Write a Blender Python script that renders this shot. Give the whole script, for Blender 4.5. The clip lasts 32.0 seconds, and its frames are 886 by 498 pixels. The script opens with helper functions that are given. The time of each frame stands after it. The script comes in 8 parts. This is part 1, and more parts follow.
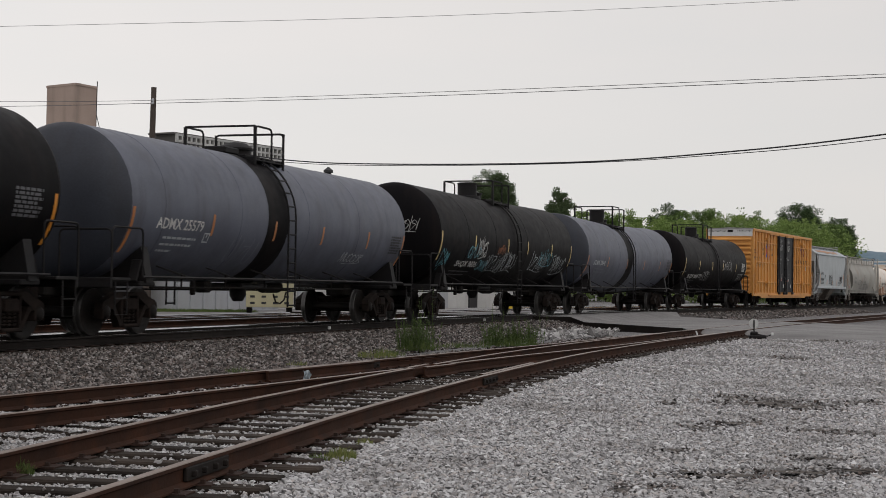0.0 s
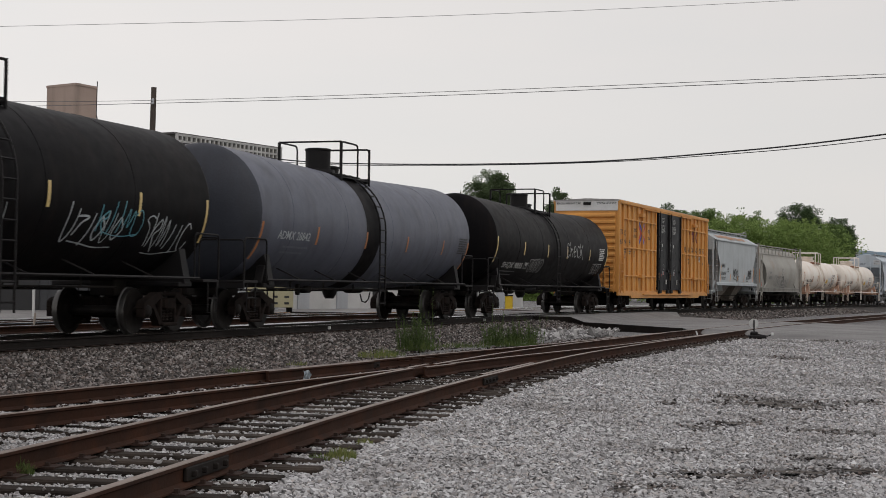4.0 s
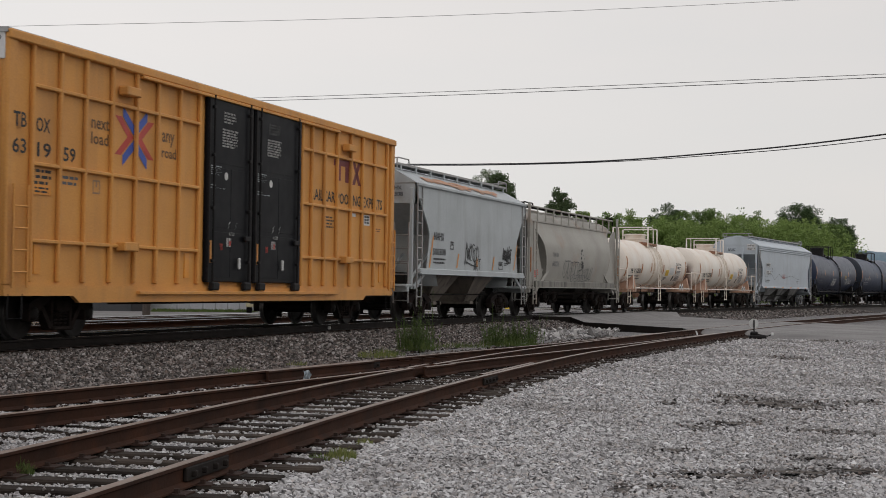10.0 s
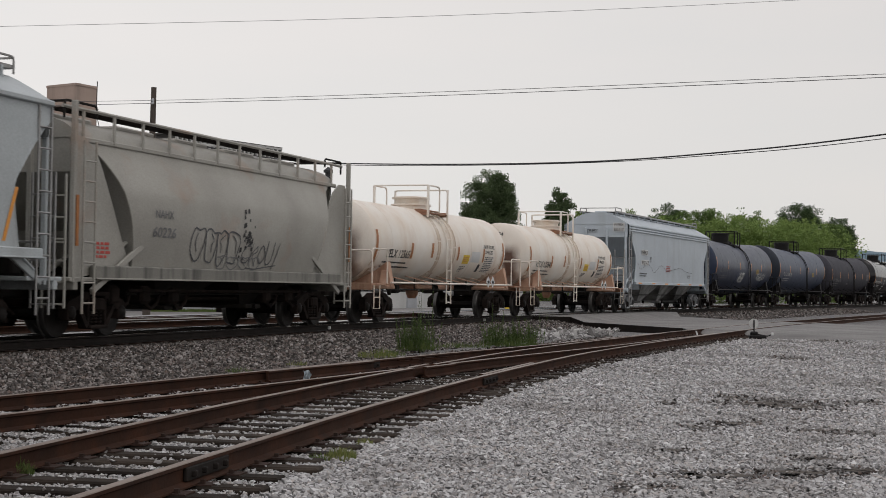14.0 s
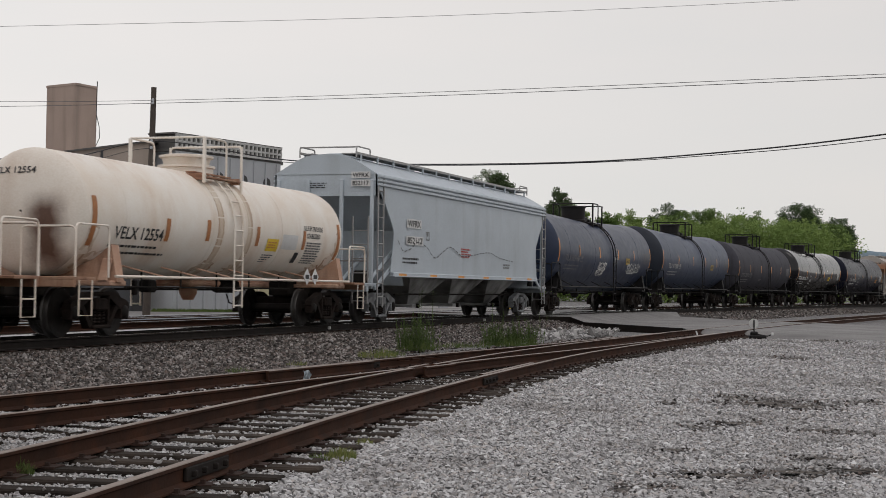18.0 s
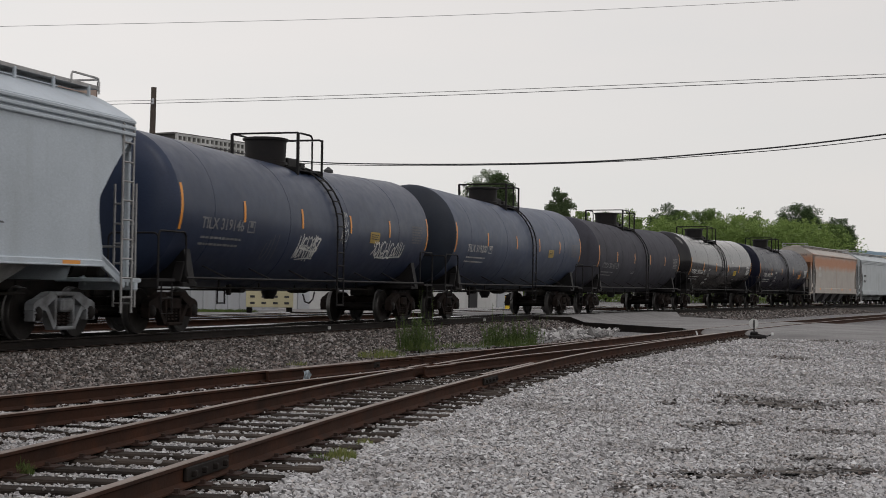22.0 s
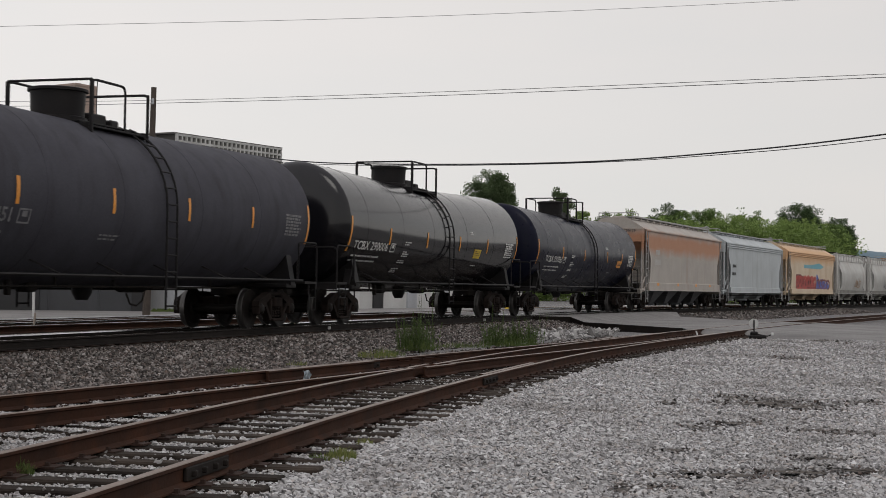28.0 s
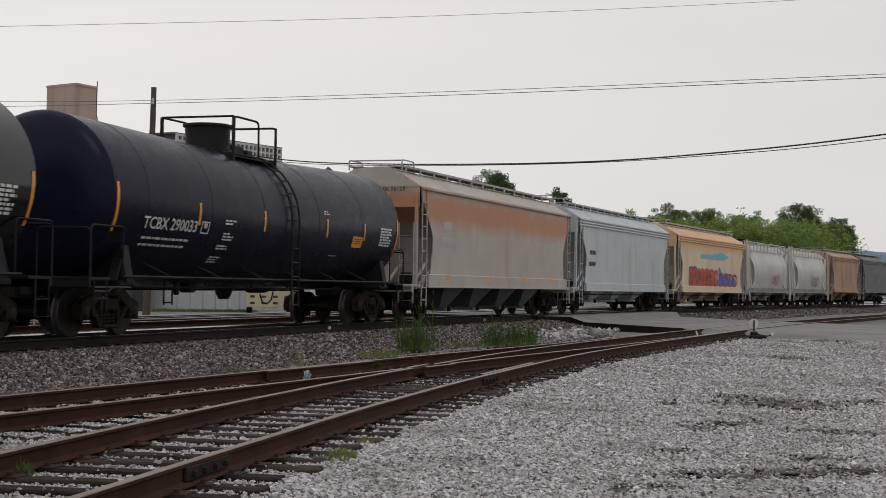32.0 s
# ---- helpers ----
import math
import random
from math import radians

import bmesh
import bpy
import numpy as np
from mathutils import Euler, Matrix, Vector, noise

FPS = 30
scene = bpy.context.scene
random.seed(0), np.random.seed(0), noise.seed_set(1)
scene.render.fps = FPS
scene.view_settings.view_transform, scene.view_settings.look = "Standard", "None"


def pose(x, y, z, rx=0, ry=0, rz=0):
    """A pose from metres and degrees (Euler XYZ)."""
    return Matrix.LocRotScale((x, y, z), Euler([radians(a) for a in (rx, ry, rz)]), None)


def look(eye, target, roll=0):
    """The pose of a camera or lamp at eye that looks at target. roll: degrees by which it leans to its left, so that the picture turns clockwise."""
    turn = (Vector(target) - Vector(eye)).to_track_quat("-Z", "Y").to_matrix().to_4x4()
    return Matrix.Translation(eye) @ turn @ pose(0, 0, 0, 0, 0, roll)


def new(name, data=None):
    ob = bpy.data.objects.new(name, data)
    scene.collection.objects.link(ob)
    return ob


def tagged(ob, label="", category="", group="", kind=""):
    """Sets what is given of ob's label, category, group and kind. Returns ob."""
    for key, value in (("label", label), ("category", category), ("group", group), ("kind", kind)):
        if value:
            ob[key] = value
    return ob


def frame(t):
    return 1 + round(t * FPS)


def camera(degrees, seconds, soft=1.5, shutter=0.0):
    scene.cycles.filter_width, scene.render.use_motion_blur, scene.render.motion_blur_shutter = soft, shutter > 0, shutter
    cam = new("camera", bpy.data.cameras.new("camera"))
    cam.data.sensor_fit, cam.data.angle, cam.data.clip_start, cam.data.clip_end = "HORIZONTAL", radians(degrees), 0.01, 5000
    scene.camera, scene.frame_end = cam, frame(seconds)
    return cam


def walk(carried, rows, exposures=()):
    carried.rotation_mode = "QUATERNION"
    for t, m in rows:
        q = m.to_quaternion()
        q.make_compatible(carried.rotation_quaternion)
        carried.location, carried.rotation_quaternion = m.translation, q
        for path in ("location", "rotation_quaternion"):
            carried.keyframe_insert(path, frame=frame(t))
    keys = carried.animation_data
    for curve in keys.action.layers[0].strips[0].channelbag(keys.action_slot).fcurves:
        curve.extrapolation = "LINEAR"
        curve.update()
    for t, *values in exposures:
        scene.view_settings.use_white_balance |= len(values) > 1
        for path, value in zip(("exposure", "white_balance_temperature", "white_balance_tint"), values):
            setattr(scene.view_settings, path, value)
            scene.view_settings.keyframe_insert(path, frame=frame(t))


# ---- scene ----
# z = 0 is the gravel lot. The main line bends past the camera on a low ballast bed; a yard lead with a turnout lies nearer.
RAIL_Z = 0.47      # rail top of the main line
YARD_Z = 0.195     # rail top of the yard lead
EYE = (0.0, 0.0, 1.47)

cam = camera(32.86, 32.0, soft=0.6, shutter=0.2)
view = look(EYE, (0.0, 100.0, 1.47 + 100.0 * math.tan(radians(1.486))), 0.817)
walk(cam, [(0.0, view), (32.0, view)])

# ---------------------------------------------------------------- light
world = bpy.data.worlds.new("overcast_sky")
scene.world = world
world.use_nodes = True


def sky_nodes():
    nt = world.node_tree
    nt.nodes.clear()
    n, l = nt.nodes.new, nt.links.new
    out, bg = n("ShaderNodeOutputWorld"), n("ShaderNodeBackground")
    sky = n("ShaderNodeTexSky")
    sky.sky_type, sky.sun_disc = "NISHITA", False
    sky.sun_elevation, sky.sun_rotation = radians(52), radians(200)
    dim = n("ShaderNodeVectorMath")
    dim.operation = "SCALE"
    dim.inputs[3].default_value = 0.1
    co, mp = n("ShaderNodeTexCoord"), n("ShaderNodeMapping")
    mp.inputs["Scale"].default_value = (1.0, 1.0, 4.0)
    noi, ramp = n("ShaderNodeTexNoise"), n("ShaderNodeValToRGB")
    noi.inputs["Scale"].default_value, noi.inputs["Detail"].default_value = 2.2, 5.0
    ramp.color_ramp.elements[0].position, ramp.color_ramp.elements[0].color = 0.3, (0.785, 0.772, 0.758, 1)
    ramp.color_ramp.elements[1].position, ramp.color_ramp.elements[1].color = 0.7, (0.85, 0.808, 0.782, 1)
    mix = n("ShaderNodeMix")
    mix.data_type = "RGBA"
    mix.inputs["Factor"].default_value = 0.94
    l(sky.outputs[0], dim.inputs[0])
    l(co.outputs["Generated"], mp.inputs[0])
    l(mp.outputs[0], noi.inputs["Vector"])
    l(noi.outputs["Fac"], ramp.inputs[0])
    l(dim.outputs[0], mix.inputs["A"])
    # the cloud cover is a little bluer overhead than near the horizon
    sep, up, tint = n("ShaderNodeSeparateXYZ"), n("ShaderNodeMapRange"), n("ShaderNodeMix")
    up.inputs[1].default_value, up.inputs[2].default_value = 0.3, 0.75
    tint.data_type, tint.blend_type = "RGBA", "MULTIPLY"
    tint.inputs["B"].default_value = (0.955, 0.963, 1.03, 1)
    l(co.outputs["Generated"], sep.inputs[0])
    l(sep.outputs["Z"], up.inputs[0])
    l(up.outputs[0], tint.inputs["Factor"])
    l(ramp.outputs[0], tint.inputs["A"])
    # and thins out a little towards the west, where it is brightest
    side, fade = n("ShaderNodeMapRange"), n("ShaderNodeVectorMath")
    side.inputs[1].default_value, side.inputs[2].default_value = -0.28, 0.28
    side.inputs[3].default_value, side.inputs[4].default_value = 1.035, 0.9
    fade.operation = "SCALE"
    l(sep.outputs["X"], side.inputs[0])
    l(tint.outputs["Result"], fade.inputs[0])
    l(side.outputs[0], fade.inputs[3])
    l(fade.outputs[0], mix.inputs["B"])
    l(mix.outputs["Result"], bg.inputs["Color"])
    l(bg.outputs[0], out.inputs["Surface"])
    bg.inputs["Strength"].default_value = 1.0


sky_nodes()
sun_data = bpy.data.lights.new("sun", "SUN")
sun_data.energy, sun_data.angle, sun_data.color = 0.5, radians(25), (1.0, 0.96, 0.9)
sun = new("sun", sun_data)
sun.matrix_world = look((0, 0, 0), (-0.35, 0.55, -1.0))


# ---------------------------------------------------------------- materials
def mat(name, col, rough=0.6, metal=0.0, col2=None, scale=1.2, fine=30.0, grain=0.12, bump=0.15, streak=None, amount=0.5,
        spread=(5.0, 5.0, 0.5), vary=0.0, coords="Object", thresh=0.5, spec=0.5, band=None, coat=0.0):
    """Painted or raw surface: two colours in soft patches, fine grain, relief, and streaks or stains of a third colour."""
    m = bpy.data.materials.new(name)
    m.use_nodes = True
    nt = m.node_tree
    n, l = nt.nodes.new, nt.links.new
    b = nt.nodes["Principled BSDF"]
    b.inputs["Metallic"].default_value = metal
    b.inputs["Specular IOR Level"].default_value = spec
    b.inputs["Coat Weight"].default_value = coat
    b.inputs["Coat Roughness"].default_value = 0.15
    co = n("ShaderNodeTexCoord")
    src = co.outputs[coords]

    def noi(sc, detail, vec=None):
        t = n("ShaderNodeTexNoise")
        t.inputs["Scale"].default_value, t.inputs["Detail"].default_value = sc, detail
        l(vec or src, t.inputs["Vector"])
        return t.outputs["Fac"]

    def ramp(v, a, c):
        r = n("ShaderNodeMapRange")
        r.inputs[1].default_value, r.inputs[2].default_value = a, c
        l(v, r.inputs[0])
        return r.outputs[0]

    def mix(f, a, c, how="MIX"):
        x = n("ShaderNodeMix")
        x.data_type, x.blend_type = "RGBA", how
        for sock, v in (("Factor", f), ("A", a), ("B", c)):
            if hasattr(v, "links"):
                l(v, x.inputs[sock])
            else:
                x.inputs[sock].default_value = v if sock == "Factor" else (*v[:3], 1)
        return x.outputs["Result"]

    col2 = col2 or tuple(c * 0.72 for c in col)
    c = mix(ramp(noi(scale, 4), 0.35, 0.7), col, col2)
    if streak:
        mp = n("ShaderNodeMapping")
        mp.inputs["Scale"].default_value = spread
        l(src, mp.inputs[0])
        f = ramp(noi(1.0, 6, mp.outputs[0]), thresh, thresh + 0.25)
        g = n("ShaderNodeMath")
        g.operation = "MULTIPLY"
        g.inputs[1].default_value = amount
        l(f, g.inputs[0])
        c = mix(g.outputs[0], c, streak)
    if band:
        # a ragged stain between two heights
        sep, wob = n("ShaderNodeSeparateXYZ"), n("ShaderNodeMath")
        l(src, sep.inputs[0])
        wob.operation = "MULTIPLY_ADD"
        wob.inputs[1].default_value = 0.55
        l(noi(1.1, 6), wob.inputs[0])
        l(sep.outputs["Z"], wob.inputs[2])
        lo, hi = ramp(wob.outputs[0], band[0] + 0.12, band[0] + 0.6), ramp(wob.outputs[0], band[1] + 0.55, band[1] + 0.1)
        both, k2 = n("ShaderNodeMath"), n("ShaderNodeMath")
        both.operation = k2.operation = "MULTIPLY"
        l(lo, both.inputs[0])
        l(hi, both.inputs[1])
        l(both.outputs[0], k2.inputs[0])
        k2.inputs[1].default_value = band[3]
        if len(band) > 4:
            wy, one, two = n("ShaderNodeMath"), n("ShaderNodeMath"), n("ShaderNodeMath")
            wy.operation, one.operation, two.operation = "MULTIPLY_ADD", "MULTIPLY", "MULTIPLY"
            wy.inputs[1].default_value = 0.35
            l(noi(2.3, 5), wy.inputs[0])
            l(sep.outputs["Y"], wy.inputs[2])
            l(ramp(wy.outputs[0], band[4], band[4] + 0.35), one.inputs[0])
            l(ramp(wy.outputs[0], band[5], band[5] - 0.35), one.inputs[1])
            l(both.outputs[0], two.inputs[0])
            l(one.outputs[0], two.inputs[1])
            l(two.outputs[0], k2.inputs[0])
        c = mix(k2.outputs[0], c, band[2])
    f2 = noi(fine, 6)
    c = mix(grain, c, mix(ramp(f2, 0.25, 0.75), (0.0, 0.0, 0.0), (1.0, 1.0, 1.0)), "OVERLAY")
    if vary:
        info = n("ShaderNodeObjectInfo")
        hsv = n("ShaderNodeHueSaturation")
        l(ramp(info.outputs["Random"], 0, 1), hsv.inputs["Value"])
        hsv.inputs["Value"].default_value = 1
        r = n("ShaderNodeMapRange")
        r.inputs[3].default_value, r.inputs[4].default_value = 1 - vary, 1 + vary
        l(info.outputs["Random"], r.inputs[0])
        l(r.outputs[0], hsv.inputs["Value"])
        l(c, hsv.inputs["Color"])
        c = hsv.outputs["Color"]
    l(c, b.inputs["Base Color"])
    rr = n("ShaderNodeMapRange")
    rr.inputs[3].default_value, rr.inputs[4].default_value = max(rough - 0.12, 0.02), min(rough + 0.12, 1)
    l(noi(scale * 3, 5), rr.inputs[0])
    l(rr.outputs[0], b.inputs["Roughness"])
    if bump:
        bp = n("ShaderNodeBump")
        bp.inputs["Strength"].default_value, bp.inputs["Distance"].default_value = bump, 0.01
        l(f2, bp.inputs["Height"])
        l(bp.outputs[0], b.inputs["Normal"])
    return m


def stones_mat(name, tones, rough=0.9, dirt=None):
    """Loose stone, a tone of its own for every piece; if given, an earth colour stains whole stretches."""
    m = mat(name, tones[0], rough, bump=0.3, fine=60)
    nt = m.node_tree
    n, l = nt.nodes.new, nt.links.new
    geo, r = n("ShaderNodeNewGeometry"), n("ShaderNodeValToRGB")
    for i, t in enumerate(tones):
        e = r.color_ramp.elements[i] if i < 2 else r.color_ramp.elements.new(0.5)
        e.color = (*t, 1)
    for i, e in enumerate(list(r.color_ramp.elements)):
        e.position = i / (len(tones) - 1)
    l(geo.outputs["Random Per Island"], r.inputs[0])
    c = r.outputs[0]
    if dirt:
        co, mp, noi, k, mx = n("ShaderNodeTexCoord"), n("ShaderNodeMapping"), n("ShaderNodeTexNoise"), n("ShaderNodeMapRange"), n("ShaderNodeMix")
        mp.inputs["Scale"].default_value = (0.55, 0.3, 1.0)
        noi.inputs["Scale"].default_value, noi.inputs["Detail"].default_value = 1.0, 9.0
        noi.inputs["Roughness"].default_value = 0.65
        k.inputs[1].default_value, k.inputs[2].default_value, k.inputs[4].default_value = 0.5, 0.72, 0.85
        mx.data_type = "RGBA"
        l(co.outputs["Object"], mp.inputs[0])
        l(mp.outputs[0], noi.inputs["Vector"])
        l(noi.outputs["Fac"], k.inputs[0])
        l(k.outputs[0], mx.inputs["Factor"])
        l(c, mx.inputs["A"])
        mx.inputs["B"].default_value = (*dirt, 1)
        c = mx.outputs["Result"]
    l(c, nt.nodes["Principled BSDF"].inputs["Base Color"])
    return m


def gravel_mat(name, tones, size, patch, patch_amount, rough=0.95):
    """Ground of small stones: a cell a stone, darker earth in patches, crevice shade painted round each cell."""
    m = bpy.data.materials.new(name)
    m.use_nodes = True
    nt = m.node_tree
    n, l = nt.nodes.new, nt.links.new
    b = nt.nodes["Principled BSDF"]
    b.inputs["Roughness"].default_value = rough
    co = n("ShaderNodeTexCoord")
    vor = n("ShaderNodeTexVoronoi")
    vor.inputs["Scale"].default_value = 1 / size
    l(co.outputs["Object"], vor.inputs["Vector"])
    sep = n("ShaderNodeSeparateColor")
    l(vor.outputs["Color"], sep.inputs[0])
    r = n("ShaderNodeValToRGB")
    for i, t in enumerate(tones):
        e = r.color_ramp.elements[i] if i < 2 else r.color_ramp.elements.new(0.5)
        e.color = (*t, 1)
    for i, e in enumerate(list(r.color_ramp.elements)):
        e.position = i / (len(tones) - 1)
    l(sep.outputs[0], r.inputs[0])
    big = n("ShaderNodeTexNoise")
    big.inputs["Scale"].default_value, big.inputs["Detail"].default_value = 0.22, 7.0
    mp = n("ShaderNodeMapping")
    mp.inputs["Scale"].default_value = (1.0, 0.55, 1.0)
    l(co.outputs["Object"], mp.inputs[0])
    l(mp.outputs[0], big.inputs["Vector"])
    k = n("ShaderNodeMapRange")
    k.inputs[1].default_value, k.inputs[2].default_value, k.inputs[4].default_value = 0.52, 0.72, patch_amount
    l(big.outputs["Fac"], k.inputs[0])
    mx = n("ShaderNodeMix")
    mx.data_type = "RGBA"
    l(k.outputs[0], mx.inputs["Factor"])
    l(r.outputs[0], mx.inputs["A"])
    mx.inputs["B"].default_value = (*patch, 1)
    # crevice shade between stones, painted by darkening the cell edges
    edge = n("ShaderNodeTexVoronoi")
    edge.feature = "DISTANCE_TO_EDGE"
    edge.inputs["Scale"].default_value = 1 / size
    l(co.outputs["Object"], edge.inputs["Vector"])
    gap = n("ShaderNodeMapRange")
    gap.inputs[1].default_value, gap.inputs[2].default_value, gap.inputs[3].default_value = 0.0, 0.16, 0.18
    l(edge.outputs["Distance"], gap.inputs[0])
    dirt = n("ShaderNodeMix")
    dirt.data_type = "RGBA"
    dirt.inputs["A"].default_value = (patch[0] * 0.3, patch[1] * 0.3, patch[2] * 0.3, 1)
    l(gap.outputs[0], dirt.inputs["Factor"])
    l(mx.outputs["Result"], dirt.inputs["B"])
    l(dirt.outputs["Result"], b.inputs["Base Color"])
    bp = n("ShaderNodeBump")
    bp.inputs["Strength"].default_value, bp.inputs["Distance"].default_value = 0.8, size * 0.5
    bp.invert = True
    l(vor.outputs["Distance"], bp.inputs["Height"])
    l(bp.outputs[0], b.inputs["Normal"])
    return m


M = {}
RUST, GRIME = (0.16, 0.065, 0.03), (0.03, 0.027, 0.025)
M["tank_grey"] = mat("grey_tank_paint", (0.102, 0.111, 0.143), 0.5, spec=0.3, col2=(0.08, 0.087, 0.112), streak=(0.045, 0.046, 0.055), amount=0.55, spread=(3, 3, 0.35), bump=0.04)
M["tank_black"] = mat("black_tank_paint", (0.005, 0.0048, 0.0056), 0.5, col2=(0.0072, 0.0063, 0.0067), spec=0.05, streak=(0.024, 0.016, 0.0135), amount=0.3, spread=(2.5, 2.5, 0.4), bump=0.05)
M["tank_gloss"] = mat("black_gloss_paint", (0.0065, 0.0075, 0.0175), 0.3, col2=(0.0085, 0.0095, 0.0205), spec=0.09, streak=(0.014, 0.0145, 0.019), amount=0.3, spread=(3, 3, 0.4), bump=0.02)
M["tank_blue"] = mat("blue_black_paint", (0.026, 0.037, 0.07), 0.38, col2=(0.022, 0.031, 0.059), spec=0.26, streak=(0.03, 0.038, 0.06), amount=0.3, spread=(3, 3, 0.4), bump=0.03)
M["tank_blue2"] = mat("slate_blue_paint", (0.049, 0.065, 0.106), 0.42, col2=(0.042, 0.055, 0.09), spec=0.22, streak=(0.034, 0.042, 0.06), amount=0.4, spread=(3, 3, 0.4), bump=0.03)
M["cream"] = mat("cream_paint", (0.78, 0.735, 0.67), 0.5, col2=(0.72, 0.635, 0.54), streak=(0.47, 0.28, 0.15), amount=0.5, spread=(1.3, 0.9, 0.3), thresh=0.53, bump=0.05)
M["cream_rust"] = mat("rusted_cream_paint", (0.27, 0.13, 0.075), 0.7, col2=(0.38, 0.24, 0.16), scale=2.0, streak=(0.15, 0.06, 0.035), amount=0.7, bump=0.2)
M["cream_head"] = mat("rust_washed_cream_paint", (0.72, 0.675, 0.61), 0.55, col2=(0.68, 0.61, 0.53), scale=0.8, streak=(0.4, 0.25, 0.15), amount=0.3, spread=(1.2, 1.2, 0.4), thresh=0.5, bump=0.08, band=(1.2, 2.45, (0.09, 0.04, 0.024), 0.97, -0.75, 0.15))
M["cream_saddle"] = mat("rust_stained_saddle_paint", (0.5, 0.33, 0.24), 0.65, col2=(0.4, 0.22, 0.14), scale=2.0, streak=(0.12, 0.05, 0.03), amount=0.7, spread=(3, 3, 0.8), bump=0.15)
M["cream_run"] = mat("rust_streaked_cream_paint", (0.62, 0.54, 0.44), 0.6, col2=(0.52, 0.4, 0.29), scale=1.5, streak=(0.28, 0.13, 0.06), amount=0.9, spread=(9, 1.2, 0.25), thresh=0.48, bump=0.08)
M["tape_rust"] = mat("browned_amber_tape", (0.42, 0.17, 0.05), 0.55, col2=(0.33, 0.13, 0.05), scale=6, bump=0)
M["tape_pale"] = mat("pale_yellow_tape", (0.66, 0.5, 0.2), 0.45, col2=(0.55, 0.4, 0.16), bump=0)
# ends of the grey tanks, a darker tone than their shells
M["tank_grey2"] = mat("darker_grey_tank_end", (0.04, 0.044, 0.056), 0.5, spec=0.25, col2=(0.03, 0.033, 0.042), streak=(0.03, 0.03, 0.033), amount=0.5, spread=(2, 2, 0.4), bump=0.04)
M["tank_grey3"] = mat("worn_grey_spray", (0.16, 0.17, 0.2), 0.6, bump=0)
M["spray_blue"] = mat("dull_teal_spray", (0.1, 0.33, 0.4), 0.6, col2=(0.16, 0.36, 0.42), bump=0)
M["rust_spray"] = mat("rust_orange_spray", (0.3, 0.11, 0.045), 0.7, bump=0)
M["hop_dark2"] = mat("faded_grey_print", (0.2, 0.2, 0.205), 0.65, col2=(0.12, 0.12, 0.125), scale=5, bump=0)
M["hop_sand"] = mat("dusty_tan_chute_paint", (0.21, 0.18, 0.15), 0.75, col2=(0.13, 0.11, 0.095), scale=1.4, streak=(0.04, 0.034, 0.03), amount=0.8, bump=0.1)
M["tank_sooty"] = mat("sooty_charcoal_paint", (0.061, 0.061, 0.073), 0.65, col2=(0.051, 0.05, 0.06), spec=0.08, streak=(0.028, 0.027, 0.03), amount=0.45, spread=(3, 3, 0.35), bump=0.06)
M["tank_sheen"] = mat("high_gloss_black_paint", (0.0046, 0.0045, 0.0062), 0.15, col2=(0.0066, 0.0064, 0.0082), spec=0.42, streak=(0.02, 0.018, 0.0175), amount=0.35, spread=(3, 3, 0.35), bump=0.02)
# ends of the slate blue tank, a darker tone than its shell
M["tank_head_blue"] = mat("darker_blue_tank_end", (0.018, 0.024, 0.036), 0.5, col2=(0.014, 0.018, 0.028), spec=0.25, streak=(0.03, 0.032, 0.038), amount=0.3, spread=(2, 2, 0.4), bump=0.04)
M["hop_sill"] = mat("oil_streaked_sill_paint", (0.2, 0.195, 0.175), 0.75, col2=(0.18, 0.175, 0.155), scale=1.2, streak=(0.03, 0.028, 0.025), amount=0.85, spread=(4, 4, 0.4), thresh=0.47, bump=0.1)
M["edge_rust"] = mat("orange_rust_stain", (0.44, 0.21, 0.115), 0.75, col2=(0.42, 0.29, 0.21), scale=2.5, streak=(0.38, 0.36, 0.34), amount=0.6, spread=(2, 2, 2), thresh=0.52, bump=0.1)
M["truck_grey"] = mat("grey_painted_cast_steel", (0.2, 0.21, 0.22), 0.7, col2=(0.1, 0.1, 0.1), scale=3.0, streak=(0.03, 0.027, 0.025), amount=0.7, spread=(3, 3, 3), thresh=0.5, bump=0.3)
# shade on the chute faces, painted as near-black patches over the grey
M["hop_soot"] = mat("shade_patched_chute_paint", (0.38, 0.385, 0.385), 0.7, col2=(0.28, 0.28, 0.27), scale=1.4, streak=(0.014, 0.0135, 0.013), amount=0.98, spread=(0.8, 0.8, 0.9), thresh=0.4, bump=0.1)
M["plinth_grey"] = mat("grey_painted_block_wall", (0.054, 0.056, 0.061), 0.8, col2=(0.044, 0.045, 0.049), scale=0.5, streak=(0.045, 0.045, 0.047), amount=0.4, spread=(1, 1, 0.2), bump=0.15)
M["wire_grey"] = mat("greyed_cable", (0.13, 0.13, 0.135), 0.7, bump=0)
M["door_black"] = mat("black_door_paint", (0.0055, 0.0058, 0.0075), 0.42, spec=0.07, col2=(0.008, 0.0083, 0.0102), streak=(0.02, 0.02, 0.021), amount=0.3, spread=(4, 4, 0.6), bump=0.05)
M["label_mustard"] = mat("mustard_label", (0.36, 0.25, 0.045), 0.55, col2=(0.28, 0.19, 0.04), scale=5, bump=0)
M["black"] = mat("black_steel", (0.0115, 0.011, 0.012), 0.55, spec=0.14, col2=(0.017, 0.015, 0.0145), bump=0.1)
M["under"] = mat("grimy_underframe", (0.015, 0.0142, 0.0138), 0.85, spec=0.1, col2=(0.024, 0.02, 0.017), scale=2.5, bump=0.3)
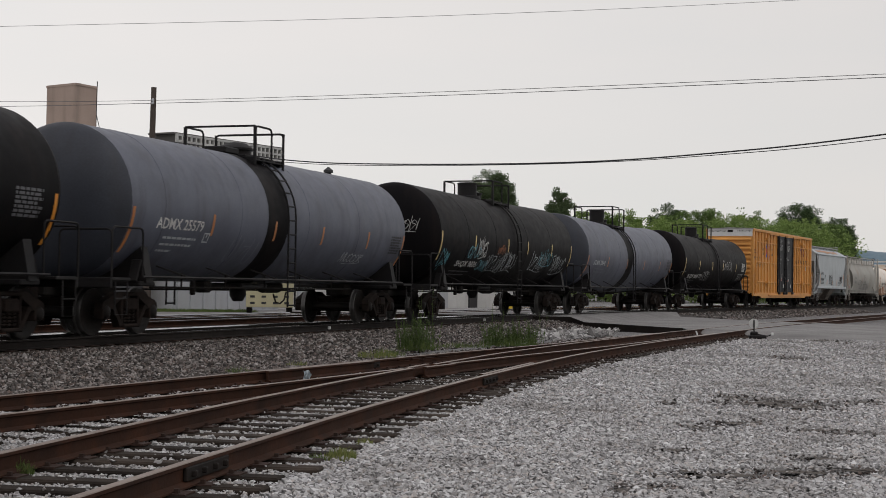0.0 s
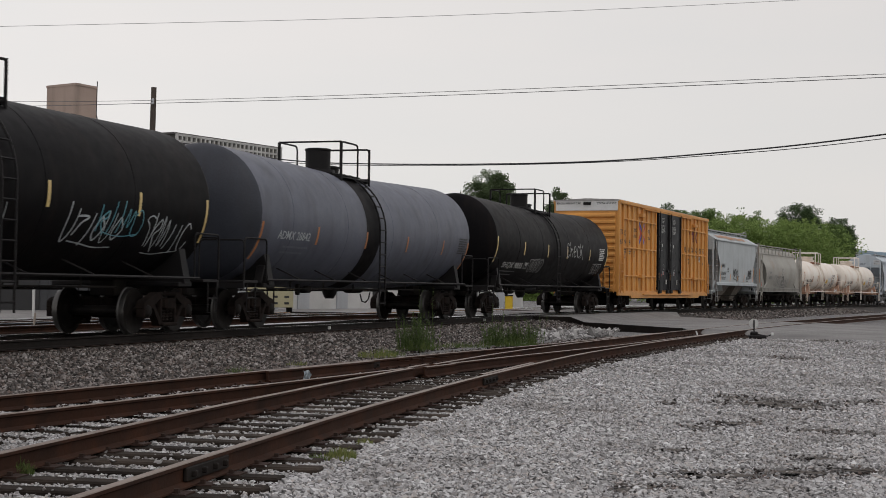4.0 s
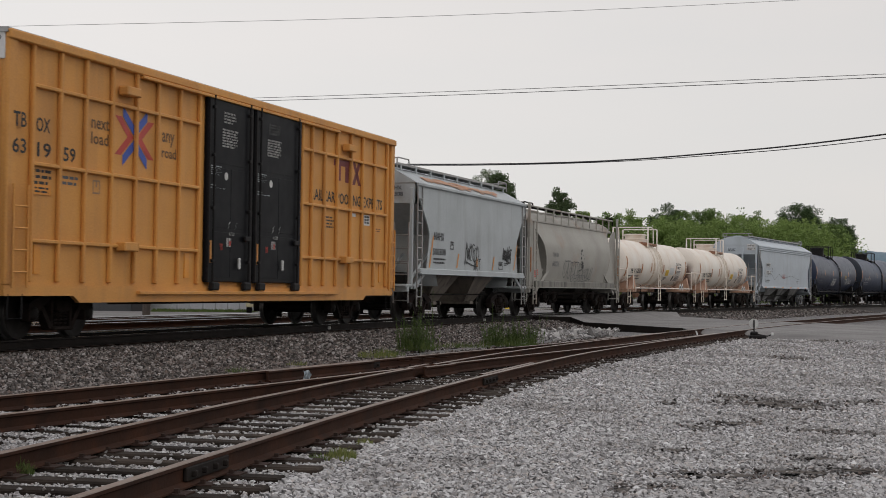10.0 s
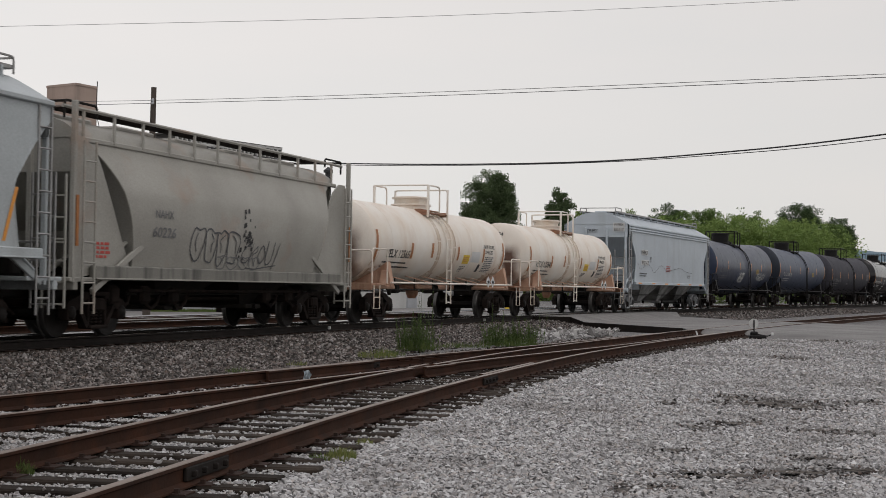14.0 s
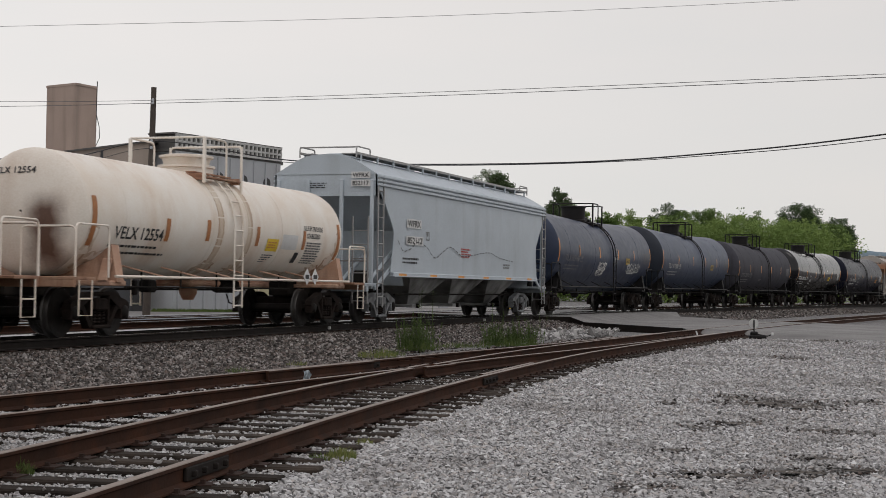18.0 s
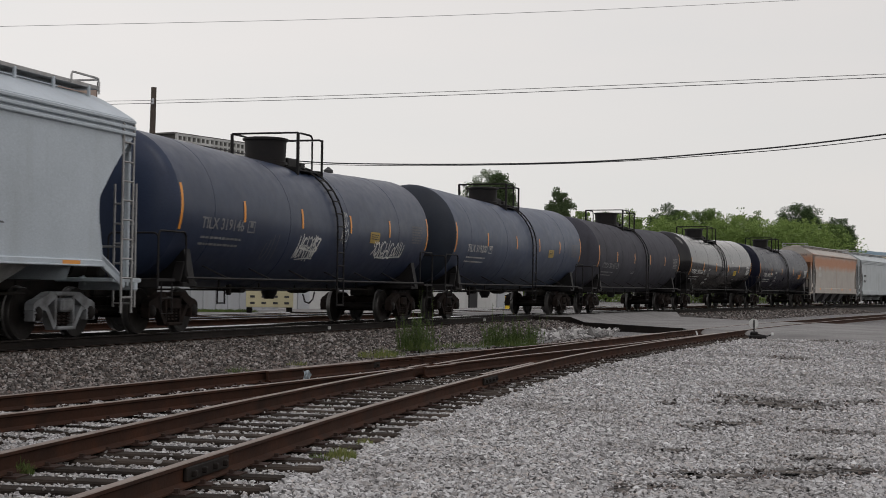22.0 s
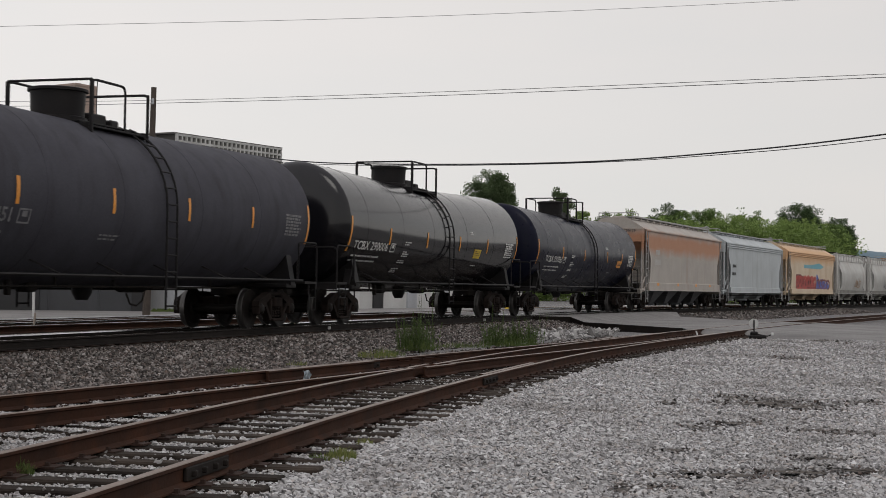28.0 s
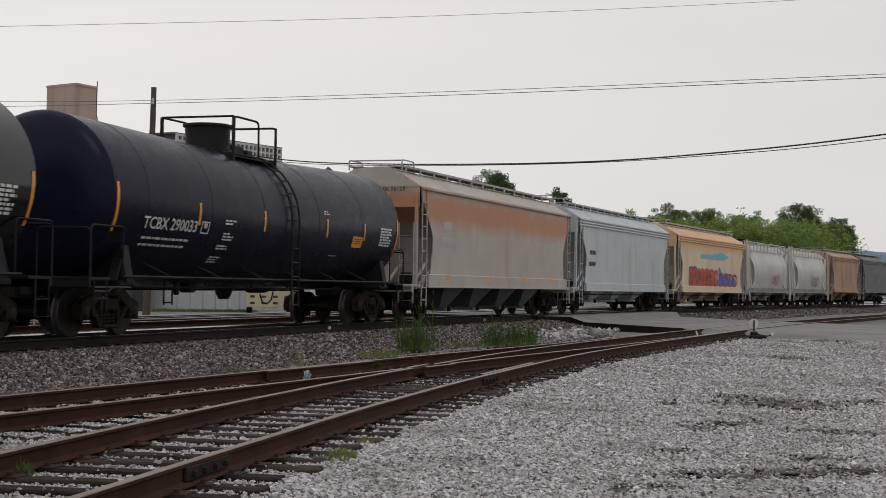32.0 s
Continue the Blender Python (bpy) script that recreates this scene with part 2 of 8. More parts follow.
M["truck"] = mat("rusty_cast_steel", (0.025, 0.0185, 0.016), 0.9, spec=0.08, col2=(0.011, 0.009, 0.0082), scale=3.5, bump=0.4)
M["wheel"] = mat("wheel_steel", (0.009, 0.008, 0.0075), 0.6, spec=0.12, col2=(0.015, 0.012, 0.0105), scale=4, bump=0.15)
M["tread"] = mat("worn_wheel_tread", (0.1, 0.097, 0.094), 0.4, metal=0.8, col2=(0.06, 0.057, 0.055), bump=0.02)
M["yellow"] = mat("boxcar_yellow", (0.63, 0.3, 0.075), 0.55, spec=0.35, col2=(0.55, 0.255, 0.066), scale=0.9, streak=(0.27, 0.15, 0.07), amount=0.32, spread=(2.5, 2.5, 0.35), bump=0.06)
M["white"] = mat("white_paint", (0.62, 0.62, 0.62), 0.5, col2=(0.52, 0.52, 0.51), bump=0.04)
M["ink"] = mat("black_stencil_paint", (0.02, 0.02, 0.022), 0.6, bump=0)
M["brown_ink"] = mat("faded_brown_stencil_paint", (0.15, 0.08, 0.035), 0.6, bump=0)
M["chalk"] = mat("white_stencil_paint", (0.62, 0.62, 0.6), 0.6, bump=0)
M["spray_white"] = mat("faded_white_spray", (0.46, 0.46, 0.45), 0.7, col2=(0.16, 0.16, 0.16), scale=4.0, bump=0)
M["red"] = mat("red_paint", (0.5, 0.06, 0.045), 0.55, bump=0)
M["blue"] = mat("blue_paint", (0.05, 0.1, 0.42), 0.55, bump=0)
M["marker"] = mat("amber_reflective_tape", (0.68, 0.27, 0.02), 0.4, col2=(0.6, 0.23, 0.02), bump=0)
M["marker_old"] = mat("faded_amber_tape", (0.5, 0.2, 0.06), 0.5, col2=(0.35, 0.13, 0.04), bump=0)
M["tag_yellow"] = mat("yellow_label", (0.72, 0.5, 0.03), 0.5, bump=0)
M["maroon"] = mat("maroon_paint", (0.18, 0.03, 0.03), 0.6, bump=0)
M["hop_grey"] = mat("light_grey_hopper_paint", (0.42, 0.455, 0.468), 0.55, col2=(0.37, 0.4, 0.411), scale=0.8, streak=(0.19, 0.18, 0.175), amount=0.4, spread=(2, 2, 0.3), bump=0.05)
M["hop_blue"] = mat("pale_grey_hopper_paint", (0.43, 0.48, 0.525), 0.5, col2=(0.39, 0.436, 0.475), scale=0.8, streak=(0.24, 0.25, 0.25), amount=0.3, spread=(2, 2, 0.25), bump=0.05)
M["hop_dirty"] = mat("weathered_hopper_paint", (0.345, 0.335, 0.303), 0.7, col2=(0.275, 0.264, 0.236), scale=0.6, streak=(0.3, 0.16, 0.085), amount=0.65, spread=(0.7, 0.7, 0.9), thresh=0.57, bump=0.08)
M["hop_tan"] = mat("rusting_tan_hopper_paint", (0.4, 0.37, 0.335), 0.65, col2=(0.345, 0.315, 0.285), scale=0.8, streak=(0.27, 0.17, 0.11), amount=0.4, spread=(2.2, 2.2, 0.25), thresh=0.52, bump=0.1, band=(2.85, 3.8, (0.4, 0.18, 0.09), 0.9))
M["hop_orange"] = mat("faded_orange_hopper_paint", (0.6, 0.5, 0.37), 0.65, col2=(0.54, 0.42, 0.29), scale=0.7, streak=(0.38, 0.22, 0.12), amount=0.35, spread=(1.0, 1.0, 0.4), bump=0.1, band=(3.2, 4.3, (0.55, 0.3, 0.13), 0.75))
M["hop_white"] = mat("chalky_white_hopper_paint", (0.46, 0.46, 0.44), 0.6, col2=(0.38, 0.37, 0.35), scale=0.8, streak=(0.25, 0.2, 0.16), amount=0.4, spread=(1.5, 1.5, 0.4), bump=0.08)
M["hop_brown"] = mat("brown_hopper_paint", (0.3, 0.18, 0.1), 0.7, col2=(0.36, 0.26, 0.17), scale=0.6, streak=(0.12, 0.06, 0.035), amount=0.6, spread=(1, 1, 0.6), bump=0.1)
M["hop_dark"] = mat("dark_grey_hopper_paint", (0.1, 0.1, 0.11), 0.6, col2=(0.07, 0.07, 0.075), scale=0.8, bump=0.1)
M["galv"] = mat("galvanised_steel", (0.34, 0.34, 0.34), 0.45, metal=0.6, col2=(0.26, 0.25, 0.24), scale=4, bump=0.1)
M["rail"] = mat("rusty_rail", (0.046, 0.021, 0.013), 0.85, spec=0.12, col2=(0.026, 0.0145, 0.0105), scale=2.0, streak=(0.085, 0.034, 0.018), amount=0.45, spread=(3, 3, 3), bump=0.25)
M["rail_dark"] = mat("dark_rail", (0.018, 0.014, 0.012), 0.8, spec=0.15, col2=(0.012, 0.010, 0.009), scale=2.0, bump=0.2)
M["rail_top"] = mat("worn_rail_head", (0.23, 0.18, 0.15), 0.45, metal=0.4, col2=(0.13, 0.09, 0.07), scale=1.5, bump=0.08)
M["rail_shine"] = mat("polished_rail_head", (0.68, 0.68, 0.68), 0.2, metal=1.0, bump=0.02)
M["tie"] = mat("weathered_creosote_tie", (0.04, 0.031, 0.025), 0.92, spec=0.12, col2=(0.02, 0.016, 0.013), scale=4, fine=70, streak=(0.085, 0.07, 0.058), amount=0.55, spread=(2, 22, 22), bump=0.6, vary=0.4)
M["plate"] = mat("rusty_tie_plate", (0.045, 0.026, 0.02), 0.85, spec=0.2, col2=(0.03, 0.02, 0.017), scale=6, bump=0.4)
M["asphalt"] = mat("worn_asphalt", (0.205, 0.198, 0.192), 0.9, col2=(0.15, 0.145, 0.14), scale=0.35, fine=60, grain=0.35, bump=0.35, streak=(0.09, 0.086, 0.083), amount=0.65, spread=(0.35, 1.4, 1), thresh=0.48, coords="Object")
M["concrete"] = mat("weathered_concrete", (0.36, 0.34, 0.31), 0.85, col2=(0.28, 0.265, 0.24), scale=0.6, streak=(0.2, 0.18, 0.16), amount=0.5, spread=(1, 1, 0.12), bump=0.2)
M["tower"] = mat("stained_concrete_panels", (0.41, 0.315, 0.265), 0.85, col2=(0.345, 0.265, 0.222), scale=0.5, streak=(0.2, 0.16, 0.138), amount=0.6, spread=(1.6, 1.6, 0.12), bump=0.2)
M["wall_grey"] = mat("grey_metal_cladding", (0.4, 0.415, 0.44), 0.6, col2=(0.345, 0.357, 0.376), scale=0.4, streak=(0.24, 0.23, 0.225), amount=0.4, spread=(1, 1, 0.15), bump=0.1)
M["wall_tan"] = mat("tan_cladding", (0.33, 0.275, 0.235), 0.75, col2=(0.27, 0.225, 0.19), scale=0.4, streak=(0.2, 0.165, 0.14), amount=0.4, spread=(1, 1, 0.15), bump=0.1)
M["wall_white"] = mat("whitewashed_wall", (0.55, 0.55, 0.54), 0.75, col2=(0.45, 0.45, 0.44), scale=0.6, streak=(0.3, 0.29, 0.27), amount=0.45, spread=(1, 1, 0.2), bump=0.15)
M["roof"] = mat("dark_roof_sheet", (0.12, 0.115, 0.11), 0.8, col2=(0.09, 0.085, 0.08), scale=0.7, bump=0.15)
M["dark"] = mat("dark_opening", (0.02, 0.02, 0.022), 0.4, bump=0)
M["trailer"] = mat("pale_yellow_trailer_paint", (0.42, 0.38, 0.24), 0.55, col2=(0.36, 0.33, 0.21), scale=0.8, bump=0.05)
M["pole"] = mat("weathered_pole_wood", (0.07, 0.055, 0.045), 0.9, col2=(0.05, 0.04, 0.034), scale=3, streak=(0.12, 0.1, 0.085), amount=0.5, spread=(14, 14, 0.6), bump=0.4)
M["wire"] = mat("weathered_cable", (0.03, 0.03, 0.032), 0.6, bump=0)
M["wire_bare"] = mat("bare_aluminium_wire", (0.42, 0.42, 0.425), 0.6, col2=(0.36, 0.36, 0.36), bump=0)
M["bark"] = mat("bark", (0.09, 0.075, 0.06), 0.95, col2=(0.06, 0.05, 0.04), scale=3, bump=0.6)
# the blue of distance haze is mixed into the hill's own colour
M["hill"] = mat("haze_tinted_wooded_hill", (0.13, 0.19, 0.23), 1.0, col2=(0.11, 0.165, 0.205), scale=0.02, fine=0.2, bump=0)


def leaf_mat(name, tones, through_light=0.4):
    """Leaves: a tone for every leaf, and part of the light passes through the blade."""
    m = stones_mat(name, tones, 0.7)
    nt = m.node_tree
    b = nt.nodes["Principled BSDF"]
    b.inputs["Specular IOR Level"].default_value = 0.2
    tr, mx = nt.nodes.new("ShaderNodeBsdfTranslucent"), nt.nodes.new("ShaderNodeMixShader")
    nt.links.new(b.inputs["Base Color"].links[0].from_socket, tr.inputs["Color"])
    mx.inputs[0].default_value = through_light
    nt.links.new(b.outputs[0], mx.inputs[1])
    nt.links.new(tr.outputs[0], mx.inputs[2])
    nt.links.new(mx.outputs[0], nt.nodes["Material Output"].inputs["Surface"])
    return m


M["weed"] = leaf_mat("weed_leaves", [(0.05, 0.082, 0.024), (0.078, 0.12, 0.034), (0.105, 0.15, 0.045), (0.062, 0.095, 0.028)])
M["leaf"] = leaf_mat("green_leaves", [(0.105, 0.165, 0.05), (0.13, 0.195, 0.06), (0.155, 0.225, 0.07), (0.115, 0.178, 0.054)])
M["leaf_dark"] = leaf_mat("dark_green_leaves", [(0.055, 0.088, 0.038), (0.072, 0.112, 0.047), (0.09, 0.135, 0.056), (0.062, 0.098, 0.042)])
M["leaf_light"] = leaf_mat("light_green_leaves", [(0.17, 0.245, 0.068), (0.2, 0.28, 0.08), (0.225, 0.31, 0.095), (0.18, 0.258, 0.074)])
M["leaf_mid"] = leaf_mat("mid_green_leaves", [(0.082, 0.118, 0.058), (0.1, 0.14, 0.066), (0.12, 0.162, 0.076), (0.09, 0.128, 0.06)])
M["grass"] = leaf_mat("grass_blades", [(0.075, 0.12, 0.033), (0.105, 0.155, 0.045), (0.15, 0.18, 0.06), (0.06, 0.1, 0.028)])
M["grass_dry"] = leaf_mat("drying_grass_blades", [(0.2, 0.21, 0.07), (0.25, 0.25, 0.09), (0.14, 0.18, 0.055)])
GREYS = [(0.14, 0.135, 0.134), (0.4, 0.395, 0.398), (0.54, 0.535, 0.538), (0.3, 0.292, 0.29), (0.66, 0.655, 0.658), (0.22, 0.213, 0.21), (0.47, 0.465, 0.468), (0.4, 0.365, 0.34)]
BROWNS = [(0.016, 0.0135, 0.0125), (0.1, 0.083, 0.074), (0.24, 0.215, 0.2), (0.022, 0.018, 0.016), (0.03, 0.025, 0.022), (0.14, 0.105, 0.09), (0.36, 0.335, 0.32), (0.02, 0.0165, 0.015)]
# tones halved: shade between the loose chips is put into the ground colour
M["gravel"] = gravel_mat("crushed_limestone_lot", [tuple(c * 0.5 for c in t) for t in GREYS], 0.045, (0.1, 0.088, 0.076), 0.6)
M["ballast"] = gravel_mat("track_ballast", [(0.02, 0.017, 0.015), (0.06, 0.05, 0.045), (0.03, 0.026, 0.023), (0.1, 0.088, 0.08)], 0.06, (0.05, 0.043, 0.037), 0.3)
M["gravel_stone"] = stones_mat("limestone_chips", GREYS, dirt=(0.15, 0.135, 0.122))
M["ballast_stone"] = stones_mat("ballast_stones", BROWNS)
M["rubble"] = stones_mat("pale_riprap", [(0.3, 0.29, 0.28), (0.56, 0.55, 0.54), (0.44, 0.43, 0.42), (0.16, 0.155, 0.15)])


# ---------------------------------------------------------------- mesh building
class Mb:
    """Collects vertices and faces of one mesh."""

    def __init__(self):
        self.v, self.f, self.k = [], [], []

    def add(self, vs, fs, slot=0):
        o = len(self.v)
        self.v += [tuple(x) for x in vs]
        self.f += [tuple(i + o for i in f) for f in fs]
        self.k += [slot] * len(fs)
        return self

    def box(self, c, s, rot=None, slot=0, cut=0.0):
        """A box with centre c and size s; cut: chamfer of its edges."""
        hx, hy, hz = s[0] / 2, s[1] / 2, s[2] / 2
        cut = min(cut, hx * 0.6, hy * 0.6, hz * 0.6)
        if cut <= 0:
            vs = [Vector((x, y, z)) for x in (-hx, hx) for y in (-hy, hy) for z in (-hz, hz)]
            fs = [(0, 1, 3, 2), (4, 6, 7, 5), (0, 4, 5, 1), (2, 3, 7, 6), (0, 2, 6, 4), (1, 5, 7, 3)]
        else:
            bm = bmesh.new()
            bmesh.ops.create_cube(bm, size=1.0, matrix=Matrix.Diagonal((*s, 1)))
            bmesh.ops.bevel(bm, geom=list(bm.edges), offset=cut, segments=1, affect="EDGES", profile=0.5)
            bm.verts.index_update()
            vs, fs = [v.co.copy() for v in bm.verts], [tuple(v.index for v in f.verts) for f in bm.faces]
            bm.free()
        if rot is not None:
            vs = [rot @ v for v in vs]
        return self.add([v + Vector(c) for v in vs], fs, slot)

    def tube(self, pts, r, n=6, closed=False, slot=0):
        pts = [Vector(p) for p in pts]
        m = len(pts)
        vs, fs, up = [], [], None
        for i, p in enumerate(pts):
            d = (pts[min(i + 1, m - 1)] - pts[max(i - 1, 0)]).normalized()
            if up is None:
                up = Vector((0, 0, 1)) if abs(d.z) < 0.9 else Vector((1, 0, 0))
            side = d.cross(up).normalized()
            up = side.cross(d).normalized()
            rad = r[i] if isinstance(r, (list, tuple)) else r
            for k in range(n):
                a = 2 * math.pi * k / n
                vs.append(p + side * (math.cos(a) * rad) + up * (math.sin(a) * rad))
        for i in range(m - 1):
            for k in range(n):
                k2 = (k + 1) % n
                fs.append((i * n + k, i * n + k2, (i + 1) * n + k2, (i + 1) * n + k))
        fs += [tuple(range(n))[::-1], tuple(range((m - 1) * n, m * n))]
        return self.add(vs, fs, slot)

    def lathe(self, prof, n, axis="x", centre=(0, 0, 0), slots=None, cap=True):
        """Turns (along, radius) pairs round an axis."""
        vs, fs, ks = [], [], []
        for a, r in prof:
            for k in range(n):
                t = 2 * math.pi * k / n
                c, s = r * math.cos(t), r * math.sin(t)
                q = {"x": (a, c, s), "y": (c, a, -s), "z": (c, s, a)}[axis]
                vs.append(Vector(q) + Vector(centre))
        for i in range(len(prof) - 1):
            for k in range(n):
                k2 = (k + 1) % n
                fs.append((i * n + k, (i + 1) * n + k, (i + 1) * n + k2, i * n + k2))
                ks.append(slots[i] if slots else 0)
        if cap:
            fs += [tuple(range(n)), tuple(range((len(prof) - 1) * n, len(prof) * n))[::-1]]
            ks += [0, 0]
        o = len(self.v)
        self.v += [tuple(x) for x in vs]
        self.f += [tuple(i + o for i in f) for f in fs]
        self.k += ks
        return self

    def prism(self, poly, axis, lo, hi, slot=0):
        """A flat polygon pulled along an axis from lo to hi."""
        put = {"x": lambda a, b, c: (c, a, b), "y": lambda a, b, c: (a, c, b), "z": lambda a, b, c: (a, b, c)}[axis]
        n = len(poly)
        vs = [put(a, b, lo) for a, b in poly] + [put(a, b, hi) for a, b in poly]
        fs = [tuple(range(n))[::-1], tuple(range(n, 2 * n))] + [(i, (i + 1) % n, n + (i + 1) % n, n + i) for i in range(n)]
        return self.add(vs, fs, slot)

    def grid(self, rows, slot=0, wrap=False):
        """A sheet through rows of points."""
        n = len(rows[0])
        vs = [p for r in rows for p in r]
        fs = [(i * n + j, i * n + (j + 1) % n, (i + 1) * n + (j + 1) % n, (i + 1) * n + j)
              for i in range(len(rows) - 1) for j in range(n if wrap else n - 1)]
        return self.add(vs, fs, slot)

    def mesh(self, name, smooth=0.6):
        me = bpy.data.meshes.new(name)
        me.from_pydata(self.v, [], self.f)
        if smooth:
            me.shade_smooth()
            me.set_sharp_from_angle(angle=smooth)
        if any(self.k):
            me.polygons.foreach_set("material_index", self.k)
        me.update()
        return me


def put(name, me, mats, parent=None, label="", m=None):
    """Links a mesh as one object, with its materials on the object."""
    ob = new(name, me)
    mats = mats if isinstance(mats, (list, tuple)) else [mats]
    while len(me.materials) < len(mats):
        me.materials.append(None)
    for i, x in enumerate(mats):
        ob.material_slots[i].link = "OBJECT"
        ob.material_slots[i].material = M[x] if isinstance(x, str) else x
    if parent:
        ob.parent = parent
    if m is not None:
        ob.matrix_basis = m
    if label:
        tagged(ob, label)
    return ob


def part(name, mb, mats, parent, label="", m=None, smooth=0.6):
    return put(name, mb.mesh(name, smooth), mats, parent, label, m)


SHARED = {}


def shared(key, build, smooth=0.6):
    if key not in SHARED:
        SHARED[key] = build().mesh(key, smooth)
    return SHARED[key]


def thing(name, label, category, group="", m=None, kind=""):
    ob = new(name)
    ob.empty_display_size = 0.3
    if m is not None:
        ob.matrix_basis = m
    return tagged(ob, label, category, group, kind)


# ---------------------------------------------------------------- the line of the track
HEAD0, BEND, BEND2, BEND3, OFF0 = 0.26385, 0.00118158, 1.93594e-5, -3.31235e-7, 14.955


def heading(s):
    s = min(max(s, 0.0), 150.0)
    return HEAD0 + BEND * s + BEND2 * s * s / 2 + BEND3 * s ** 3 / 6


def lay_line():
    step, lo, hi = 0.5, -280.0, 460.0
    table = {}
    x, y = -OFF0 * math.cos(HEAD0), OFF0 * math.sin(HEAD0)
    s = 0.0
    table[0] = (x, y)
    i = 0
    while s < hi:
        h = heading(s + step / 2)
        x, y, s, i = x + step * math.sin(h), y + step * math.cos(h), s + step, i + 1
        table[i] = (x, y)
    x, y = table[0]
    s, i = 0.0, 0
    while s > lo:
        h = heading(s - step / 2)
        x, y, s, i = x - step * math.sin(h), y - step * math.cos(h), s - step, i - 1
        table[i] = (x, y)
    return table


LINE = lay_line()


def on_line(s, off=0.0, z=0.0):
    """The point at length s of the main line, off metres beyond its centre as seen from the lot."""
    i = math.floor(s * 2)
    f = s * 2 - i
    a, b = LINE[i], LINE[i + 1]
    h = heading(s)
    return Vector((a[0] + (b[0] - a[0]) * f - off * math.cos(h), a[1] + (b[1] - a[1]) * f + off * math.sin(h), z))


def spline(pts, step=0.6):
    """A smooth line through plan points."""
    pts = [Vector((*q, 0.0)) for q in pts]
    ext = [pts[0] * 2 - pts[1]] + pts + [pts[-1] * 2 - pts[-2]]
    out = []
    for i in range(1, len(ext) - 2):
        p0, p1, p2, p3 = ext[i - 1:i + 3]
        n = max(2, int((p2 - p1).length / step))
        for k in range(n):
            t = k / n
            out.append(0.5 * (2 * p1 + (p2 - p0) * t + (2 * p0 - 5 * p1 + 4 * p2 - p3) * t * t + (3 * p1 - p0 - 3 * p2 + p3) * t ** 3))
    return out + [pts[-1]]


def shifted(line, off):
    """A plan line moved sideways; positive off is away from the lot."""
    out = []
    for i, q in enumerate(line):
        d = (line[min(i + 1, len(line) - 1)] - line[max(i - 1, 0)]).normalized()
        out.append(q + Vector((-d.y, d.x, 0)) * off)
    return out


RAIL = [(-0.07, -0.172), (0.07, -0.172), (0.07, -0.16), (0.012, -0.135), (0.012, -0.045), (0.037, -0.03), (0.037, -0.006), (0.03, 0.0), (-0.03, 0.0), (-0.037, -0.006), (-0.037, -0.03), (-0.012, -0.045), (-0.012, -0.135), (-0.07, -0.16)]


RAIL_WORN = RAIL[:5] + [(0.037, -0.03), (0.031, -0.004), (0.026, 0.0), (-0.026, 0.0), (-0.031, -0.004), (-0.037, -0.03)] + RAIL[11:]   # gauge faces ground smooth by flanges


def swept(line, prof, z, closed=True, top=()):
    """Sweeps a profile (across, up) along a plan line; edges named in top take the second material."""
    mb = Mb()
    rows = []
    for i, q in enumerate(line):
        d = (line[min(i + 1, len(line) - 1)] - line[max(i - 1, 0)]).normalized()
        side = Vector((-d.y, d.x, 0))
        rows.append([q + side * a + Vector((0, 0, z + b)) for a, b in prof])
    mb.grid(rows, wrap=closed)
    n = len(prof)
    if top:
        mb.k = [1 if (i % n) in top else 0 for i in range(len(mb.f))]
    if closed:
        mb.add(rows[0], [tuple(range(n))[::-1]])
        mb.add(rows[-1], [tuple(range(n))])
    return mb


# ---------------------------------------------------------------- ground and tracks
def ground():
    mb = Mb()
    xs = [-3000, -700, -200, -80, -40, -20, -10, 0, 10, 20, 40, 80, 200, 700, 3000]
    ys = [-300, -80, -20, 0, 10, 20, 30, 40, 60, 80, 120, 200, 500, 1500, 4000]
    mb.grid([[(x, y, -0.04) for x in xs] for y in ys])
    tagged(part("ground", mb, "gravel", None), "grey crushed limestone lot with darker earthy patches", "ground", kind="structure")


ground()


def ballast_bed():
    line = [on_line(s) for s in [-264 + 3 * i for i in range(236)]]
    prof = [(-4.3, -0.03), (-3.6, 0.03), (-1.9, 0.23), (-1.55, 0.26), (-0.9, 0.25), (0.0, 0.27), (0.9, 0.28), (1.9, 0.33), (3.0, 0.29), (4.6, 0.29), (6.2, 0.3), (8.0, 0.24), (12.5, 0.2), (14.5, -0.05)]
    tagged(part("ballast_bed", swept(line, prof, 0.0, closed=False), "ballast", None), "brown-grey crushed stone bed under the main line", "ballast", kind="structure")


ballast_bed()

TIES = []   # (x, y, half length, angle, half buried in stone) of the turnout's ties


def tie_mesh(length):
    mb = Mb()
    return mb.box((0, 0, -0.09), (length, 0.22, 0.18), cut=0.015)


def rail_part(line, z, parent, mats=("rail", "rail_top"), label=""):
    return part("rail", swept(line, RAIL, z, top=(6, 7, 8)), mats, parent, label, smooth=0.5)


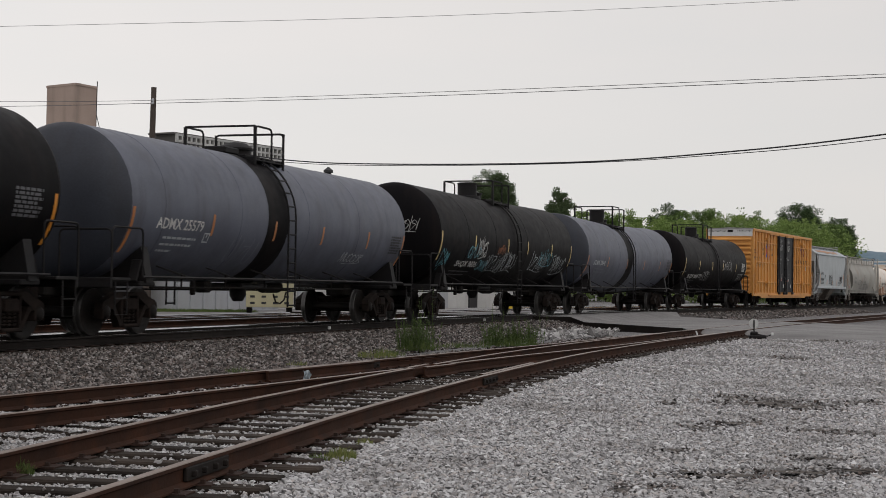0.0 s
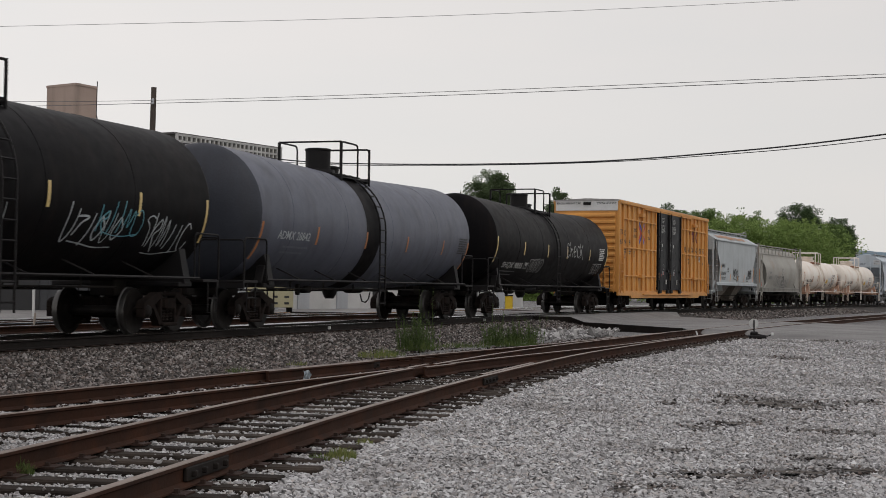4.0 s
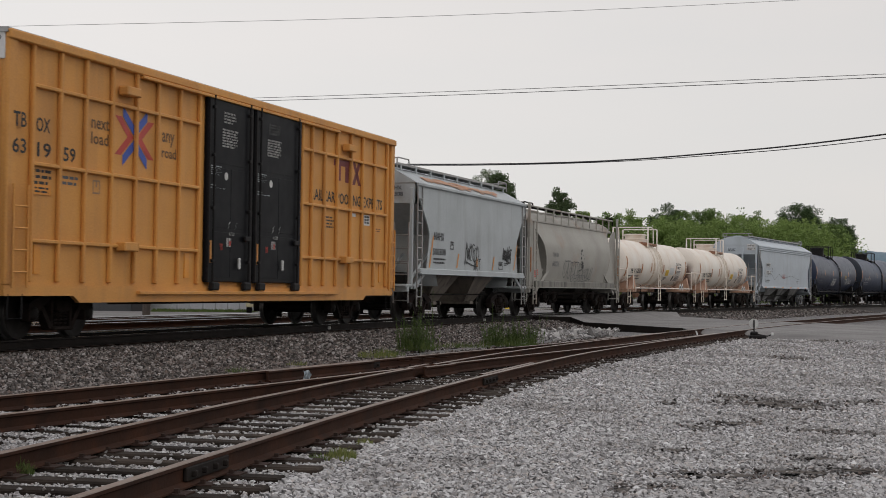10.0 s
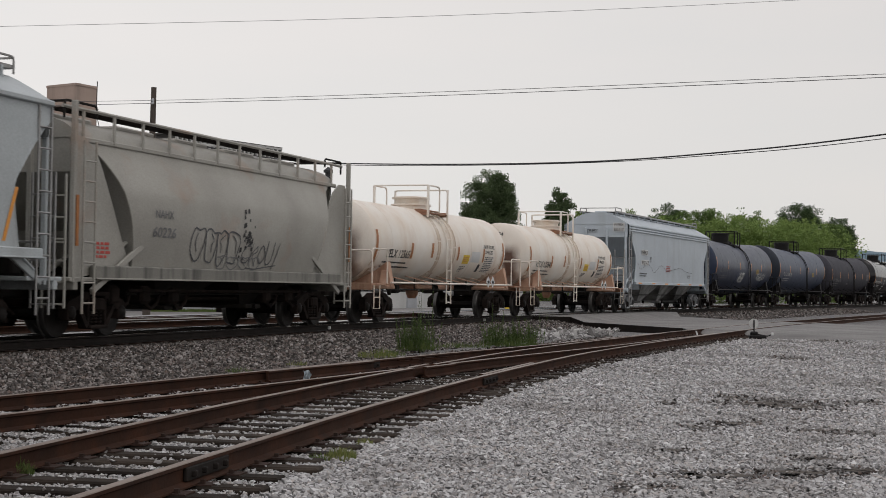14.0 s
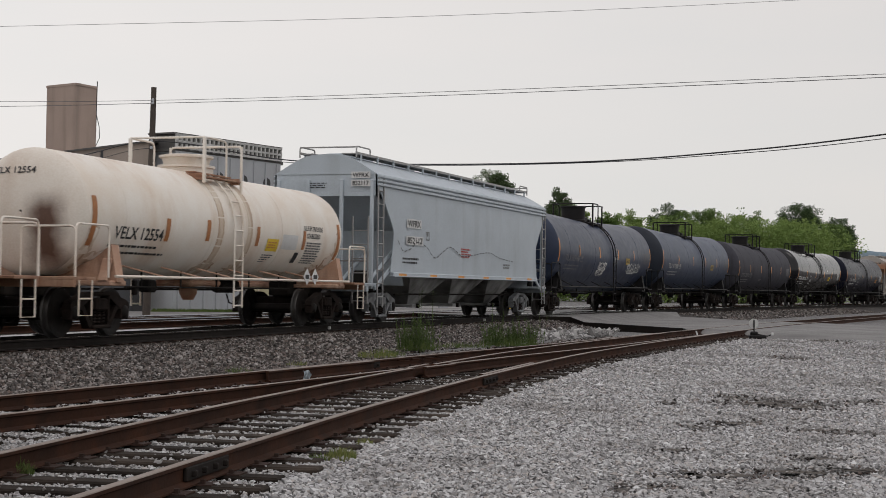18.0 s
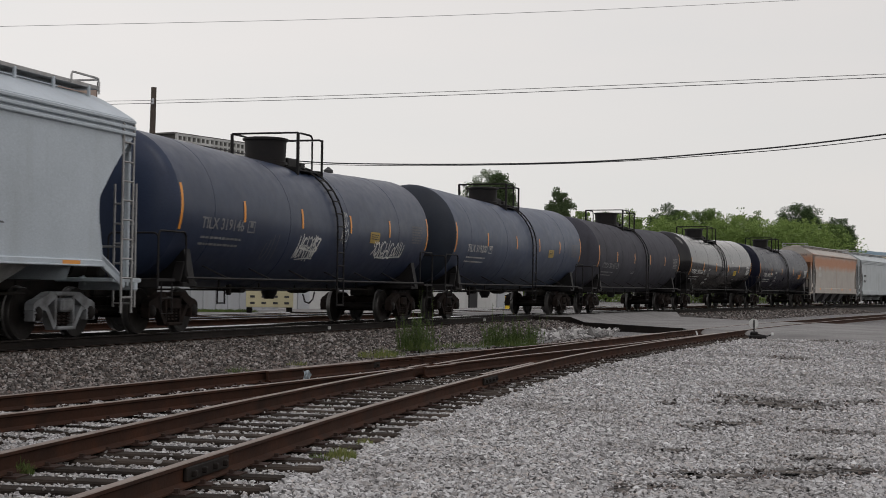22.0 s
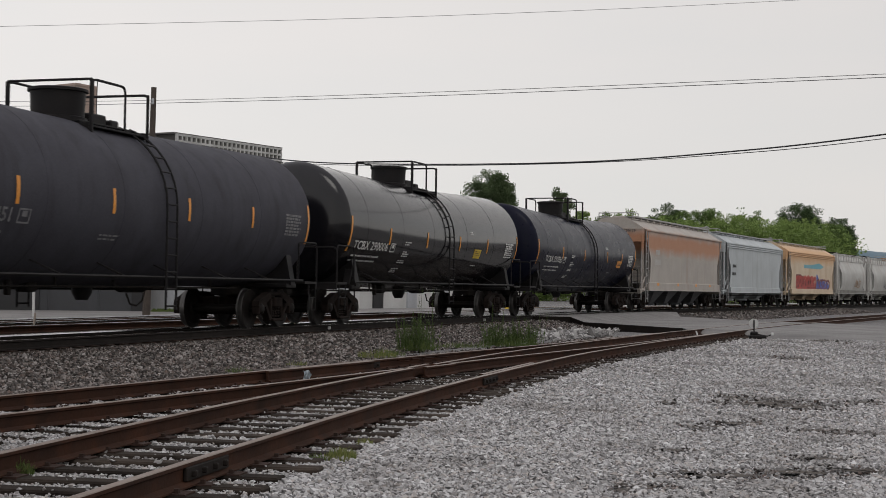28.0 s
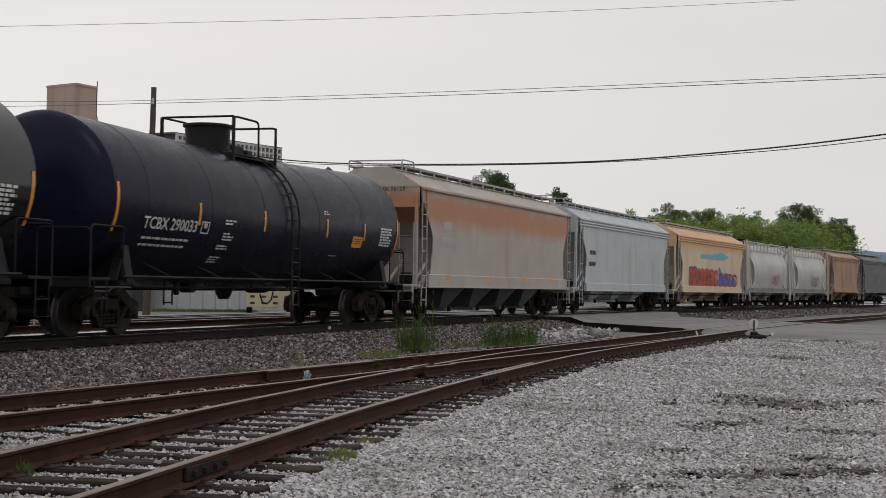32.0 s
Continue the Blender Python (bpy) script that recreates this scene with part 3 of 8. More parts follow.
def track_on_main(name, off, z, label, mats):
    t = thing(name, label, "railway track", kind="structure")
    line = [on_line(s, off) for s in [-250 + 2.0 * i for i in range(340)]]
    for u in (-0.755, 0.755):
        part("rail", swept(shifted(line, u), RAIL_WORN, z, top=(5, 6, 7, 8) if u < 0 else (6, 7, 8, 9)), mats, t, smooth=0.2)
    me = shared("tie_long", lambda: tie_mesh(2.6))
    s = 8.0
    while s < 120:
        q, h = on_line(s, off), heading(s)
        put("tie", me, "tie", t, m=Matrix.Translation((q.x, q.y, z - 0.185)) @ Matrix.Rotation(-h, 4, "Z"))
        s += 0.55 if s < 70 else 1.1
    mb = Mb()
    s = 8.0
    while s < 60:
        for u in (-0.755, 0.755):
            q, h = on_line(s, off + u), heading(s)
            mb.box((q.x, q.y, z - 0.178), (0.34, 0.19, 0.016), Matrix.Rotation(-h, 3, "Z"))
        s += 0.55
    tagged(part("tie_plates", mb, "plate", t), kind="stuff")
    return t


track_on_main("main_track", 0.0, RAIL_Z, "main line track with dark rails shining on top", ("rail_dark", "rail_shine"))
track_on_main("second_track", 4.75, RAIL_Z + 0.0, "second parallel track with rusty rails behind the train", ("rail", "rail_shine"))
track_on_main("third_track", 9.0, RAIL_Z - 0.08, "third track set level with the yard paving", ("rail", "rail_shine"))

LEAD_FAR = spline([(-26.5, -36.0), (-18.9, -18.0), (-11.6, 0.2), (-8.2, 8.6), (-4.93, 16.86), (-3.1, 21.5), (-0.12, 29.0), (2.4, 35.0), (4.9, 41.4), (8.1, 49.6), (13.6, 63.4), (28.1, 95.7), (50.0, 142.0)])
LEAD_STRAIGHT = spline([(-10.3, -36.0), (-7.1, -18.0), (-4.0, -1.0), (-2.8, 5.6), (-1.9, 10.48), (-1.12, 14.47), (-0.52, 17.28), (0.57, 21.9), (2.55, 29.3), (4.5, 35.3), (6.55, 41.0), (9.5, 49.0)])


def turnout():
    t = thing("yard_turnout", "rusty turnout where a siding joins the yard lead, on weathered wooden ties", "railway turnout", kind="structure")
    far, near = LEAD_FAR, LEAD_STRAIGHT
    z = YARD_Z
    rail_part(far, z, t)
    # beyond the points the near stock rail keeps its gauge to the far one
    join = [q for q in shifted(far, -1.51) if q.y > 49.0]
    rail_part([q for q in near if q.y < 48.4] + join, z, t)
    inner_near = shifted(far, -1.51)
    inner_far = shifted(near, 1.51)
    frog = min(((a - b).length, a.y) for a in inner_near for b in inner_far)[1]
    # the two rails left of the frog, and the closure rails right of it
    rail_part([q for q in inner_near if q.y < frog - 0.5], z, t)
    rail_part([q for q in inner_far if q.y < frog + 0.2], z, t)
    rail_part([q for q in inner_near if frog + 1.2 < q.y < 46.5], z, t, label="closure rail running to the switch points")
    rail_part([q for q in inner_far if frog + 0.9 < q.y < 46.5], z, t, label="closure rail running to the switch points")
    # cast frog and guard rails
    for src, lo, hi, off in ((inner_near, frog - 0.6, frog + 1.3, -0.11), (inner_far, frog - 0.6, frog + 1.3, 0.11)):
        part("wing_rail", swept(shifted([q for q in src if lo < q.y < hi], off), RAIL, z, top=(6, 7, 8)), ("rail", "rail_top"), t)
    for src, off in ((far, -0.11), (near, 0.11)):
        part("guard_rail", swept(shifted([q for q in src if frog - 2.0 < q.y < frog + 2.2], off), RAIL, z, top=(6, 7, 8)), ("rail", "rail_top"), t)
    q = min(inner_near, key=lambda v: abs(v.y - frog))
    part("frog", Mb().box((q.x, q.y + 0.3, z - 0.09), (0.16, 1.5, 0.15), Matrix.Rotation(-0.33, 3, "Z"), cut=0.02), "rail", t, "cast steel crossing nose")
    # spacer bars between the far stock rail and its neighbour
    for i in range(4):
        a = min(far, key=lambda v: abs(v.y - (27.2 + i * 0.55)))
        part("rail_brace", Mb().box((a.x + 0.1, a.y - 0.12, z - 0.05), (0.05, 0.42, 0.03), Matrix.Rotation(0.75, 3, "Z")), "rail", t)
    # joint bars
    for line, y in ((near, 11.55), (near, 22.4), (far, 26.3), (inner_far, 25.6)):
        i = min(range(len(line)), key=lambda k: abs(line[k].y - y))
        d = (line[i + 1] - line[i - 1]).normalized()
        rot = Matrix.Rotation(math.atan2(d.y, d.x), 3, "Z")
        side = Vector((-d.y, d.x, 0))
        mb = Mb()
        for sg in (-1, 1):
            c = line[i] + side * (0.03 * sg)
            mb.box((c.x, c.y, z - 0.085), (0.92, 0.03, 0.1), rot, cut=0.008)
            for k in (-0.34, -0.12, 0.12, 0.34):
                b = line[i] + side * (0.055 * sg) + d * k
                mb.box((b.x, b.y, z - 0.085), (0.045, 0.05, 0.045), rot, cut=0.008)
        part("joint_bar", mb, "rail_dark", t, "bolted rail joint bar")
    # ties: one set under the far lead, one under the near leg, long ones where both share them
    rnd = random.Random(4)
    plates = Mb()

    def run(line_a, line_b, y0, y1, gap, buried=False):
        """Ties across from rail line_a (far) to rail line_b (near)."""
        acc = 0.0
        for i in range(1, len(line_a)):
            acc += (line_a[i] - line_a[i - 1]).length
            a = line_a[i]
            if acc < gap or not y0 < a.y < y1:
                continue
            acc = 0.0
            d = (line_a[min(i + 1, len(line_a) - 1)] - line_a[i - 1]).normalized()
            nrm = Vector((d.y, -d.x, 0))
            b = min(line_b, key=lambda v: abs((v - a).dot(d)))
            width = (b - a).dot(nrm)
            length = round(width + 1.05, 1)
            c = a + nrm * (width / 2 + rnd.uniform(-0.08, 0.08))
            me = shared("tie_%.1f" % length, lambda: tie_mesh(length))
            ang = math.atan2(nrm.y, nrm.x) + rnd.uniform(-0.025, 0.025)
            put("tie", me, "tie", t, m=Matrix.Translation((c.x, c.y, z - 0.182 + rnd.uniform(-0.012, 0.004))) @ Matrix.Rotation(ang, 4, "Z"))
            TIES.append((c.x, c.y, length / 2, ang, buried))
            for e in (a, a + nrm * width):
                plates.box((e.x, e.y, z - 0.176), (0.36, 0.2, 0.018), Matrix.Rotation(ang, 3, "Z"))
                for sg, sx in ((-1, 1), (1, -1), (-1, -1)):
                    s = e + nrm * (0.1 * sg) + d * (0.05 * sx)
                    plates.box((s.x, s.y, z - 0.155), (0.035, 0.03, 0.04), Matrix.Rotation(ang, 3, "Z"))

    dense_far = spline([(q.x, q.y) for q in far[::3]], 0.1)
    dense_near = spline([(q.x, q.y) for q in near[::3]], 0.1)
    run(dense_far, shifted(dense_far, -1.51), -34.0, frog - 2.2, 0.53, True)
    run(shifted(dense_near, 1.51), dense_near, -34.0, frog - 1.6, 0.53)
    run(dense_far, dense_near, frog - 2.0, 48.0, 0.5)
    run(dense_far, shifted(dense_far, -1.51), 48.2, 60.0, 0.55)
    tagged(part("tie_plates", plates, "plate", t), kind="stuff")


turnout()


def road_crossing():
    """Asphalt road over the tracks: a ramp up to the main line, level across it, and on across the lot."""
    t = thing("road", "worn grey asphalt road crossing the tracks", "road", kind="structure")
    far = [on_line(79, 9.5, 0.42), on_line(78, 3.5, 0.435), on_line(76.5, -2.2, 0.43), Vector((11.5, 72.5, 0.25)), Vector((14.4, 67.5, 0.186)), Vector((17.5, 65.5, 0.15)), Vector((21, 63.5, 0.03)), Vector((60, 52, -0.03))]
    near = [on_line(57, 9.5, 0.42), on_line(57, 3.5, 0.435), on_line(57.5, -2.2, 0.43), Vector((5.4, 57.0, 0.25)), Vector((8.4, 52.4, 0.186)), Vector((10.1, 51.6, 0.17)), Vector((15.2, 51.0, 0.03)), Vector((60, 36, -0.03))]
    mb = Mb()
    top = [[a.lerp(b, k / 4) for k in range(5)] for a, b in zip(far, near)]
    mb.grid(top)
    part("pavement_slab", mb, "asphalt", t, smooth=0)
    foot = [Vector((9.0, 51.0, -0.06)), Vector((10.6, 50.2, -0.06)), Vector((15.4, 49.3, -0.06)), Vector((60, 34, -0.06))]
    part("apron", Mb().grid([[r[-1], q] for r, q in zip(top[4:], foot)]), "asphalt", t, "worn apron sloping down to the gravel", smooth=0)
    # asphalt sides in shadow, painted with the dark rail colour
    part("slab_edge", Mb().grid([[r[-1], r[-1] - Vector((0, 0, 0.5))] for r in top[:5]]), "rail_dark", t, "broken edge of the ramp, its shade put into a dark colour", smooth=0)
    part("slab_edge", Mb().grid([[r[0] - Vector((0, 0, 0.5)), r[0]] for r in top[:5]]), "rail_dark", t, smooth=0)


road_crossing()


# ---------------------------------------------------------------- railway cars
def wheelset_mesh():
    mb = Mb()
    wheel = [(-0.80, 0.02), (-0.80, 0.13), (-0.775, 0.2), (-0.765, 0.34), (-0.79, 0.385), (-0.79, 0.447), (-0.775, 0.455), (-0.69, 0.46), (-0.675, 0.484), (-0.655, 0.484), (-0.65, 0.39), (-0.69, 0.345), (-0.70, 0.2), (-0.67, 0.14), (-0.64, 0.1), (-0.64, 0.02)]
    sl = [0] * 5 + [1, 1, 1, 1] + [0] * 6
    mb.lathe(wheel, 30, "y", slots=sl, cap=False)
    mb.lathe([(-a, r) for a, r in wheel][::-1], 30, "y", slots=sl[::-1], cap=False)
    mb.lathe([(-1.04, 0.08), (-0.8, 0.085), (-0.64, 0.1), (0.64, 0.1), (0.8, 0.085), (1.04, 0.08)], 12, "y")
    for sg in (-1, 1):
        mb.lathe([(0.92 * sg, 0.125), (1.1 * sg, 0.125), (1.125 * sg, 0.1), (1.14 * sg, 0.05)], 14, "y")
    return mb


def side_frame_mesh():
    """Cast side frame: brow over the springs, legs down to the spring seat, pedestals over the bearings."""
    mb = Mb()
    for sg in (-1, 1):
        mb.prism([(sg * x, z) for x, z in ((1.03, 0.63), (1.05, 0.52), (0.98, 0.47), (0.76, 0.5), (0.33, 0.72), (0.28, 0.84), (0.5, 0.83), (0.78, 0.72), (0.92, 0.69))][::sg], "y", -0.09, 0.09)
        mb.prism([(sg * x, z) for x, z in ((0.72, 0.52), (0.62, 0.5), (0.36, 0.17), (0.27, 0.2), (0.27, 0.29), (0.34, 0.3), (0.56, 0.58), (0.7, 0.61))][::sg], "y", -0.08, 0.08)
        mb.box((sg * 0.3, 0, 0.52), (0.07, 0.18, 0.5), cut=0.015)
        mb.box((sg * 0.9, 0, 0.47), (0.24, 0.24, 0.09), cut=0.03)
        mb.box((sg * 1.01, 0, 0.43), (0.05, 0.2, 0.22), cut=0.015)
        mb.box((sg * 0.77, 0, 0.43), (0.05, 0.2, 0.2), cut=0.015)
    mb.box((0, 0, 0.80), (0.7, 0.2, 0.08), cut=0.03)
    mb.box((0, 0, 0.19), (0.62, 0.28, 0.07), cut=0.02)
    return mb


def spring_mesh():
    mb = Mb()
    for cx in (-0.16, 0.0, 0.16):
        mb.tube([(cx + 0.065 * math.cos(a), 0.065 * math.sin(a), 0.235 + 0.24 * i / 24) for i, a in enumerate([k * math.pi / 3 for k in range(25)])], 0.02, 5)
    return mb


def bolster_mesh():
    mb = Mb()
    mb.box((0, 0, 0.6), (0.4, 2.3, 0.24), cut=0.04)
    mb.box((0, 0, 0.55), (0.5, 0.7, 0.36), cut=0.05)
    mb.lathe([(0.7, 0.19), (0.83, 0.19)], 14, "z")
    for sg in (-1, 1):
        mb.box((0.62 * sg, 0, 0.36), (0.08, 1.9, 0.1), cut=0.02)
        for y in (-0.72, 0.72):
            mb.box((0.42 * sg, y, 0.46), (0.07, 0.1, 0.28), cut=0.015)
    return mb


WHEELS = []


def truck(car, x, paint="truck"):
    b = put("truck", shared("truck_bolster", bolster_mesh), paint, car, m=Matrix.Translation((x, 0, 0)))
    for y in (-1.0, 1.0):
        put("side_frame", shared("side_frame", side_frame_mesh), paint, b, m=Matrix.Translation((0, y, 0)))
        put("spring_nest", shared("spring_nest", spring_mesh), "truck", b, m=Matrix.Translation((0, y, 0)))
    for dx in (-0.89, 0.89):
        w = put("wheelset", shared("wheelset", wheelset_mesh), ("wheel", "tread"), b, m=Matrix.Translation((dx, 0, 0.457)))
        WHEELS.append((w, dx))


def coupler_mesh():
    mb = Mb()
    mb.box((-0.35, 0, 0.86), (0.9, 0.16, 0.16), cut=0.03)
    mb.prism([(0.08, -0.13), (0.34, -0.17), (0.42, -0.05), (0.3, 0.02), (0.42, 0.1), (0.34, 0.17), (0.08, 0.13)], "z", 0.72, 1.0)
    mb.tube([(-0.1, -0.25, 0.8), (0.1, -0.27, 0.6), (0.4, -0.27, 0.42)], 0.03, 6)
    return mb


def couplers(car, half):
    me = shared("coupler", coupler_mesh)
    put("coupler", me, "truck", car, m=Matrix.Translation((half - 0.42, 0, 0)))
    put("coupler", me, "truck", car, m=Matrix.Translation((-half + 0.42, 0, 0)) @ Matrix.Rotation(math.pi, 4, "Z"))


def ladder_mb(x, pts, width, step, r=0.019):
    """A ladder whose stiles follow (y, z) points, standing at length x."""
    mb = Mb()
    for sg in (-1, 1):
        mb.tube([(x + sg * width / 2, y, z) for y, z in pts], r * 1.3, 5)
    acc = 0.0
    for (y0, z0), (y1, z1) in zip(pts, pts[1:]):
        seg = math.hypot(y1 - y0, z1 - z0)
        d = step - acc
        while d <= seg:
            f = d / seg
            y, z = y0 + (y1 - y0) * f, z0 + (z1 - z0) * f
            mb.tube([(x - width / 2, y, z), (x + width / 2, y, z)], r, 5)
            d += step
        acc = seg - (d - step)
    return mb


def rounded(pts, r=0.12, n=4):
    """A polyline with its inner corners rounded."""
    pts = [Vector(p) for p in pts]
    out = [pts[0]]
    for a, b, c in zip(pts, pts[1:], pts[2:]):
        k = min(r, (a - b).length * 0.45, (c - b).length * 0.45)
        p, q = b + (a - b).normalized() * k, b + (c - b).normalized() * k
        out += [(p.lerp(b, t)).lerp(b.lerp(q, t), t) for t in [i / n for i in range(n + 1)]]
    return out + [pts[-1]]


TEXT = {}


def text_mesh(body, size):
    """Outline faces of a word in the built-in font: vertices and faces, left edge at 0, baseline at 0."""
    key = (body, size)
    if key not in TEXT:
        cu = bpy.data.curves.new("lettering", "FONT")
        cu.body, cu.size, cu.resolution_u = body, size, 2
        cu.offset = 0.014
        ob = new("lettering", cu)
        me = ob.evaluated_get(bpy.context.evaluated_depsgraph_get()).to_mesh()
        TEXT[key] = ([v.co.copy() for v in me.vertices], [tuple(f.vertices) for f in me.polygons])
        bpy.data.objects.remove(ob)
        bpy.data.curves.remove(cu)
    return TEXT[key]


def on_shell(u, w, R, zc, lift=0.008):
    """u along the car, w up round a shell from mid height, on the side of the lot."""
    a = w / R
    return (u, -(R + lift) * math.cos(a), zc + (R + lift) * math.sin(a))


def lettering(car, body, u0, u1, w, cap, mat_name, place, label=""):
    """A word from u0 to u1, standing on height w, with capitals cap high."""
    vs, fs = text_mesh(body, 1.0)
    lo, hi = min(v.x for v in vs), max(v.x for v in vs)
    k, kz = (u1 - u0) / (hi - lo), cap / max(v.y for v in vs)
    mb = Mb().add([place(u0 + (v.x - lo) * k, w + v.y * kz) for v in vs], fs)
    return tagged(part("lettering", mb, mat_name, car, label, smooth=0), kind="stuff")


def patch(mb, u0, u1, w0, w1, place, nu=1, nw=4, slot=0, lean=0.0):
    rows = [[place(u0 + (u1 - u0) * i / nu + lean * j / nw, w0 + (w1 - w0) * j / nw) for i in range(nu + 1)] for j in range(nw + 1)]
    return mb.grid(rows, slot)


def bars(car, u, w, rows, place, mat_name, height=0.05, gap=0.04, seed=1, name="small_print"):
    """Small unreadable lines of print as plain bars."""
    rnd = random.Random(seed)
    mb = Mb()
    for width in rows:
        x = 0.0
        while x < width:
            step = rnd.uniform(0.06, 0.2)
            patch(mb, u + x, u + min(x + step, width), w - height, w, place, 1, 1)
            x += step + 0.035
        w -= height + gap
    return tagged(part(name, mb, mat_name, car, smooth=0), kind="stuff")


def blotch(mb, u, w, ru, rw, place, seed, n=22):
    """An irregular stain round a point of a surface."""
    rnd = random.Random(seed)
    ring = []
    for i in range(n):
        a, r = 2 * math.pi * i / n, rnd.uniform(0.55, 1.1)
        ring.append(place(u + ru * r * math.cos(a), w + rw * r * math.sin(a)))
    return mb.add([place(u, w)] + ring, [(0, i + 1, (i + 1) % n + 1) for i in range(n)])


def stroke(line, place, thick):
    """Left and right edge points of a painted stroke along a line."""
    rows = []
    for i, p in enumerate(line):
        d = line[min(i + 1, len(line) - 1)] - line[max(i - 1, 0)]
        d = d.normalized() * (thick / 2) if d.length > 1e-5 else Vector((thick / 2, 0, 0))
        rows.append([place(p.x + d.y, p.y - d.x), place(p.x - d.y, p.y + d.x)])
    return rows


SIGNS = (((0, -0.5), (0.22, 0.5), (0.48, -0.45), (0.72, 0.42), (1.0, -0.5)), ((0.1, 0.55), (0.12, -0.5), (0.15, 0.05), (0.7, 0.4), (0.78, 0.1), (0.3, -0.05), (0.95, -0.55)),
         ((0.9, 0.3), (0.45, 0.5), (0.05, 0.1), (0.2, -0.4), (0.7, -0.5), (1.0, -0.2)), ((0.5, 0.4), (0.1, 0.0), (0.4, -0.45), (0.85, -0.1), (0.6, 0.4), (0.35, 0.3)),
         ((0.1, 0.45), (0.18, -0.3), (0.5, -0.5), (0.8, -0.2), (0.85, 0.55)), ((0.55, 0.65), (0.5, 0.0), (0.42, -0.65)), ((0.05, 0.4), (0.6, 0.45), (0.95, 0.35), (0.5, 0.1), (0.3, -0.45)))


def scrawl(car, u, w, width, height, place, mat_name, seed, loops=6, thick=0.02):
    """Sprayed tag: quick letter-like strokes, leaning and overlapping, that spell nothing."""
    rnd = random.Random(seed)
    step, lean = width / loops, rnd.uniform(0.05, 0.3) * height
    for i in range(loops):
        big, up = rnd.uniform(0.75, 1.2), rnd.uniform(-0.12, 0.12) * height
        mirror = rnd.random() < 0.3
        ctl = [(u + step * (i - 0.08 + 1.2 * (1 - x if mirror else x) + rnd.uniform(-0.06, 0.06)) + lean * y, w + up + height * big * (y + rnd.uniform(-0.06, 0.06))) for x, y in SIGNS[rnd.randrange(len(SIGNS))]]
        part("graffiti_stroke", Mb().grid(stroke(spline(ctl, 0.05), place, thick * rnd.uniform(0.75, 1.2))), mat_name, car, smooth=0)
    if loops > 4:
        part("graffiti_stroke", Mb().grid(stroke(spline([(u + width * f, w - height * (0.62 + 0.1 * math.sin(f * 5 + seed))) for f in (0.15, 0.4, 0.65, 0.95)], 0.08), place, thick * 0.7)), mat_name, car, smooth=0)


def sprayed_word(car, strokes, u, w, cell, height, place, mat_name, thick):
    """A readable tag: strokes given letter by letter in cells of one unit."""
    for i, letter in enumerate(strokes):
        for line in letter:
            ctl = [(u + cell * (i + x), w + height * y) for x, y in line]
            part("graffiti_stroke", Mb().grid(stroke(spline(ctl, 0.05), place, thick)), mat_name, car, "white sprayed letter stroke", smooth=0)


def head_face(R, zc, h):
    """Places on the dished end that faces the crossing road: u across, w height."""
    return lambda u, w: (-h - 0.31 * R * math.sqrt(max(0.0, 1 - (u * u + (w - zc) ** 2) / (R * R))) - 0.015, -u, w)


CHECK = ((((0.8, 0.8), (0.45, 0.95), (0.1, 0.6), (0.15, 0.1), (0.5, -0.05), (0.8, 0.15)),), (((0.1, 1.1), (0.08, 0.5), (0.1, 0.0)), ((0.1, 0.3), (0.4, 0.6), (0.7, 0.4), (0.7, 0.0))),
         (((0.1, 0.35), (0.7, 0.45), (0.6, 0.75), (0.2, 0.7), (0.08, 0.3), (0.3, 0.0), (0.75, 0.1)),), (((0.8, 0.7), (0.4, 0.8), (0.1, 0.4), (0.4, 0.0), (0.85, 0.1)),),
         (((0.15, 1.05), (0.12, 0.5), (0.1, -0.1)), ((0.85, 0.95), (0.4, 0.55), (0.15, 0.4)), ((0.2, 0.45), (0.6, 0.2), (1.0, -0.15))))


CARS = []   # (thing, centre along the train, half distance between trucks)


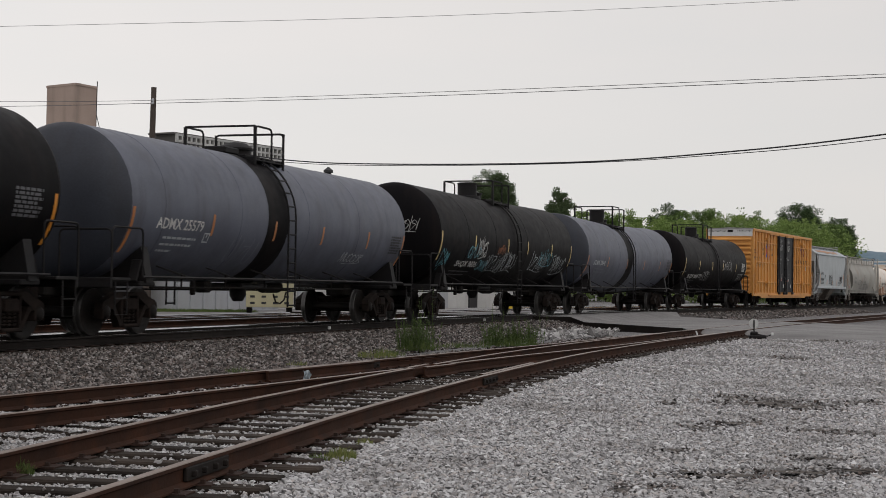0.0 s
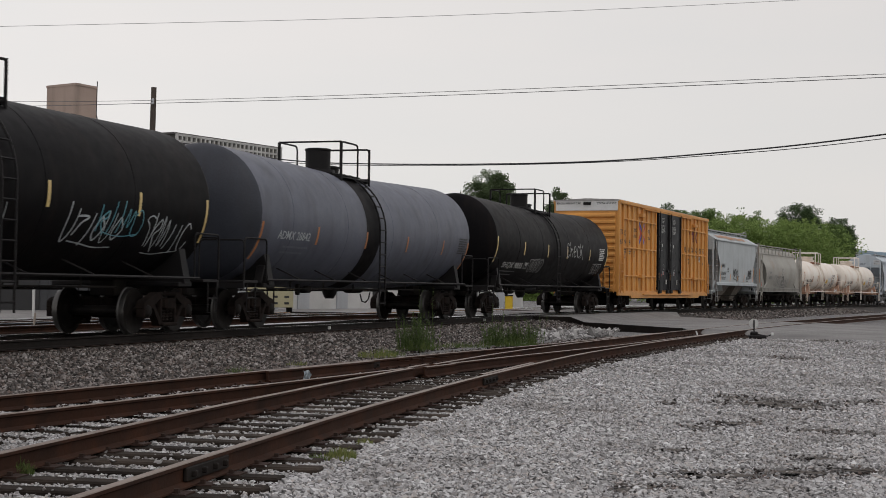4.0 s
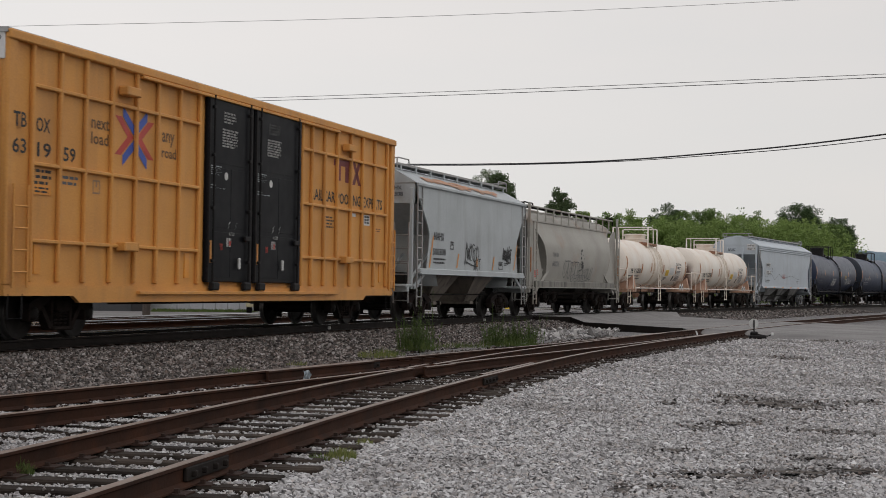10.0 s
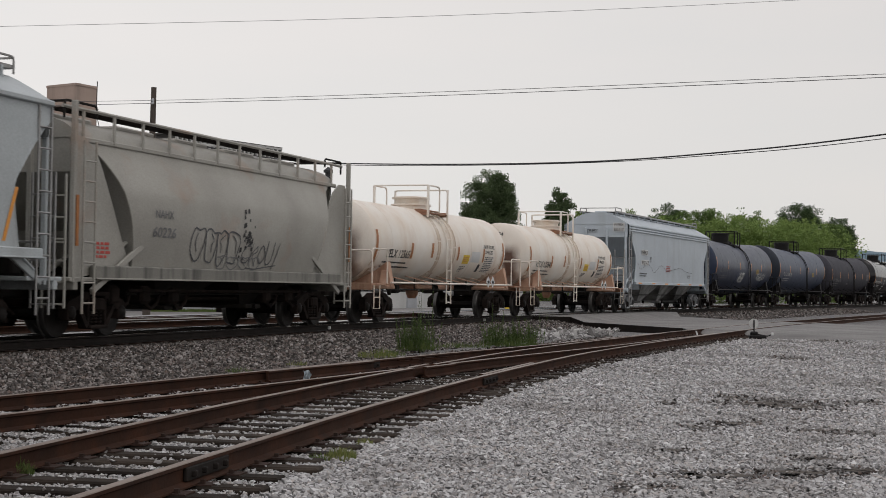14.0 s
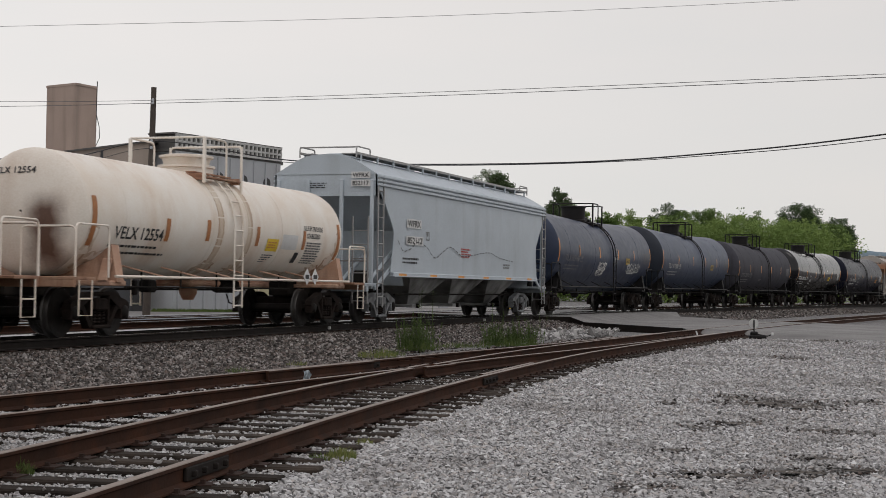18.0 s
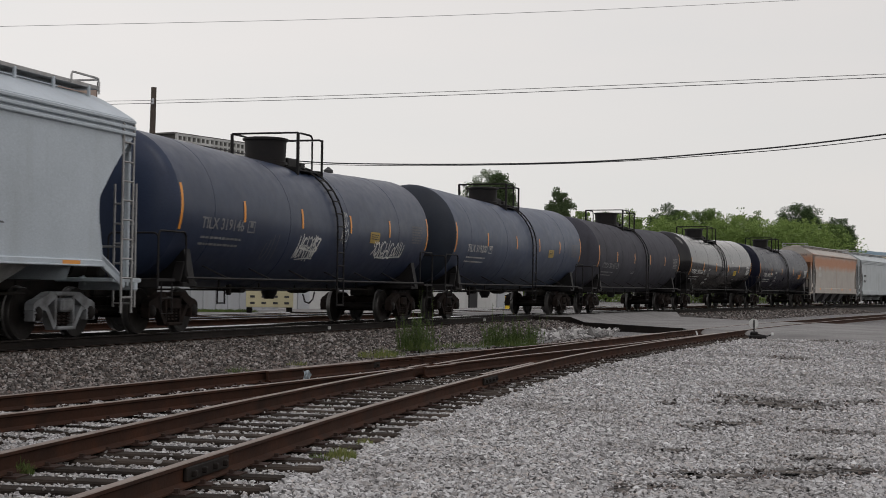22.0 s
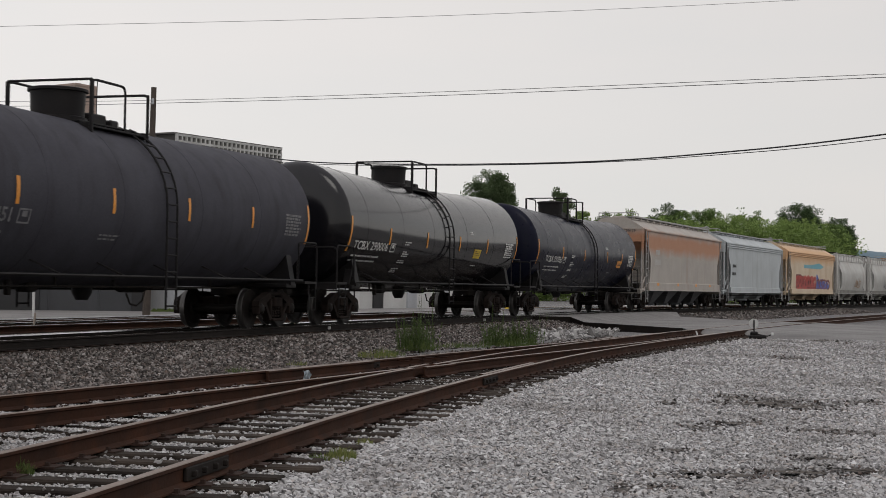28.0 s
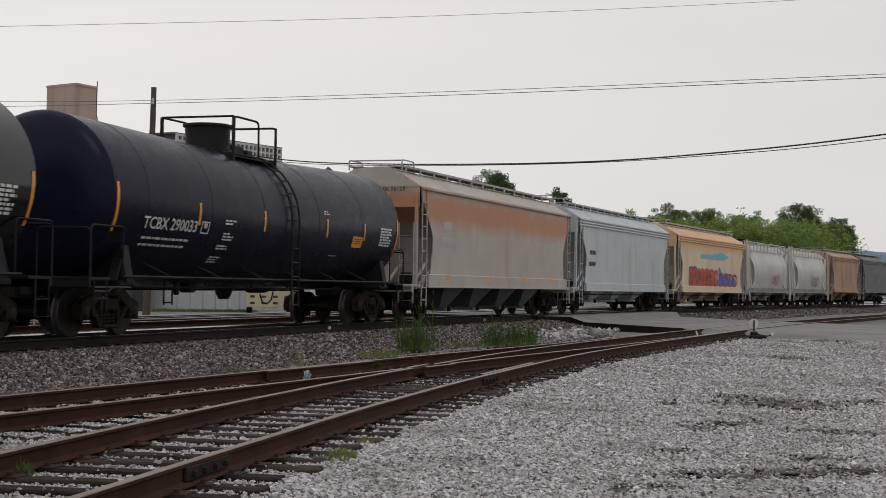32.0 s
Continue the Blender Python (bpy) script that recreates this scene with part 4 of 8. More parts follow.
def tank_car(centre, label, shell, head=None, L=15.5, R=1.59, zc=2.705, half=9.05, trucks=7.0, frame="black", dome="low", dome_x=-0.55,
             seams=(-5.1, -2.2, 1.5, 4.6), stripes=(), stripe_mat="marker", pipe="black", group="tank cars in the train", plat=(-0.9, 0.9), ladder_x=0.3, saddle_mat=None, rail_h=0.5, ends=-0.05, fall=0.0208, marks=0.065, wide=0.1):
    """ends: how far the shell's ends sit below zc; fall: slope of the two shell halves down to the outlet in the middle; marks: lift of all painted marks."""
    car = thing("tank_car", label, "tank car", group)
    h = L / 2
    drop = lambda u: ends - fall * max(0.0, h - abs(u))

    def place(u, w, lift=0.008):
        return on_shell(u, w - drop(u) + marks, R, zc + drop(u), lift)

    def sag(mb):
        mb.v = [(x, y, z + drop(x)) for x, y, z in mb.v]
        return mb

    prof = [(-h - 0.5 * R * 0.62 * math.cos(a) * 1.0, R * math.sin(a)) for a in [math.pi / 2 * k / 7 for k in range(0, 7)]]
    prof[0] = (prof[0][0], 0.02)
    part("tank_shell", sag(Mb().lathe([(-h + L * k / 16, R) for k in range(17)], 48, "x", (0, 0, zc), cap=False)), shell, car)
    for x in seams:
        part("weld_seam", sag(Mb().lathe([(x - 0.016, R - 0.002), (x - 0.008, R + 0.005), (x + 0.008, R + 0.005), (x + 0.016, R - 0.002)], 48, "x", (0, 0, zc), cap=False)), shell, car)
    for sg in (-1, 1):
        hp = [(sg * (-a), r) for a, r in prof] + [(sg * h, R)]
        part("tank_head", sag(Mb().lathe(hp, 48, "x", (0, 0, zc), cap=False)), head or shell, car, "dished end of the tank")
        # draft sill, end platform, bolster saddle
        mb = Mb()
        mb.box((sg * (half - 1.6), 0, 0.93), (2.5, 0.55, 0.36), cut=0.03)
        part("draft_sill", mb, "under", car)
        mb = Mb()
        mb.box((sg * (half - 0.95), 0, 1.08), (0.75, 3.0, 0.06), cut=0.01)
        mb.box((sg * (half - 0.62), 0, 1.0), (0.08, 3.0, 0.16), cut=0.01)
        part("end_platform", mb, frame, car)
        sx = sg * trucks
        mb = Mb()
        mb.prism([(-1.5, 1.02), (1.5, 1.02), (1.46, 1.2), (1.36, 1.72), (1.0, 1.45), (0.5, 1.25), (-0.5, 1.25), (-1.0, 1.45), (-1.36, 1.72), (-1.46, 1.2)], "x", sx - 0.13, sx + 0.13)
        mb.box((sx, 0, 1.0), (0.6, 2.9, 0.1), cut=0.02)
        for y in (-1.3, 1.3):
            mb.box((sx + sg * 0.24, y, 1.25), (0.05, 0.2, 0.46), Matrix.Rotation(-sg * 0.4, 3, "Y"), cut=0.02)
        part("saddle", mb, saddle_mat or frame, car, "welded saddle carrying the tank")
        # grab irons at the end
        for x0, x1, y in ((half - 0.62, half - 1.75, -1.5), (half - 0.62, half - 1.75, 1.5)):
            mb = Mb().tube(rounded([(sg * x0, y, 1.1), (sg * x0, y, 2.05), (sg * x1, y, 2.05), (sg * x1, y, 1.1)]), 0.022, 6)
            part("end_handrail", mb, pipe, car)
        mb = Mb().tube(rounded([(sg * (half - 0.6), -1.5, 1.1), (sg * (half - 0.6), -1.5, 2.0), (sg * (half - 0.6), -0.4, 2.0), (sg * (half - 0.6), -0.4, 1.1)]), 0.02, 6)
        part("end_handrail", mb, pipe, car)
        for y in (-1.52, 1.52):
            mb = Mb().tube([(sg * (half - 0.72), y, 1.05), (sg * (half - 0.72), y, 0.42), (sg * (half - 1.15), y, 0.42), (sg * (half - 1.15), y, 1.05)], 0.018, 5)
            mb.tube([(sg * (half - 0.72), y, 0.72), (sg * (half - 1.15), y, 0.72)], 0.016, 5)
            part("sill_step", mb, pipe, car)
        truck(car, sx)
    couplers(car, half)
    # side rail along the bottom with stays up to the shell
    for y in (-1, 1):
        part("side_rail", Mb().tube([(-h + 0.35, y * 1.56, 1.13), (h - 0.35, y * 1.56, 1.13)], 0.03, 6), pipe, car)
        for k in range(6):
            x = -h + 2.3 + k * (L - 4.6) / 5
            part("rail_stay", Mb().tube([(x, y * 1.56, 1.13), (x - 0.34, y * (R * 0.64), zc - R * 0.8)], 0.018, 5), saddle_mat or pipe, car)
    # bottom fittings and brake gear
    part("outlet_valve", Mb().lathe([(zc - R - 0.45, 0.12), (zc - R - 0.3, 0.2), (zc - R - 0.1, 0.2), (zc - R + 0.1, 0.45)], 12, "z"), frame, car)
    for y, z, e in ((-0.7, 0.93, 2.2), (0.5, 0.88, 2.2)):
        part("brake_rod", Mb().tube([(-h + e, y, z), (h - e, y, z)], 0.022, 5), "under", car)
    for k in range(5):
        x = (-4.2 + k * 2.1) * h / 7.75
        part("rod_hanger", Mb().tube([(x, -0.7, zc - R * 0.85), (x, -0.7, 0.91)], 0.022, 5), "under", car)
    part("skid_plate", Mb().box((0, 0, zc - R - 0.08), (1.5, 0.9, 0.14), cut=0.05), frame, car)
    part("brake_hose", Mb().tube([(0.4, -0.75, 0.8), (0.55, -0.75, 0.6), (0.8, -0.75, 0.56), (1.05, -0.75, 0.66), (1.15, -0.75, 0.85)], 0.02, 5), "under", car)
    part("air_tank", Mb().lathe([(2.0, 0.05), (2.03, 0.17), (2.95, 0.17), (2.98, 0.05)], 12, "x", (0, 0.3, 0.98)), "under", car)
    part("brake_valve", Mb().box((-2.4, -0.3, 0.95), (0.32, 0.28, 0.26), cut=0.04), "under", car)
    part("brake_lever", Mb().box((-3.3, -0.5, 0.92), (0.12, 0.1, 0.3), cut=0.02), "under", car)
    # top platform with its railing and the valve housing
    crest = zc + R
    top = crest + drop((plat[0] + plat[1]) / 2)
    p0, p1 = plat
    for y in (-0.8, -0.55, 0.55, 0.8):
        part("platform_plank", Mb().box(((p0 + p1) / 2, y, top - 0.06 - 0.1 * (abs(y) > 0.7)), (p1 - p0, 0.2, 0.035), cut=0.005), frame, car)
    for x in (p0 + 0.05, p1 - 0.05):
        part("platform_bearer", Mb().box((x, 0, top - 0.16), (0.1, 1.75, 0.14), cut=0.008), frame, car)
    rh = rail_h + crest - top
    for y in (-0.9, 0.9):
        g = p0 + (p1 - p0) * 0.58
        part("platform_railing", Mb().tube(rounded([(p0, y, top - 0.25), (p0, y, top + rh), (g, y, top + rh), (g, y, top - 0.1)], 0.16), 0.026, 6), pipe, car)
        part("railing_post", Mb().box((p0, y, top + rh / 2 - 0.15), (0.07, 0.07, rh + 0.3), cut=0.01), pipe, car)
        part("railing_post", Mb().tube([(p1, y, top - 0.45), (p1, y, top + rh - 0.04)], 0.035, 6), pipe, car)
    part("platform_railing", Mb().tube([(p0, -0.9, top + rh), (p0, 0.9, top + rh)], 0.026, 6), pipe, car, "cross rail at the end of the platform")
    part("platform_railing", Mb().tube(rounded([(p1, -0.9, top - 0.1), (p1, -0.9, top + rh - 0.04), (p1, 0.9, top + rh - 0.04), (p1, 0.9, top - 0.1)], 0.1), 0.026, 6), pipe, car)
    c = crest
    if dome == "low":
        mb = Mb().lathe([(top - 0.1, 0.5), (top + 0.06, 0.45), (top + 0.07, 0.34), (c + 0.36, 0.34), (c + 0.37, 0.36), (c + 0.41, 0.36), (c + 0.43, 0.3)], 24, "z", (dome_x, 0, 0))
        part("valve_housing", mb, frame, car)
        part("manway", Mb().lathe([(top - 0.05, 0.3), (top + 0.16, 0.3), (top + 0.17, 0.33), (top + 0.22, 0.33), (top + 0.25, 0.2)], 18, "z", (dome_x + 0.95, 0.1, 0)), frame, car)
    elif dome == "tall":
        mb = Mb().lathe([(top - 0.15, 0.55), (top + 0.03, 0.55), (top + 0.05, 0.5), (c + 0.3, 0.52), (c + 0.31, 0.57), (c + 0.36, 0.57), (c + 0.38, 0.5)], 28, "z", (dome_x, 0, 0))
        part("valve_housing", mb, frame, car)
        part("fitting_box", Mb().box((dome_x + 1.0, 0, top + 0.1), (0.6, 0.6, 0.22), cut=0.03), frame, car)
        part("fitting_box", Mb().box((dome_x + 1.55, -0.15, top + 0.06), (0.3, 0.4, 0.16), cut=0.03), frame, car)
    elif dome == "cream":
        mb = Mb().lathe([(top - 0.15, 0.6), (top + 0.08, 0.6), (top + 0.09, 0.64), (top + 0.14, 0.64), (top + 0.15, 0.5), (c + 0.3, 0.54), (c + 0.31, 0.6), (c + 0.36, 0.6), (c + 0.38, 0.5)], 28, "z", (dome_x, 0, 0))
        part("valve_housing", mb, "cream", car)
    else:
        part("manway", Mb().lathe([(top - 0.05, 0.36), (top + 0.12, 0.36), (top + 0.13, 0.42), (top + 0.18, 0.42), (top + 0.3, 0.25), (top + 0.33, 0.06)], 20, "z", (dome_x + 0.35, 0, 0)), frame, car)
        part("fitting_box", Mb().box((dome_x - 0.4, 0, top + 0.06), (0.75, 0.55, 0.16), cut=0.03), frame, car)
    # ladders over the side
    for y in (-1, 1):
        arc = [(y * (R + 0.07) * math.cos(a), zc + drop(ladder_x) + (R + 0.07) * math.sin(a)) for a in [math.pi / 2 * (0.78 - 0.78 * k / 8) for k in range(9)]]
        part("ladder", ladder_mb(ladder_x, arc + [(y * (R + 0.07), 2.0), (y * (R + 0.07), 0.5)], 0.42, 0.33), pipe, car)
    # amber reflective stripes
    for k, (u, w0, w1) in enumerate(stripes):
        part("reflector_stripe", patch(Mb(), u - wide / 2, u + wide / 2, w0, w1, place, 1, 6), stripe_mat, car, "amber reflective stripe")
    CARS.append((car, centre, trucks))
    return car, place
RING = 7.66


def std_stripes(mid, w, tall=0.46, ring=(-0.35, 0.9)):
    lo = w + ring[0]
    return [(-RING, lo, lo + ring[1]), (RING, lo, lo + ring[1])] + [(u, w, w + tall) for u in mid]


def data_panel(car, u, w, place, ink="chalk", seed=3, wide=0.85):
    """Printed inspection table near the end of a tank."""
    bars(car, u, w, [wide, wide * 0.9, wide, wide * 0.8, wide, wide * 0.95, wide * 0.9], place, ink, 0.05, 0.025, seed, "data_panel")


def print_lines(car, u, w, place, seed, ink="chalk", widths=(1.6, 1.5)):
    bars(car, u, w, list(widths), place, ink, 0.05, 0.1, seed)


def train():
    tank = "tank_black"
    c, pl = tank_car(15.45, "black tank car with soot-stained shell", tank, stripes=std_stripes((-4.4, -1.2, 1.6, 4.8), -0.75, 0.46, (-0.45, 0.95)), dome="flat", R=1.51, zc=2.57, ends=0.0, fall=0.0, marks=0.2, rail_h=0.62)
    data_panel(c, 6.4, -0.2, pl, "hop_dark")
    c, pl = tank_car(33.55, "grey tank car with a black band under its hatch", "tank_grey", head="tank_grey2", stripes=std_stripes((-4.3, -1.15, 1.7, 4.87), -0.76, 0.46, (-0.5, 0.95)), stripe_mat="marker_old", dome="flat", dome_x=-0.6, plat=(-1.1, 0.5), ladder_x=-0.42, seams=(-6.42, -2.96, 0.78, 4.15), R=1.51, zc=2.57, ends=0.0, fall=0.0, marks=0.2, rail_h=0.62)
    lettering(c, "ADMX 25579", -6.7, -4.72, -0.68, 0.22, "chalk", pl)
    print_lines(c, -6.3, -0.84, pl, 5, "hop_grey", (1.4, 1.3, 0.6))
    part("stencil_frame", frame_patch(pl, -4.6, -4.35, -0.92, -0.7), "hop_grey", c)
    lettering(c, "25579", -0.7, -0.2, 3.25, 0.13, "hop_grey", head_face(1.51, 2.57, 7.75))
    part("spill_band", patch(Mb(), -1.6, -0.45, -2.3, 2.35, lambda u, w: pl(u, w, 0.004), 2, 24), "tank_black", c, "black-painted band below the hatch")
    scrawl(c, -3.2, -1.1, 1.3, 0.6, pl, "tank_grey3", 11, 4, 0.025)
    scrawl(c, 3.4, -1.05, 1.5, 0.28, pl, "hop_grey", 12, 6, 0.025)
    data_panel(c, 6.65, -0.35, pl, "ink")
    c, pl = tank_car(52.1, "black tank car covered in faded white and blue graffiti", tank, stripes=std_stripes((-4.4, -0.8, 1.6, 4.8), -0.5, 0.45, (-0.44, 0.92)), stripe_mat="tape_pale", dome="low", dome_x=-0.72, plat=(-0.59, 1.3), ladder_x=0.3, ends=-0.045, fall=0.008)
    lettering(c, "SHQX 9836", -5.75, -3.7, -1.12, 0.21, "chalk", pl)
    print_lines(c, -5.9, -1.3, pl, 9, "hop_dark", (1.9, 1.7))
    for u, w, wd, ht, mn, sd, n, th in ((-4.0, -0.45, 0.9, 0.5, "chalk", 13, 5, 0.045), (-7.4, -0.9, 0.7, 0.6, "spray_blue", 14, 4, 0.03), (-4.9, -0.6, 1.2, 0.4, "spray_blue", 19, 4, 0.03), (-3.6, -1.05, 1.0, 0.35, "spray_blue", 20, 4, 0.03), (-2.9, -0.9, 1.9, 0.6, "hop_grey", 15, 6, 0.022), (-1.1, -0.85, 1.5, 0.6, "hop_grey", 21, 5, 0.03),
                                        (-1.9, -0.45, 0.8, 0.3, "rust_spray", 22, 4, 0.03), (2.3, -0.8, 2.0, 0.55, "hop_grey", 23, 6, 0.04), (3.4, -0.6, 1.6, 0.45, "spray_blue", 24, 5, 0.03), (5.2, -0.85, 1.9, 0.6, "hop_grey", 25, 6, 0.035)):
        scrawl(c, u, w, wd, ht, pl, mn, sd, n, th)
    hd = head_face(1.59, 2.66, 7.75)
    lettering(c, "9836", -0.75, -0.3, 3.05, 0.12, "chalk", hd)
    scrawl(c, -0.1, 2.95, 1.05, 0.45, hd, "spray_white", 26, 5, 0.022)
    scrawl(c, -0.6, 3.45, 0.6, 0.22, hd, "spray_white", 27, 3, 0.02)
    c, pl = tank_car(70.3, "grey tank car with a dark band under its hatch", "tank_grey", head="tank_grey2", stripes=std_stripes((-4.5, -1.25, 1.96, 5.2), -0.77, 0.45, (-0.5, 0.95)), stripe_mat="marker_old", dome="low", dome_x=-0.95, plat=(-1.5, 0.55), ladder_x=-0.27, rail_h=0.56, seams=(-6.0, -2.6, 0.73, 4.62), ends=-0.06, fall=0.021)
    part("spill_band", patch(Mb(), -1.3, -0.3, -2.3, 2.35, lambda u, w: pl(u, w, 0.004), 2, 24), "tank_black", c, "black-painted band below the hatch")
    lettering(c, "ADMX 28842", -6.75, -4.93, -0.69, 0.2, "hop_grey", pl)
    print_lines(c, -6.3, -0.85, pl, 27, "tank_grey3", (1.4, 1.2))
    data_panel(c, 6.7, -0.2, pl, "ink")
    c, pl = tank_car(88.9, "black tank car with white sprayed tags and lettering", tank, stripes=std_stripes((-4.5, -1.5, 1.2, 4.7), -0.54, 0.46, (-0.35, 0.92)), stripe_mat="tape_pale", dome="low", dome_x=-0.3, plat=(-1.1, 0.94), ladder_x=-0.3, rail_h=0.56, ends=-0.01, fall=0.018)
    lettering(c, "SHQX 9835", -6.5, -4.25, -1.07, 0.23, "chalk", pl)
    print_lines(c, -6.6, -1.2, pl, 28, "hop_dark2", (1.9, 1.7))
    part("stencil_frame", frame_patch(pl, -4.05, -3.65, -1.06, -0.82), "chalk", c)
    letters_block(c, pl, -3.5, -1.15, (0.42, 0.4, 0.38, 0.45), 0.55, "spray_white", 0.032, 16)
    sprayed_word(c, CHECK, 1.1, -0.45, 0.5, 0.55, pl, "spray_white", 0.045)
    letters_block(c, pl, 5.55, -1.1, (0.36, 0.36, 0.34, 0.4), 0.5, "spray_white", 0.03, 18)
    data_panel(c, 6.3, 0.0, pl)
    box_car()
    hopper_cars()
    for centre, num, lab in ((154.0, "VELX 12565", "cream acid tank car streaked with rust"), (169.6, "VELX 12554", "cream acid tank car with rust-stained ends and amber stripes")):
        c, pl = tank_car(centre, lab, "cream", L=12.5, R=1.195, zc=2.30, ends=0.0, fall=0.0, marks=0.12, rail_h=0.69, half=7.8, trucks=5.6, frame="cream_rust", pipe="cream", dome="cream", dome_x=-0.2, plat=(-1.1, 0.75), ladder_x=-0.08,
                         seams=(-4.88, -1.15, -0.56, 0.47, 2.45), stripe_mat="tape_rust", saddle_mat="cream_saddle", head="cream_head", wide=0.17,
                         stripes=[(-6.05, -0.76, 0.19), (6.05, -0.76, 0.19), (-3.2, -0.57, -0.1), (-1.4, -0.5, -0.05), (1.1, -0.53, -0.08), (3.8, -0.54, -0.07)])
        lettering(c, num, -5.25, -3.35, -0.57, 0.24, "ink", pl)
        print_lines(c, -5.35, -0.7, pl, 8, "ink", (1.9, 2.3))
        lettering(c, "SULFUR TRIOXIDE", 3.75, 4.96, -0.06, 0.12, "ink", pl)
        lettering(c, "STABILIZED", 3.95, 4.8, -0.24, 0.12, "ink", pl)
        part("white_panel", patch(Mb(), 2.5, 3.4, -0.56, -0.2, pl, 1, 4), "white", c, "blank white painted panel")
        part("warning_label", patch(Mb(), 1.65, 2.3, -0.63, -0.33, pl, 1, 3), "tag_yellow", c, "yellow warning label")
        bars(c, 1.72, -0.4, [0.5, 0.4, 0.45], lambda u, w: pl(u, w, 0.012), "marker_old", 0.03, 0.03, 81)
        bars(c, 1.6, -0.72, [0.6, 0.55, 0.4, 0.3], pl, "hop_dark", 0.03, 0.03, 82)
        part("test_plate", patch(Mb(), 3.42, 3.66, -0.91, -0.62, pl, 1, 2), "ink", c, "small black test plate")
        bars(c, 3.98, -0.34, [0.95, 0.9, 0.95, 0.95, 0.85, 0.95, 0.9, 0.95, 0.8], pl, "hop_dark", 0.035, 0.032, 83, "data_panel")
        for u in (3.04, 3.54):
            ho = part("placard", Mb().add([(u, -1.6, 1.02), (u + 0.22, -1.6, 1.22), (u, -1.6, 1.42), (u - 0.22, -1.6, 1.22), (u, -1.59, 1.02), (u + 0.22, -1.59, 1.22), (u, -1.59, 1.42), (u - 0.22, -1.59, 1.22)], [(0, 1, 2, 3), (7, 6, 5, 4)] + [(k, (k + 1) % 4 + 4 - 4, (k + 1) % 4 + 4, k + 4) for k in range(4)]), "white", c, "white diamond hazard placard", smooth=0)
            part("placard_mark", Mb().box((u, -1.604, 1.22), (0.22, 0.004, 0.1)), "ink", ho)
        hd2 = lambda u, w: (-6.262 - 0.371 * math.sqrt(max(0.0, 1 - (u * u + (w - 2.30) ** 2) / 1.428)), -u, w)
        lettering(c, num, -0.75, 0.25, 3.0, 0.12, "ink", hd2)
        for k, (u, w, ru, rw) in enumerate(((5.75, -1.0, 0.5, 0.5), (5.2, -1.2, 0.7, 0.3), (6.0, -0.5, 0.2, 0.6), (-5.6, -1.15, 0.6, 0.35), (-6.0, -0.7, 0.22, 0.55), (-4.6, -1.3, 0.7, 0.2), (0.7, -1.25, 0.6, 0.25), (-0.85, -1.2, 0.5, 0.3), (3.2, -1.35, 0.9, 0.16))):
            part("rust_stain", blotch(Mb(), u, w, ru, rw, lambda a, b: pl(a, b, 0.003), 300 + k), "cream_run", c, "brown rust stain spreading over cream paint")
        # rust runs below the housing and along the bands
        part("rust_run", patch(Mb(), -0.95, -0.66, -1.6, 1.9, lambda u, w: pl(u, w, 0.004), 2, 16), "cream_run", c, "brown rust run below the valve housing")
        part("rust_run", patch(Mb(), 0.55, 0.8, -1.5, 1.9, lambda u, w: pl(u, w, 0.004), 2, 16), "cream_run", c, "brown rust run below the valve housing")
    # centre, number, shell, label, platform, housing, ladder, stripe places, stripe height, word from, to, foot, lettering paint
    tanks = ((204.38, "TILX 319146", "tank_blue", "blue-black tank car with white tags", (-0.4, 1.14), -0.35, 0.65, (-4.77, -1.6, 1.52, 4.42), -0.4, -6.75, -4.77, -0.6, "hop_dark2"),
             (222.55, "TILX 319200", "tank_blue2", "slate blue tank car with amber stripes", (-0.4, 1.14), -0.35, 0.78, (-4.5, -1.2, 1.68, 4.5), -0.36, -6.5, -4.54, -0.58, "hop_white"),
             (241.0, "CTCX 301451", "tank_sooty", "sooty charcoal tank car with faded lettering", (-1.3, 0.85), -1.0, 0.53, (-4.7, -1.6, 1.4, 4.46), -0.5, -6.9, -4.79, -0.8, "hop_dark2"),
             (259.25, "TCBX 290006", "tank_sheen", "glossy black tank car with a yellow label", (-1.36, 0.83), -0.97, 0.24, (-4.83, -1.78, 1.27, 4.2), -0.6, -7.3, -4.87, -0.79, "chalk"),
             (277.45, "TCBX 290033", "tank_gloss", "clean black tank car with white lettering", (-1.48, 0.81), -0.97, 0.37, (-4.37, -1.2, 2.5, 5.1), -0.56, -6.6, -4.43, -0.71, "chalk"))
    for i, (centre, num, m, lab, plat, dx, lx, mid, w0, u0, u1, foot, ink) in enumerate(tanks):
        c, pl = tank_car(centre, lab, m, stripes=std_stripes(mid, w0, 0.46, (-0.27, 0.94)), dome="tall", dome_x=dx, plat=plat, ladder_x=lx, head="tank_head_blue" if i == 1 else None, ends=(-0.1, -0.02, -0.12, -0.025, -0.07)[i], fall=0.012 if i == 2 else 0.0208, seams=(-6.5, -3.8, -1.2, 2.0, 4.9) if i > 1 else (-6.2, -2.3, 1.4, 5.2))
        lettering(c, num, u0, u1, foot, 0.24, ink, pl)
        print_lines(c, u0 + 0.1, foot - 0.17, pl, 20 + i, ink, (1.9, 1.8))
        yu = (2.95, 2.95, 3.0, 2.85, 4.3)[i]
        if i != 2:
            part("yellow_label", patch(Mb(), yu, yu + 0.7, w0 - 0.2, w0 + 0.1, pl, 1, 3), ("label_mustard", "label_mustard", "ink", "tag_yellow", "marker")[i], c, "yellow notice label")
            bars(c, yu + 0.08, w0 + 0.04, [0.5, 0.45, 0.5], lambda u, w: pl(u, w, 0.014), "ink", 0.025, 0.03, 90 + i)
